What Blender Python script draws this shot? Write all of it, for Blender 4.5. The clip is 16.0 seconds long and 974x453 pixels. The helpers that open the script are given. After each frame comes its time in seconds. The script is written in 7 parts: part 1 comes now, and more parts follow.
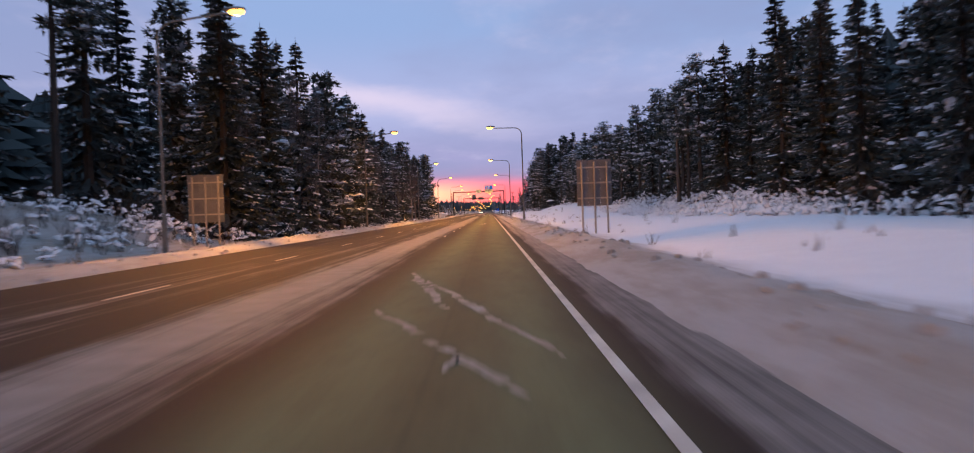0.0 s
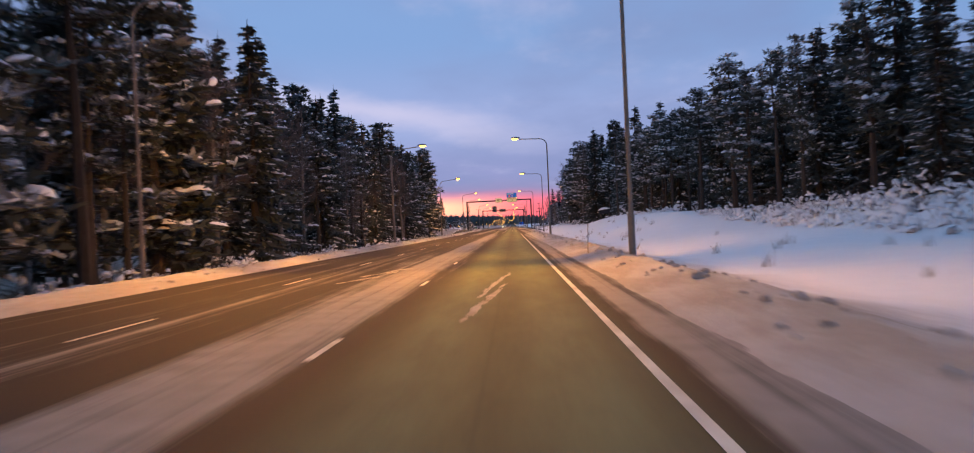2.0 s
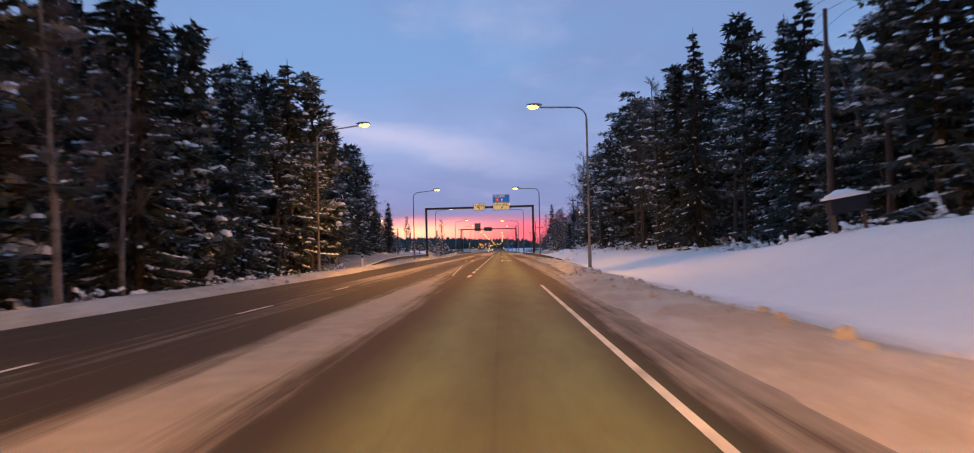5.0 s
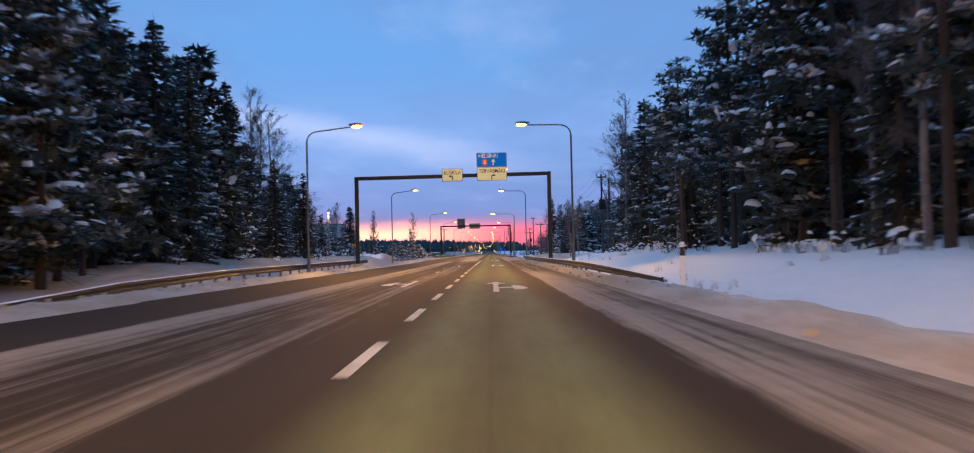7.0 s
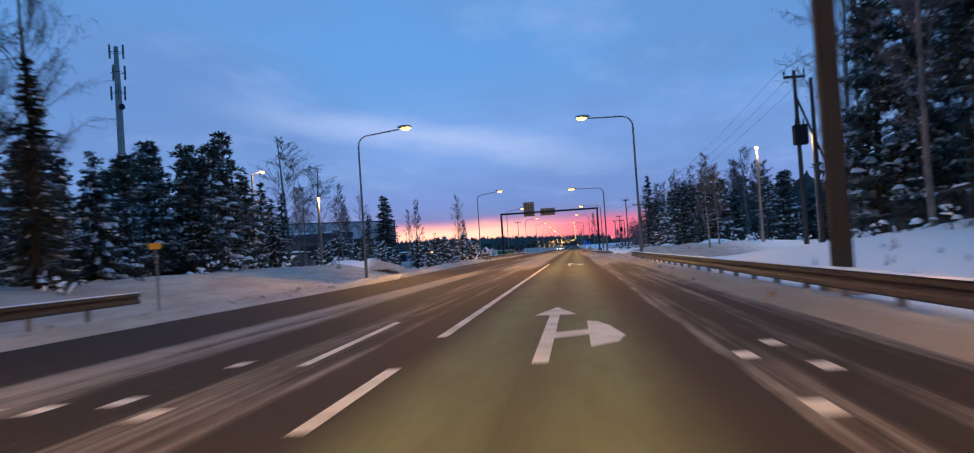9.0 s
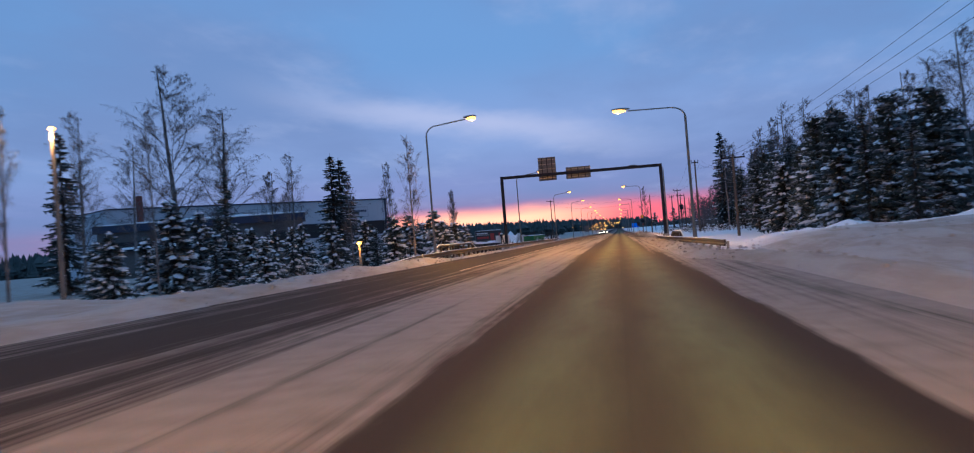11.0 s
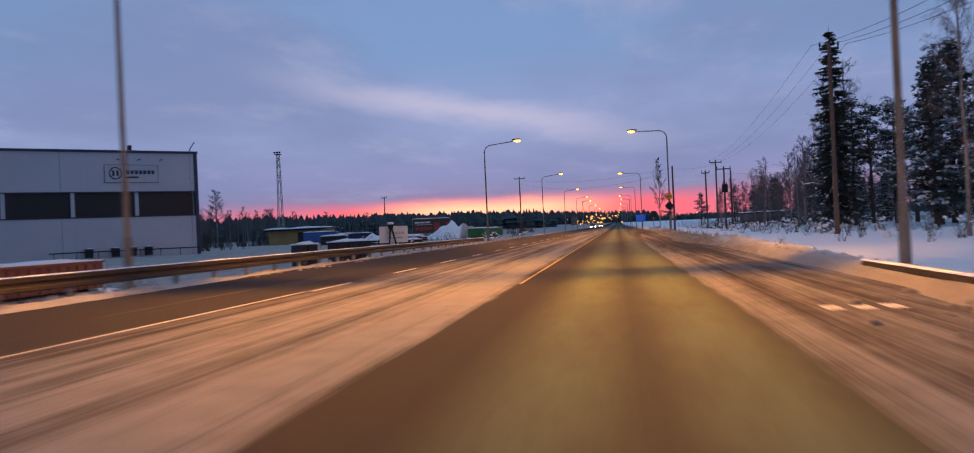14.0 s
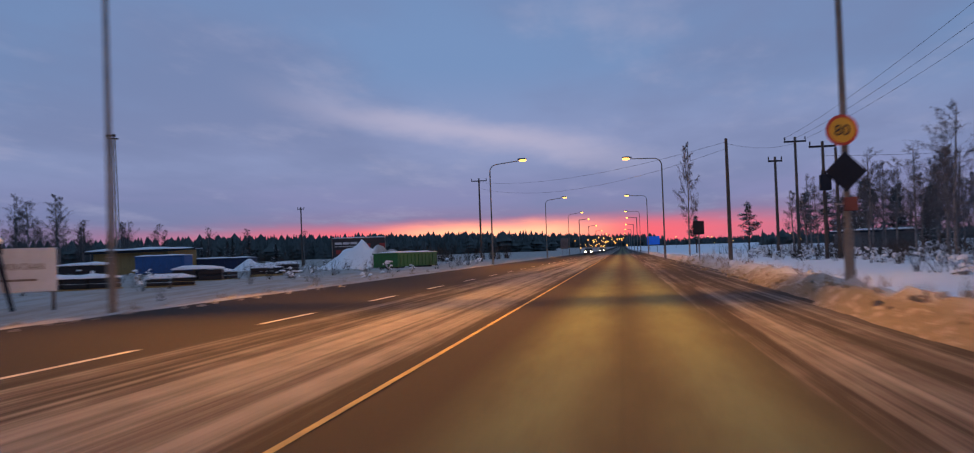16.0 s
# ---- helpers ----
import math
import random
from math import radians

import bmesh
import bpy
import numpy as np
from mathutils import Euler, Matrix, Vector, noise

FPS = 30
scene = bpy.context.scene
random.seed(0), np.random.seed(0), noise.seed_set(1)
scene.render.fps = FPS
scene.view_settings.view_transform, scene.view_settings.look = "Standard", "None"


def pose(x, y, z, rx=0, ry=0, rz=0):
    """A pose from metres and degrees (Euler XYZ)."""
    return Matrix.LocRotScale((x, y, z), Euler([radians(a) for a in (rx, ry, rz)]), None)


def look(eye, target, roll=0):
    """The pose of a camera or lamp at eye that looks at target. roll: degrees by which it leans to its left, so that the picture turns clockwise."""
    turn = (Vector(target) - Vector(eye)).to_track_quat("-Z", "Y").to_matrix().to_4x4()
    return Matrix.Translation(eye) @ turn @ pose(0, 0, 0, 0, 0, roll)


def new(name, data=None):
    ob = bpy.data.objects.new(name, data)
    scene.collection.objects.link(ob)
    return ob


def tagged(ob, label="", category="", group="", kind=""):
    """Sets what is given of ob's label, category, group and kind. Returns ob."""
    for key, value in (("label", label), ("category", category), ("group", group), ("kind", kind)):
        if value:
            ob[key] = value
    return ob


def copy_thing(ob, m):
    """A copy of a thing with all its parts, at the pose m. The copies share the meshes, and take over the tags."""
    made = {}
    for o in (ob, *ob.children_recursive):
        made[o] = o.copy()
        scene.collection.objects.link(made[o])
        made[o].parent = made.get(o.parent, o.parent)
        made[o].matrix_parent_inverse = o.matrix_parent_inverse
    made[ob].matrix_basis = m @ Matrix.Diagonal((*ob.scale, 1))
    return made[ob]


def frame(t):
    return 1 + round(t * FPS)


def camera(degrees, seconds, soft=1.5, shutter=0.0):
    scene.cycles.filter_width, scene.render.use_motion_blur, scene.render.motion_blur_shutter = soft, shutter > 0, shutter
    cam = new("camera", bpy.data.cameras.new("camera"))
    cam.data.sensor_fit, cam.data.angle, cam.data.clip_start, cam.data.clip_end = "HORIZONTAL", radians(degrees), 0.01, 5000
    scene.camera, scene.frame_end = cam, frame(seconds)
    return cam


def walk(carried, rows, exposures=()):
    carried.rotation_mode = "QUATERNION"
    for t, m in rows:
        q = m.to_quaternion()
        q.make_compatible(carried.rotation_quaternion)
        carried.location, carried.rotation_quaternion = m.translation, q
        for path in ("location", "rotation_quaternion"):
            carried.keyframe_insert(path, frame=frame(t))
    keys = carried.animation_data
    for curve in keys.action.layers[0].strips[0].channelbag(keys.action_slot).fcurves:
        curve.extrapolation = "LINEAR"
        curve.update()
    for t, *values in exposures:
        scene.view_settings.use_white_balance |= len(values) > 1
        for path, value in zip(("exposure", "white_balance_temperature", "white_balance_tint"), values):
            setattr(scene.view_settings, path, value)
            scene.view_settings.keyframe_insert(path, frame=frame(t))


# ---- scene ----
PLAN = 1.42                    # metres to one unit of the plan below; the camera's rows are in metres
cam = camera(53.75, 16.0, soft=1.1, shutter=0.3)
PATH = [
    (0.0, pose(0.327, 0.000, 1.171, 89.119, 1.920, 0.182)),
    (0.5, pose(0.207, 18.321, 1.186, 89.194, 2.621, 0.585)),
    (1.0, pose(0.124, 36.654, 1.210, 89.331, 3.013, 1.127)),
    (1.5, pose(0.081, 55.007, 1.295, 89.585, 3.016, 1.433)),
    (2.0, pose(0.118, 73.309, 1.247, 90.011, 2.506, 1.549)),
    (2.5, pose(0.193, 91.532, 1.216, 90.410, 2.026, 1.562)),
    (3.0, pose(0.202, 109.871, 1.137, 90.780, 1.778, 1.524)),
    (3.5, pose(0.087, 128.254, 1.154, 91.093, 1.794, 1.435)),
    (4.0, pose(-0.092, 146.553, 1.281, 91.258, 1.683, 1.283)),
    (6.5, pose(-0.114, 237.986, 1.150, 91.497, 0.978, 0.254)),
    (7.0, pose(-0.141, 256.013, 1.196, 91.552, 1.265, 0.238)),
    (7.5, pose(0.097, 273.935, 1.240, 91.568, 1.413, 0.338)),
    (8.0, pose(0.271, 291.702, 1.198, 91.619, 2.070, 0.755)),
    (8.5, pose(0.406, 309.658, 1.203, 91.637, 3.265, 3.585)),
    (9.0, pose(0.471, 327.702, 1.251, 91.553, 3.875, 5.252)),
    (11.5, pose(-0.267, 419.789, 1.225, 90.623, 4.340, 8.163)),
    (12.0, pose(-0.290, 437.891, 1.196, 90.380, 3.636, 8.053)),
    (12.5, pose(-0.230, 455.885, 1.181, 90.138, 3.142, 7.975)),
    (13.0, pose(-0.203, 473.986, 1.204, 89.982, 3.086, 7.844)),
    (13.5, pose(-0.233, 492.269, 1.201, 89.982, 2.822, 7.768)),
    (14.0, pose(-0.278, 510.677, 1.186, 90.205, 2.619, 7.744)),
    (14.5, pose(-0.270, 529.133, 1.196, 90.651, 2.368, 7.769)),
    (15.0, pose(-0.223, 547.685, 1.181, 90.921, 2.209, 7.836)),
    (15.5, pose(-0.160, 566.320, 1.206, 91.166, 2.032, 7.883)),
    (16.0, pose(-0.122, 585.144, 1.220, 91.569, 2.016, 8.023)),
]
walk(cam, PATH, [(0.0, 0.50, 7900, 22.0), (0.5, 0.38, 7300, 18.0), (1.0, 0.25, 5900, 4.0), (1.5, 0.30, 6200, 7.0), (2.0, 0.30, 7000, 15.0), (2.5, 0.08, 5850, 5.0), (3.0, 0.15, 5200, -2.0), (3.5, 0.30, 5800, 3.0), (4.0, 0.25, 6800, 13.0), (6.5, 0.25, 6400, 9.0), (7.0, 0.30, 5500, 0.0), (7.5, 0.42, 6300, 8.0), (8.0, 0.45, 7500, 19.0), (8.5, 0.05, 6300, 8.0), (9.0, 0.10, 5300, -2.0), (11.5, 0.08, 6500, 10.0), (12.0, 0.15, 7600, 19.0), (12.5, -0.15, 6100, 6.0), (13.0, -0.24, 4800, -6.0), (13.5, 0.10, 6900, 14.0), (14.0, 0.05, 7200, 17.0), (14.5, -0.20, 5500, 0.0), (15.0, -0.15, 5600, 1.0), (15.5, -0.10, 6900, 14.0), (16.0, -0.15, 7200, 17.0)])


# ---- sky, sun-to-be, exposure ----
GLOW = radians(7.5)            # the dawn stands this far left of the road's line


class Nodes:
    """A small builder for node trees."""

    def __init__(self, tree):
        self.t = tree
        self.n = tree.nodes
        self.n.clear()

    def add(self, kind, **sets):
        node = self.n.new(kind)
        for k, val in sets.items():
            if k == "operation":
                node.operation = val
            elif k == "blend":
                node.blend_type = val
            elif k == "data":
                node.data_type = val
            elif k == "clamp":
                node.clamp = val
        return node

    def put(self, socket, value):
        if value is None:
            return
        if isinstance(value, bpy.types.NodeSocket):
            self.t.links.new(value, socket)
        elif isinstance(value, (tuple, list)) and len(value) == 3 and socket.type == "RGBA":
            socket.default_value = (*value, 1)
        else:
            socket.default_value = value

    def math(self, op, a, b=None, c=None):
        node = self.add("ShaderNodeMath", operation=op)
        for i, val in enumerate((a, b, c)):
            self.put(node.inputs[i], val)
        return node.outputs[0]

    def mix(self, fac, a, b, blend="MIX"):
        node = self.add("ShaderNodeMix", data="RGBA", blend=blend)
        self.put(node.inputs[0], fac)
        self.put(node.inputs[6], a)
        self.put(node.inputs[7], b)
        return node.outputs[2]

    def mixf(self, fac, a, b):
        node = self.add("ShaderNodeMix", data="FLOAT")
        self.put(node.inputs[0], fac)
        self.put(node.inputs[2], a)
        self.put(node.inputs[3], b)
        return node.outputs[0]

    def step(self, x, lo, hi):
        """Smooth step of x from lo to hi (lo may be the larger)."""
        node = self.add("ShaderNodeMapRange")
        node.interpolation_type = "SMOOTHSTEP"
        self.put(node.inputs[0], x)
        self.put(node.inputs[1], lo)
        self.put(node.inputs[2], hi)
        return node.outputs[0]

    def band(self, x, a, b, soft):
        return self.math("MULTIPLY", self.step(x, a - soft, a + soft), self.step(x, b + soft, b - soft))

    def ramp(self, fac, stops, interp="EASE"):
        node = self.add("ShaderNodeValToRGB")
        cr = node.color_ramp
        cr.interpolation = interp
        while len(cr.elements) < len(stops):
            cr.elements.new(0.5)
        for el, (pos, col) in zip(cr.elements, stops):
            el.position = pos
            el.color = (*col, 1) if isinstance(col, tuple) else (col, col, col, 1)
        self.put(node.inputs[0], fac)
        return node.outputs[0]

    def noise(self, vec, scale, detail=4.0, rough=0.55):
        node = self.add("ShaderNodeTexNoise")
        self.put(node.inputs["Vector"], vec)
        node.inputs["Scale"].default_value = scale
        node.inputs["Detail"].default_value = detail
        node.inputs["Roughness"].default_value = rough
        return node.outputs[0]

    def scaled(self, vec, s, off=(0, 0, 0)):
        node = self.add("ShaderNodeMapping")
        self.put(node.inputs[0], vec)
        node.inputs["Scale"].default_value = s
        node.inputs["Location"].default_value = off
        return node.outputs[0]

    def xyz(self, vec):
        node = self.add("ShaderNodeSeparateXYZ")
        self.put(node.inputs[0], vec)
        return node.outputs

    def join(self, x, y, z):
        node = self.add("ShaderNodeCombineXYZ")
        for i, val in enumerate((x, y, z)):
            self.put(node.inputs[i], val)
        return node.outputs[0]

    def coords(self, which="Object"):
        return self.add("ShaderNodeTexCoord").outputs[which]

    def bump(self, height, strength=0.4, dist=0.05):
        node = self.add("ShaderNodeBump")
        node.inputs["Strength"].default_value = strength
        node.inputs["Distance"].default_value = dist
        self.put(node.inputs["Height"], height)
        return node.outputs[0]


def build_world():
    world = bpy.data.worlds.new("dawn_sky")
    scene.world = world
    world.use_nodes = True
    N = Nodes(world.node_tree)
    d = N.xyz(N.coords("Generated"))
    x, y, z = d[0], d[1], d[2]
    up = N.math("MAXIMUM", z, 0.0)
    az = N.math("ADD", N.math("ARCTAN2", N.math("MULTIPLY", x, -1.0), y), -GLOW)      # left of the glow, radians
    near = N.step(N.math("ABSOLUTE", az), 1.5, 0.1)
    # cloud sheet, seen flat from below
    inv = N.math("DIVIDE", 1.0, N.math("ADD", up, 0.09))
    flat = N.join(N.math("MULTIPLY", x, inv), N.math("MULTIPLY", y, inv), 0.0)
    c1 = N.noise(N.scaled(flat, (0.55, 0.30, 1), (3.1, 0.4, 0)), 1.0, 6, 0.55)
    c2 = N.noise(N.scaled(flat, (1.6, 0.8, 1), (0.3, 5.4, 0)), 1.0, 5, 0.6)
    # clear heights of the sky, cool and brighter overhead
    cool = N.ramp(up, [(0.0, (0.14, 0.16, 0.31)), (0.06, (0.12, 0.22, 0.45)), (0.16, (0.104, 0.238, 0.48)),
                       (0.35, (0.09, 0.24, 0.52)), (1.0, (0.22, 0.40, 0.66))])
    warm = N.ramp(up, [(0.0, (0.38, 0.18, 0.30)), (0.030, (0.29, 0.23, 0.42)), (0.055, (0.25, 0.29, 0.55)), (0.10, (0.27, 0.36, 0.64)),
                       (0.2, (0.178, 0.325, 0.615)), (0.4, (0.13, 0.29, 0.58)), (1.0, (0.22, 0.40, 0.66))])
    col = N.mix(near, cool, warm)
    grey = N.step(c1, 0.38, 0.64)
    col = N.mix(N.math("MULTIPLY", grey, 0.7), col, N.mix(near, (0.105, 0.19, 0.39), (0.185, 0.255, 0.48)))
    col = N.mix(N.math("MULTIPLY", N.step(c2, 0.50, 0.75), 0.38), col, (0.40, 0.45, 0.68))
    # a torn, lighter streak of cloud over the dawn
    wob = N.math("MULTIPLY", N.math("SUBTRACT", N.noise(N.scaled(flat, (0.9, 0.5, 1)), 1.3, 5, 0.6), 0.5), 0.05)
    mid = N.math("ADD", N.math("MULTIPLY", N.math("SUBTRACT", az, -0.02), 0.20), 0.117)
    off = N.math("ABSOLUTE", N.math("ADD", N.math("SUBTRACT", up, mid), wob))
    streak = N.math("MULTIPLY", N.step(off, 0.024, 0.0), N.band(az, -0.12, 0.17, 0.12))
    col = N.mix(N.math("MULTIPLY", streak, 0.6), col, (0.56, 0.56, 0.76))
    # the red rim of the dawn
    rim_w = N.math("ADD", up, N.math("MULTIPLY", N.math("SUBTRACT", c2, 0.5), 0.010))
    rim = N.math("MULTIPLY", N.step(rim_w, 0.040, 0.018), N.step(N.math("ABSOLUTE", az), 0.50, 0.08))
    col = N.mix(N.math("MULTIPLY", rim, 0.97), col, (1.15, 0.17, 0.21))
    core = N.math("MULTIPLY", N.band(rim_w, 0.010, 0.029, 0.008), N.step(N.math("ABSOLUTE", az), 0.16, 0.03))
    col = N.mix(N.math("MULTIPLY", core, 0.92), col, (1.8, 0.82, 0.50))
    bg = N.add("ShaderNodeBackground")
    N.put(bg.inputs[0], col)
    bg.inputs[1].default_value = 1.0
    out = N.add("ShaderNodeOutputWorld")
    N.t.links.new(bg.outputs[0], out.inputs[0])


build_world()
scene.view_settings.exposure = 0.0


# ---- materials ----
def material(name, colour, rough=0.6, metal=0.0, grain=0.0, scale=8.0, bump=0.0, dark=None, glow=None, power=0.0, vary=0.0):
    """Plain surface with two scales of variation: `dark` is the colour of its stains."""
    m = bpy.data.materials.new(name)
    m.use_nodes = True
    N = Nodes(m.node_tree)
    b = N.add("ShaderNodeBsdfPrincipled")
    out = N.add("ShaderNodeOutputMaterial")
    N.t.links.new(b.outputs[0], out.inputs[0])
    vec = N.coords("Object")
    fine, coarse = N.noise(vec, scale * 6, 3), N.noise(vec, scale * 0.4, 5)
    dark = dark or tuple(c * 0.55 for c in colour)
    f = N.math("MULTIPLY", N.step(coarse, 0.40, 0.70), grain)
    col = N.mix(f, colour, dark)
    col = N.mix(N.math("MULTIPLY", N.step(fine, 0.45, 0.75), grain * 0.6), col, dark)
    if vary:
        info = N.add("ShaderNodeObjectInfo")
        k = N.math("ADD", N.math("MULTIPLY", info.outputs["Random"], vary), 1 - vary / 2)
        col = N.mix(1.0, col, N.join(k, k, k), "MULTIPLY")
    N.put(b.inputs["Base Color"], col)
    N.put(b.inputs["Roughness"], N.mixf(fine, max(rough - 0.12, 0.05), min(rough + 0.12, 1)))
    b.inputs["Metallic"].default_value = metal
    if bump:
        N.put(b.inputs["Normal"], N.bump(fine, 0.6, bump))
    if glow:
        b.inputs["Emission Color"].default_value = (*glow, 1)
        b.inputs["Emission Strength"].default_value = power
    return m


def road_material():
    """Asphalt with swept snow in streaks along the road, and headlight glow painted into the driven lane."""
    m = bpy.data.materials.new("winter_asphalt")
    m.use_nodes = True
    N = Nodes(m.node_tree)
    b = N.add("ShaderNodeBsdfPrincipled")
    out = N.add("ShaderNodeOutputMaterial")
    N.t.links.new(b.outputs[0], out.inputs[0])
    pos = N.coords("Object")
    x, y, _ = N.xyz(pos)
    wander = N.math("MULTIPLY", N.math("SUBTRACT", N.noise(N.scaled(pos, (0.12, 0.035, 1)), 1.0, 4, 0.6), 0.5), 0.3)
    ragged = N.math("MULTIPLY", N.math("SUBTRACT", N.noise(N.scaled(pos, (1.8, 0.35, 1)), 1.0, 5, 0.65), 0.5), 0.28)
    xs = N.math("ADD", N.math("ADD", x, wander), ragged)
    fx = N.math("DIVIDE", N.math("ADD", xs, 12.0), 16.0)            # -12 .. 4 m

    def across(stops):
        return N.ramp(fx, [((p + 12.0) / 16.0, v) for p, v in stops], "LINEAR")
    za = across([(-6.9, 0.9), (-6.2, 0.22), (-5.2, 0.16), (-3.6, 0.30), (-2.9, 0.22), (-2.45, 0.36), (-2.2, 0.78), (-1.85, 0.72), (-1.45, 0.40), (-1.2, 0.04),
                 (0.92, 0.04), (1.04, 0.26), (1.16, 0.60), (1.42, 0.60), (1.56, 0.62), (1.70, 0.68), (1.82, 0.80)])
    zb = across([(-8.2, 0.9), (-7.2, 0.06), (-5.0, 0.0), (-4.55, 0.60), (-3.9, 0.62), (-3.5, 0.22), (-2.9, 0.24), (-2.3, 0.44), (-1.85, 0.34), (-1.55, 0.04),
                 (1.25, 0.04), (1.42, 0.50), (1.62, 0.46), (1.8, 0.28), (2.2, 0.26), (2.45, 0.26), (2.75, 0.42)])
    zc = across([(-9.4, 0.9), (-8.6, 0.22), (-7.4, 0.16), (-5.3, 0.14), (-4.9, 0.42), (-4.3, 0.56), (-3.2, 0.60), (-2.2, 0.70), (-1.85, 0.60), (-1.6, 0.04),
                 (0.74, 0.04), (0.92, 0.56), (1.2, 0.48), (1.5, 0.50), (2.0, 0.44), (3.1, 0.5)])
    zj = across([(-8.8, 0.8), (-8.1, 0.30), (-7.0, 0.22), (-4.4, 0.26), (-3.7, 0.42), (-3.0, 0.66), (-2.0, 0.70), (-1.55, 0.55), (-1.38, 0.04),
                 (1.18, 0.04), (1.34, 0.62), (1.8, 0.66), (2.4, 0.70), (3.1, 0.8)])
    zr = across([(1.25, 0.0), (1.42, 0.12), (1.62, 0.14), (1.8, 0.24), (2.2, 0.24), (2.45, 0.20), (2.75, 0.20)])
    zb = N.math("ADD", zb, N.math("MULTIPLY", zr, N.step(y, 228.0, 214.0)))
    snow = N.mixf(N.step(y, 140.0, 172.0), za, zb)
    snow = N.mixf(N.step(y, 268.0, 284.0), snow, zj)
    snow = N.mixf(N.step(y, 306.0, 324.0), snow, zc)
    streak = N.mixf(0.42, N.noise(N.scaled(pos, (1.9, 0.022, 1)), 1.0, 4, 0.6), N.noise(N.scaled(pos, (7.0, 0.06, 1)), 1.0, 5, 0.65))
    fleck = N.noise(N.scaled(pos, (3.0, 0.5, 1)), 1.0, 6, 0.7)
    grains = N.noise(pos, 34.0, 4, 0.7)
    amount = N.math("ADD", snow, N.math("MULTIPLY", N.math("SUBTRACT", streak, 0.5), 1.8))
    amount = N.math("SUBTRACT", amount, N.math("MULTIPLY", N.step(y, 378.0, 394.0), 0.13))
    amount = N.math("ADD", amount, N.math("MULTIPLY", N.math("SUBTRACT", fleck, 0.5), 0.45))
    cover = N.math("MULTIPLY", N.step(amount, 0.24, 0.72), 0.9)
    # headlight glow painted on the driven lane, weaker at its middle and its edges
    lane_glow = N.math("MULTIPLY", N.band(x, -0.92, 0.80, 0.34), N.mixf(N.step(fleck, 0.10, 0.75), 0.52, 0.95))
    glow_gap = N.band(xs, -0.30, 0.16, 0.30)
    lane_glow = N.math("MULTIPLY", lane_glow, N.math("SUBTRACT", 1.0, N.math("MULTIPLY", glow_gap, N.mixf(N.step(y, 250.0, 300.0), 0.45, 0.82))))
    bare = N.mix(grains, (0.016, 0.014, 0.013), (0.046, 0.040, 0.036))
    # the olive tint imitates asphalt lit by headlights
    bare = N.mix(N.math("MULTIPLY", lane_glow, 0.85), bare, N.mix(grains, (0.128, 0.158, 0.080), (0.205, 0.245, 0.130)))
    seam = N.band(N.math("ADD", x, N.math("MULTIPLY", wander, 0.15)), -0.13, -0.11, 0.02)
    bare = N.mix(N.math("MULTIPLY", seam, 0.18), bare, (0.025, 0.025, 0.025))
    patchy = N.noise(N.scaled(pos, (0.5, 0.12, 1)), 1.0, 4, 0.6)
    bare = N.mix(N.math("MULTIPLY", N.step(patchy, 0.45, 0.7), 0.2), bare, (0.05, 0.044, 0.04))
    slush = N.mix(N.noise(pos, 3.0, 5, 0.6), (0.14, 0.13, 0.118), (0.35, 0.335, 0.315))
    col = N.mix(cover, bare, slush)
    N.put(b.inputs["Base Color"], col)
    N.put(b.inputs["Roughness"], N.mixf(cover, N.mixf(grains, 0.7, 0.9), 0.74))
    N.put(b.inputs["Specular IOR Level"], N.mixf(cover, 0.06, 0.13))
    h = N.math("ADD", N.math("MULTIPLY", cover, 1.0), N.math("MULTIPLY", grains, 0.35))
    N.put(b.inputs["Normal"], N.bump(h, 0.5, 0.02))
    return m


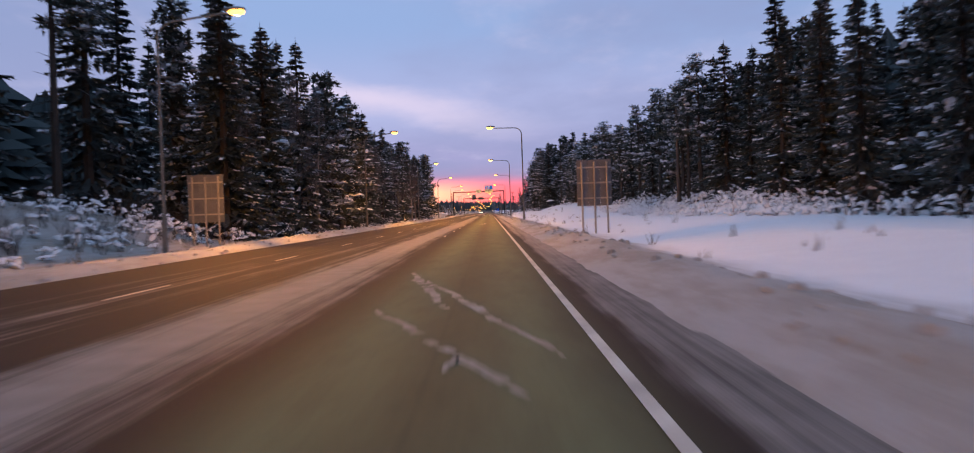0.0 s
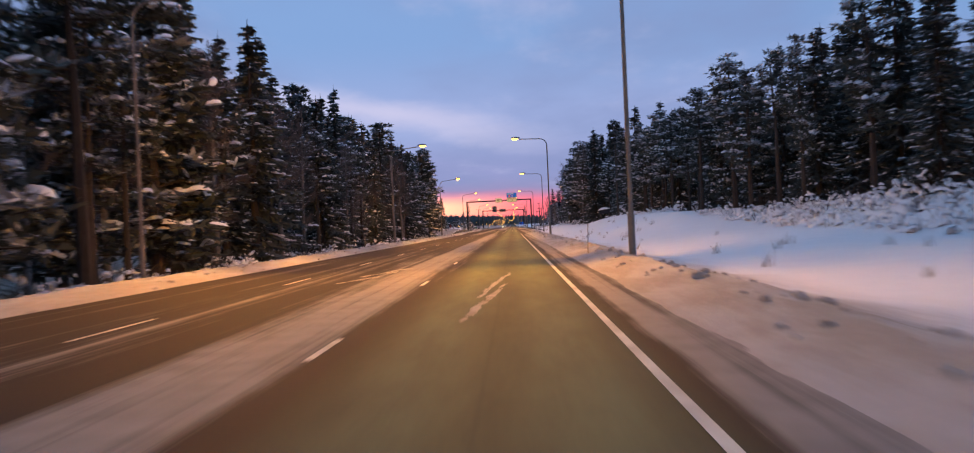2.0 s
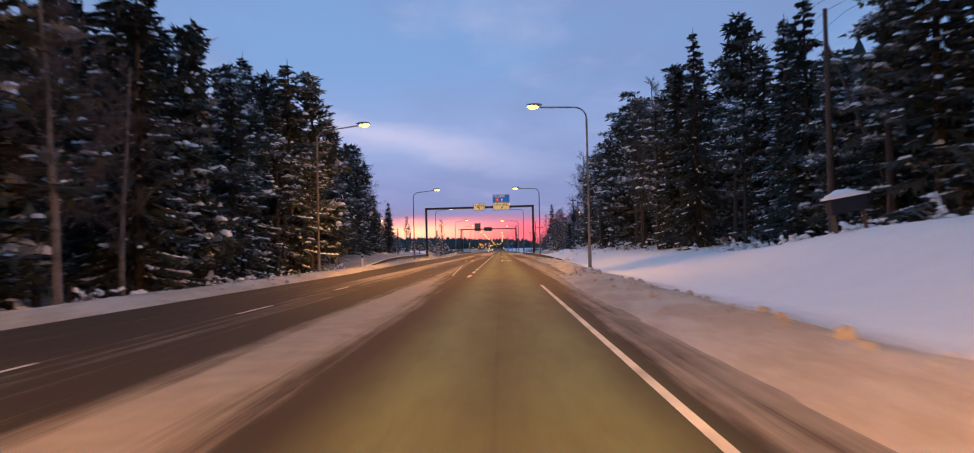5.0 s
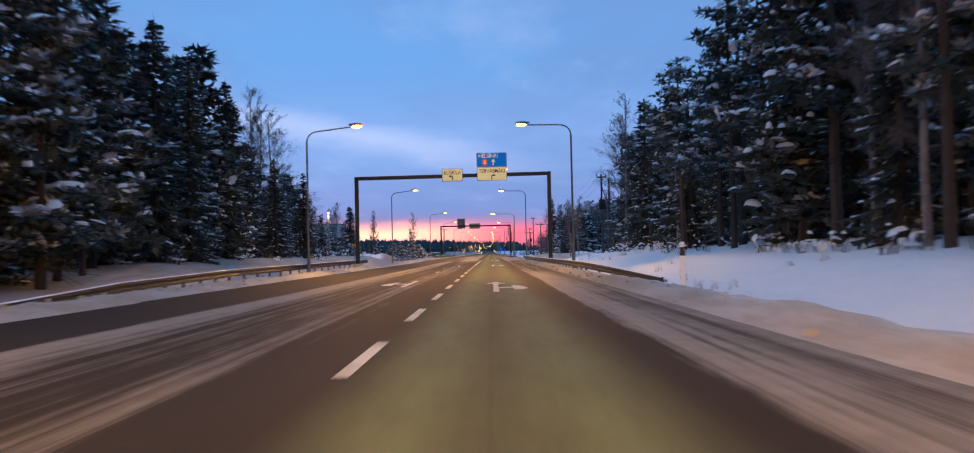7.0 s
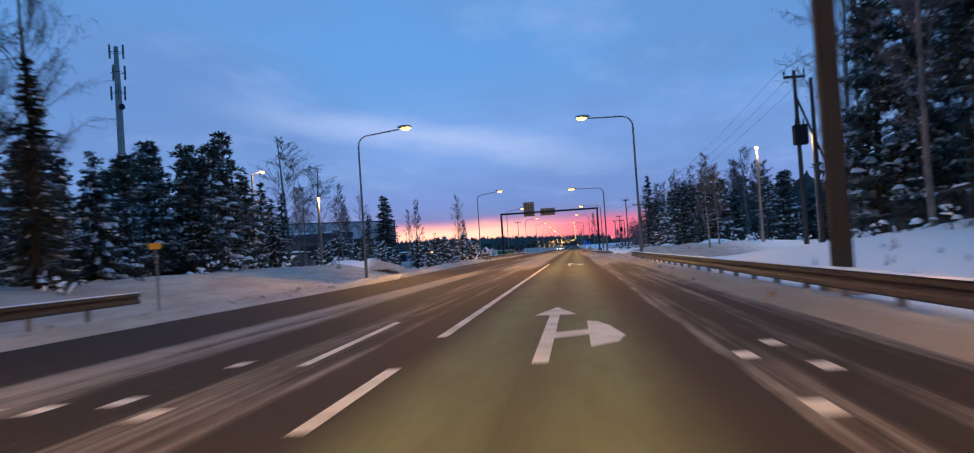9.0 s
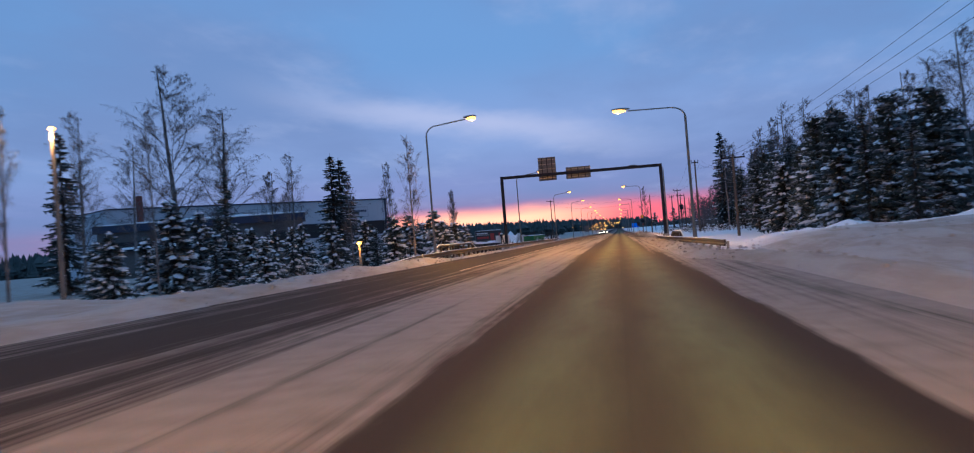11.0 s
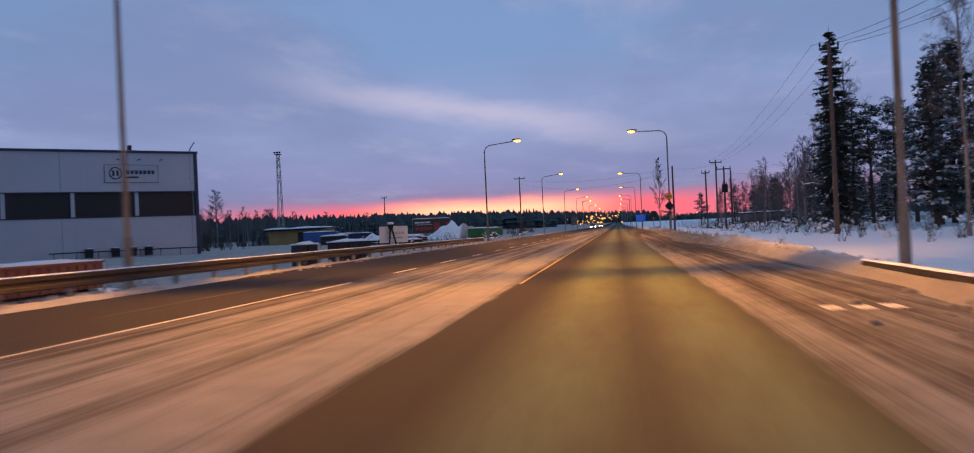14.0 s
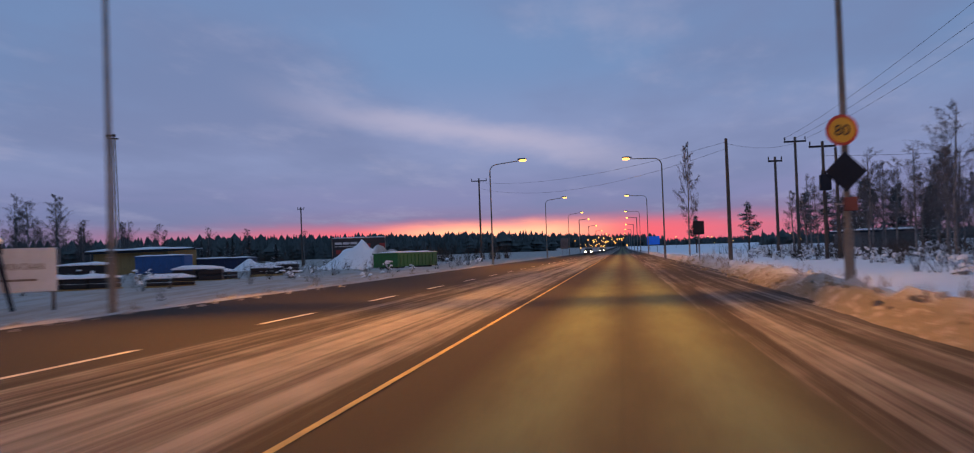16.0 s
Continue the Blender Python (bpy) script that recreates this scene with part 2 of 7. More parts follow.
def snow_material(name, dirt=True):
    m = bpy.data.materials.new(name)
    m.use_nodes = True
    N = Nodes(m.node_tree)
    b = N.add("ShaderNodeBsdfPrincipled")
    out = N.add("ShaderNodeOutputMaterial")
    N.t.links.new(b.outputs[0], out.inputs[0])
    pos = N.coords("Object")
    fine, mid = N.noise(pos, 14.0, 6, 0.65), N.noise(pos, 1.1, 6, 0.6)
    col = N.mix(mid, (0.78, 0.80, 0.84), (0.88, 0.89, 0.91))
    if dirt:
        x, y, _ = N.xyz(pos)
        edge = N.math("MAXIMUM", N.step(N.math("ADD", x, N.math("MULTIPLY", N.noise(N.scaled(pos, (0.7, 0.16, 1)), 1.0, 5, 0.6), 1.6)), 5.6, 3.3), N.band(x, -9.6, -6.0, 0.7))
        edge = N.math("MULTIPLY", edge, N.math("MAXIMUM", N.step(x, 1.0, 1.6), N.step(x, -5.0, -6.0)))
        edge = N.math("MAXIMUM", edge, N.math("MULTIPLY", N.band(x, 1.0, 12.0, 3.0), N.band(y, 280.0, 316.0, 5.0)))
        patch = N.noise(N.scaled(pos, (1.6, 0.30, 1)), 1.0, 6, 0.65)
        sand = N.math("MULTIPLY", edge, N.step(patch, 0.38, 0.62))
        col = N.mix(N.math("MULTIPLY", edge, 0.82), col, N.mix(fine, (0.20, 0.18, 0.16), (0.41, 0.385, 0.36)))
        col = N.mix(N.math("MULTIPLY", sand, 0.6), col, N.mix(fine, (0.17, 0.135, 0.10), (0.36, 0.31, 0.25)))
        slope = N.math("MULTIPLY", N.math("MULTIPLY", N.band(x, 1.0, 3.3, 0.4), N.band(y, 200.0, 480.0, 8.0)), N.math("SUBTRACT", N.mixf(N.step(y, 365.0, 385.0), 0.86, 0.30), N.math("MULTIPLY", N.band(y, 285.0, 328.0, 8.0), 0.5)))
        col = N.mix(slope, col, N.mix(fine, (0.14, 0.115, 0.085), (0.30, 0.265, 0.215)))
        soil = N.math("MULTIPLY", N.math("MULTIPLY", N.band(x, 1.9, 3.1, 0.35), N.band(y, 380.0, 475.0, 8.0)), N.step(N.noise(N.scaled(pos, (4.5, 2.2, 1)), 1.0, 7, 0.75), 0.38, 0.50))
        col = N.mix(N.math("MULTIPLY", soil, 0.85), col, N.mix(fine, (0.035, 0.026, 0.016), (0.23, 0.185, 0.11)))
        crumbs = N.math("MULTIPLY", N.step(N.noise(pos, 3.6, 7, 0.75), 0.66, 0.74), N.step(N.noise(pos, 0.13, 3, 0.5), 0.46, 0.62))
        col = N.mix(N.math("MULTIPLY", crumbs, 0.30), col, (0.28, 0.24, 0.19))
    N.put(b.inputs["Base Color"], col)
    b.inputs["Roughness"].default_value = 0.85
    b.inputs["Specular IOR Level"].default_value = 0.25
    N.put(b.inputs["Normal"], N.bump(N.math("ADD", fine, N.math("MULTIPLY", mid, 3.0)), 0.55, 0.06))
    return m


def face_material(name, a, c, rough=0.8):
    """For foliage and twigs: colour varies from piece to piece and tree to tree."""
    m = bpy.data.materials.new(name)
    m.use_nodes = True
    N = Nodes(m.node_tree)
    b = N.add("ShaderNodeBsdfPrincipled")
    out = N.add("ShaderNodeOutputMaterial")
    N.t.links.new(b.outputs[0], out.inputs[0])
    isl = N.add("ShaderNodeNewGeometry").outputs["Random Per Island"]
    rnd = N.add("ShaderNodeObjectInfo").outputs["Random"]
    f = N.math("ADD", N.math("MULTIPLY", isl, 0.35), N.math("MULTIPLY", rnd, 0.65))
    N.put(b.inputs["Base Color"], N.mix(f, a, c))
    b.inputs["Roughness"].default_value = rough
    b.inputs["Specular IOR Level"].default_value = 0.2
    return m


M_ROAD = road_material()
M_SNOW = snow_material("field_snow")
M_CAP = snow_material("branch_snow", dirt=False)
M_BOUGHSNOW = face_material("bough_snow", (0.62, 0.65, 0.70), (0.84, 0.86, 0.90))
M_NEEDLE = face_material("spruce_needles", (0.038, 0.054, 0.056), (0.098, 0.122, 0.120))
M_FROST = face_material("frosted_needles", (0.14, 0.17, 0.195), (0.42, 0.47, 0.53))
M_PINE = face_material("pine_needles", (0.034, 0.047, 0.044), (0.095, 0.115, 0.104))
M_BARK = material("conifer_bark", (0.045, 0.036, 0.030), 0.9, grain=0.7, scale=6, bump=0.03, vary=0.5)
M_BIRCH = material("birch_bark", (0.22, 0.205, 0.20), 0.8, grain=0.8, scale=5, dark=(0.05, 0.045, 0.042), vary=0.4)
M_TWIG = face_material("frosty_twigs", (0.07, 0.062, 0.062), (0.17, 0.155, 0.16), 0.9)
M_BRUSH = face_material("dark_brush", (0.035, 0.026, 0.022), (0.09, 0.07, 0.06), 0.9)
M_STRAW = face_material("dry_grass", (0.16, 0.11, 0.06), (0.32, 0.25, 0.15), 0.9)
M_GALV = material("galvanised_steel", (0.30, 0.29, 0.28), 0.5, 0.55, grain=0.5, scale=3, bump=0.004, vary=0.2)
M_POLE = material("weathered_lamp_pole", (0.26, 0.225, 0.19), 0.65, 0.25, grain=0.7, scale=2.5, dark=(0.12, 0.10, 0.085), bump=0.006, vary=0.2)
M_DARKSTEEL = material("dark_grey_steel", (0.026, 0.030, 0.040), 0.75, 0.0, grain=0.4, scale=3)
M_DARKSTEEL.node_tree.nodes["Principled BSDF"].inputs["Specular IOR Level"].default_value = 0.08
M_LAMPBODY = material("lamp_housing_grey", (0.20, 0.20, 0.20), 0.5, 0.3, grain=0.3)
M_SODIUM = material("sodium_lens", (0.8, 0.6, 0.3), 0.3, glow=(1.0, 0.42, 0.065), power=5.5)
M_FARLAMP = material("far_lamp_lens", (0.8, 0.6, 0.3), 0.3, glow=(1.0, 0.42, 0.06), power=4.5)
M_WOODPOLE = material("tarred_wood_pole", (0.095, 0.075, 0.062), 0.85, grain=0.7, scale=3, bump=0.01, vary=0.3)
M_RUST = material("weathered_guardrail", (0.052, 0.039, 0.030), 0.7, 0.2, grain=0.8, scale=1.6, dark=(0.034, 0.024, 0.018), bump=0.004)
M_PAINT = material("white_road_paint", (0.64, 0.63, 0.56), 0.85, grain=0.8, scale=3.2, dark=(0.30, 0.29, 0.26))
M_YELLOW = material("yellow_road_paint", (0.52, 0.36, 0.10), 0.8, grain=0.9, scale=3.0, dark=(0.16, 0.12, 0.07))
M_SIGNBACK = material("aluminium_sign_back", (0.11, 0.12, 0.14), 0.65, 0.2, grain=0.7, scale=2.2, dark=(0.055, 0.06, 0.068))
M_SIGNWHITE = material("white_sign_face", (0.63, 0.76, 0.56), 0.85, grain=0.1)
M_SIGNBLUE = material("blue_sign_face", (0.0, 0.19, 1.0), 0.95, grain=0.15)
M_SIGNRED = material("red_sign_face", (0.62, 0.05, 0.03), 0.45, grain=0.1)
M_BLACK = material("black_sign_print", (0.012, 0.012, 0.013), 0.6)
M_WHITEPRINT = material("white_sign_print", (0.82, 0.82, 0.80), 0.5)
M_SIGNYELLOW = material("yellow_sign_face", (0.85, 0.42, 0.03), 0.45, grain=0.15)


# ---- mesh helpers ----
def mesh_of(name, verts, faces, mats, index=None, smooth=False):
    me = bpy.data.meshes.new(name)
    me.from_pydata([tuple(map(float, q)) for q in verts], [], [tuple(f) for f in faces])
    for m in (mats if isinstance(mats, (list, tuple)) else [mats]):
        me.materials.append(m)
    if index is not None:
        me.polygons.foreach_set("material_index", index)
    if smooth:
        me.polygons.foreach_set("use_smooth", [True] * len(me.polygons))
    me.update()
    return me


def part(name, bm, mat, parent=None, label=""):
    """Links a bmesh as one mesh object, under a thing or a part if one is given."""
    me = bpy.data.meshes.new(name)
    bmesh.ops.recalc_face_normals(bm, faces=bm.faces)
    bm.to_mesh(me)
    bm.free()
    for mm in (mat if isinstance(mat, (list, tuple)) else [mat]):
        me.materials.append(mm)
    return part_of(name, me, parent, label)


def part_of(name, me, parent=None, label=""):
    ob = new(name, me)
    if parent is not None:
        ob.parent = parent
    if label:
        tagged(ob, label)
    return ob


def thing(name, label, category, at=None, group="", kind=""):
    ob = new(name)
    ob.empty_display_size = 0.3
    if at is not None:
        ob.matrix_basis = at
    return tagged(ob, label, category, group, kind)


def box(bm, x0, x1, y0, y1, z0, z1, bevel=0.0, m=None):
    r = bmesh.ops.create_cube(bm, size=1.0)
    vs = r["verts"]
    for q in vs:
        q.co = Vector(((x0 + x1) / 2 + q.co.x * (x1 - x0), (y0 + y1) / 2 + q.co.y * (y1 - y0), (z0 + z1) / 2 + q.co.z * (z1 - z0)))
    if bevel:
        es = list({e for q in vs for e in q.link_edges})
        vs = list({q for f in bmesh.ops.bevel(bm, geom=es, offset=bevel, segments=1, affect="EDGES")["faces"] for q in f.verts} | {q for q in vs if q.is_valid})
    if m is not None:
        bmesh.ops.transform(bm, matrix=m, verts=[q for q in vs if q.is_valid])
    return bm


def boxed(*a, **k):
    return box(bmesh.new(), *a, **k)


def tube(bm, pts, radii, sides=8):
    """A round bar through pts."""
    pts = [Vector(q) for q in pts]
    rings = []
    for i, q in enumerate(pts):
        d = (pts[min(i + 1, len(pts) - 1)] - pts[max(i - 1, 0)]).normalized()
        u = d.cross(Vector((0, 1, 0)) if abs(d.y) < 0.9 else Vector((1, 0, 0))).normalized()
        w = d.cross(u)
        r = radii[i] if isinstance(radii, (list, tuple)) else radii
        rings.append([bm.verts.new(q + r * (math.cos(a) * u + math.sin(a) * w)) for a in (2 * math.pi * k / sides for k in range(sides))])
    for a, b2 in zip(rings, rings[1:]):
        for k in range(sides):
            bm.faces.new((a[k], a[(k + 1) % sides], b2[(k + 1) % sides], b2[k]))
    bm.faces.new(rings[0][::-1])
    bm.faces.new(rings[-1])
    return bm


def tubed(pts, radii, sides=8):
    return tube(bmesh.new(), pts, radii, sides)


def smooth01(v, a, b):
    t = min(max((v - a) / (b - a), 0.0), 1.0)
    return t * t * (3 - 2 * t)


def plate_text(text, size, mat, parent, at, name="lettering", squeeze=1.0):
    """Lettering in the built-in font, as a flat mesh that faces -y."""
    cu = bpy.data.curves.new(name, "FONT")
    cu.body = text
    cu.size = size
    cu.align_x = "CENTER"
    cu.align_y = "CENTER"
    cu.extrude = 0.002
    cu.offset = 0.007 * size
    tmp = bpy.data.objects.new(name, cu)
    scene.collection.objects.link(tmp)
    dg = bpy.context.evaluated_depsgraph_get()
    me = bpy.data.meshes.new_from_object(tmp.evaluated_get(dg))
    bpy.data.objects.remove(tmp)
    me.materials.clear()
    me.materials.append(mat)
    ob = new(name, me)
    ob.parent = parent
    ob.matrix_basis = Matrix.Translation(at) @ pose(0, 0, 0, 90) @ Matrix.Diagonal((squeeze, 1, 1, 1))
    return ob


# ---- ground and road ----
def road_left(y):
    return -6.35 - 1.0 * smooth01(y, 165, 215) - 1.0 * smooth01(y, 270, 305) - 0.4 * smooth01(y, 370, 390)


def road_right(y):
    return (1.85 + 0.85 * smooth01(y, 145, 190) - 1.0 * smooth01(y, 300, 312)
            + 1.2 * smooth01(y, 360, 372) * (1 - smooth01(y, 390, 404)) + 0.8 * smooth01(y, 392, 410) + 0.6 * smooth01(y, 420, 450))


def ground_height(x, y):
    """Height of the snow: ploughed banks along the road, ditches, the shelf and mounds beside it, the yard and the far fields."""
    L, R = road_left(y), road_right(y)
    n1 = noise.noise(Vector((x * 0.09, y * 0.09, 0.3)))
    n2 = noise.noise(Vector((x * 0.5, y * 0.35, 4.0)))
    n3 = noise.noise(Vector((x * 1.7, y * 1.1, 9.0)))
    n4 = noise.noise(Vector((x * 4.1, y * 2.6, 2.0)))
    if L <= x <= R:
        return -0.06
    if x > R:
        s = x - R
        q = x - 2.95
        bank = (0.13 + 0.05 * n2 + 0.05 * n3 + 0.03 * n4 + (0.06 + 0.13 * n3 + 0.11 * n4) * smooth01(y, 378, 392)) * math.exp(-((s - 0.6) / 0.5) ** 2) * (1 - 0.5 * smooth01(y, 300, 315) * (1 - smooth01(y, 368, 380))) * (1 - 0.7 * smooth01(y, 200, 212) * (1 - smooth01(y, 280, 290)))
        lip = 0.05 * smooth01(s, 0.0, 0.3)
        a = 1 - smooth01(y, 150, 200)
        shelf = a * 0.38 * smooth01(q, 0.8, 6.5)
        shelf += (1.0 + 0.35 * n2) * smooth01(q, 8.3, 11.0) * smooth01(y, 34, 50) * (1 - smooth01(y, 86, 112))
        mound = 1.22 * smooth01(y, 84, 126) * (1 - smooth01(y, 150, 190)) * smooth01(q, 2.8, 8.5)
        b2 = smooth01(y, 165, 200) * (1 - smooth01(y, 258, 285))
        shelf += b2 * (0.75 * smooth01(q, 1.5, 6) + 0.5 * smooth01(q, 6, 11))
        c = smooth01(y, 320, 332)
        shelf += c * (-0.55 * smooth01(q, 1.2, 3.5) + 0.45 * smooth01(q, 5, 9)) * (1 - smooth01(y, 345, 375))
        shelf += smooth01(y, 292, 306) * (1 - smooth01(y, 322, 334)) * (0.52 + 0.1 * n2) * smooth01(q, 0.6, 3.5) * (1 - smooth01(q, 12, 20))
        far = smooth01(q, 25, 120)
        z = lip + bank + (shelf + mound - 0.22) * smooth01(s, 0.5, 2.6) + 0.16 * n1 * smooth01(s, 2, 9) + (0.05 * n2 + 0.02 * n3 + 0.015 * n4) * smooth01(s, 0.2, 2)
        z -= 0.24 * smooth01(y, 344, 352) * (1 - smooth01(y, 375, 379)) * smooth01(s, 0.6, 1.1) * (1 - smooth01(x, 4.6, 6.5))
        return z * (1 - far) + far * (-0.2 + 0.3 * n1)
    s = L - x
    q = -8.85 - x
    bank = (0.11 + 0.04 * n2 + 0.05 * n3 + 0.03 * n4) * math.exp(-((s - 0.55) / 0.45) ** 2)
    bank += (0.30 + 0.10 * n2) * smooth01(y, 286, 300) * (1 - smooth01(y, 322, 336)) * smooth01(s, 0.1, 0.9) * (1 - smooth01(s, 1.6, 3.4))
    lip = 0.05 * smooth01(s, 0.0, 0.3)
    slope = (1 - smooth01(y, 36, 58)) * (1.9 * smooth01(q, 2.0, 9.0))
    ditch = smooth01(y, 50, 70) * (1 - smooth01(y, 190, 230)) * (-0.5 * smooth01(q, 1.2, 3.0) + 0.6 * smooth01(q, 5, 12))
    mid = smooth01(y, 200, 225) * (1 - smooth01(y, 290, 320)) * (0.95 * smooth01(q, 1.2, 6))
    low = smooth01(y, 300, 335) * (1 - smooth01(y, 425, 450)) * (-0.9 * smooth01(q, 1.0, 4.0) + 0.9 * smooth01(q, 12, 24))
    far = smooth01(q, 30, 110)
    z = lip + bank + (slope + ditch + mid + low - 0.22) * smooth01(q, -1.0, 1.5) + 0.14 * n1 * smooth01(s, 2, 8) + (0.05 * n2 + 0.02 * n3 + 0.015 * n4) * smooth01(s, 0.2, 2)
    return z * (1 - far) + far * (-0.3 + 0.3 * n1)


def far_rise(x, y):
    """The land rises slowly past the fields, more on the left."""
    d = max(0.0, y - 650.0)
    return 9.0 * smooth01(d, 0, 900) * smooth01(-x, -60, 400) + 3.0 * smooth01(d, 100, 1200)


def build_ground():
    xs = [-2600, -1600, -1000, -650, -420, -280, -190, -130, -95, -72, -56, -46, -38, -32]
    v = -28.0
    while v < 26:
        xs.append(v)
        v += 0.24 if -11.5 < v < -6.0 or 1.6 < v < 5.5 else 0.8
    xs += [28, 32, 38, 46, 56, 72, 95, 130, 190, 280, 420, 650, 1000, 1600, 2600]
    ys = [-900, -400, -200, -120, -80, -60]
    v = -45.0
    while v < 470:
        ys.append(v)
        v += 0.55
    while v < 4500:
        ys.append(v)
        v *= 1.035
    verts = [(x, y, ground_height(x, y) + far_rise(x, y)) for y in ys for x in xs]
    w = len(xs)
    faces = [(j * w + i, j * w + i + 1, (j + 1) * w + i + 1, (j + 1) * w + i) for j in range(len(ys) - 1) for i in range(w - 1)]
    ob = new("ground", mesh_of("ground", verts, faces, M_SNOW, smooth=True))
    tagged(ob, "snow-covered ground with ploughed, sand-stained banks along the road", "snowy ground", kind="structure")


def build_road():
    ys = [-60 + 3.0 * i for i in range(210)] + [580 + 40 * i for i in range(30)]
    verts, faces = [], []
    cols = 14
    for y in ys:
        a, b2 = road_left(y) - 0.25, road_right(y) + 0.25
        for k in range(cols + 1):
            verts.append((a + (b2 - a) * k / cols, y, 0.0 + far_rise(0, y) + (0.02 if y > 600 else 0)))
    w = cols + 1
    for j in range(len(ys) - 1):
        for k in range(cols):
            faces.append((j * w + k, j * w + k + 1, (j + 1) * w + k + 1, (j + 1) * w + k))
    ob = new("road", mesh_of("road", verts, faces, M_ROAD))
    tagged(ob, "salted two-way asphalt road streaked with swept snow and painted headlight glow", "road", kind="structure")


build_ground()
build_road()


# ---- trees ----
class Soup:
    """Collects triangles and quads for one mesh."""

    def __init__(self):
        self.v, self.f, self.m = [], [], []

    def tri(self, a, b, c, m=0):
        n = len(self.v)
        self.v += [a, b, c]
        self.f.append((n, n + 1, n + 2))
        self.m.append(m)

    def poly(self, pts, faces):
        n = len(self.v)
        self.v += pts
        self.f += [tuple(n + i for i in f) for f in faces]
        self.m += [0] * len(faces)

    def stick(self, a, b, ra, rb, sides=3):
        d = (b - a).normalized()
        u = d.cross(Vector((0.3, 0.1, 1)) if abs(d.z) < 0.9 else Vector((1, 0.2, 0))).normalized()
        w = d.cross(u)
        ring = [(math.cos(6.2832 * k / sides), math.sin(6.2832 * k / sides)) for k in range(sides)]
        pts = [a + ra * (c * u + s * w) for c, s in ring] + [b + rb * (c * u + s * w) for c, s in ring]
        self.poly(pts, [(k, (k + 1) % sides, sides + (k + 1) % sides, sides + k) for k in range(sides)])

    def pillow(self, c, r, h, rnd, along=None, long=1.0):
        """A lumpy cap of snow."""
        u = (along if along is not None else Vector((1, 0, 0))).normalized()
        w = Vector((-u.y, u.x, 0))
        if w.length < 0.01:
            w = Vector((0, 1, 0))
        w.normalize()
        rim, shoulder = [], []
        for k in range(6):
            a = k * 1.0472 + rnd.uniform(-0.2, 0.2)
            q = r * rnd.uniform(0.75, 1.2)
            off = u * (math.cos(a) * q * long) + w * (math.sin(a) * q)
            rim.append(c + off - Vector((0, 0, h * 0.25)))
            shoulder.append(c + off * 0.72 + Vector((0, 0, h * rnd.uniform(0.5, 0.8))))
        top = c + Vector((0, 0, h))
        self.poly(rim + shoulder + [top], [(k, (k + 1) % 6, 6 + (k + 1) % 6, 6 + k) for k in range(6)] + [(6 + k, 6 + (k + 1) % 6, 12) for k in range(6)])

    def mesh(self, name, mat, smooth=False):
        return mesh_of(name, self.v, self.f, mat, self.m if isinstance(mat, list) else None, smooth)


def trunk_mesh(rnd, h, r, mat, lean=0.0):
    s = Soup()
    pts = []
    n = 6
    for i in range(n + 1):
        t = i / n
        pts.append((Vector((lean * t * t + 0.04 * rnd.uniform(-1, 1), 0.04 * rnd.uniform(-1, 1), h * t - 0.6 * (i == 0))), r * (1.15 - t) + 0.012))
    for (a, ra), (b, rb) in zip(pts, pts[1:]):
        s.stick(a, b, ra, rb, 6)
    return s.mesh("trunk", mat)


def frosted(p, snowy):
    """Frost and snow cling to the twigs in patches."""
    return int(noise.noise(Vector((p.x * 0.9, p.y * 0.9, p.z * 1.5 + 7.7))) > 0.42 - 0.45 * snowy)


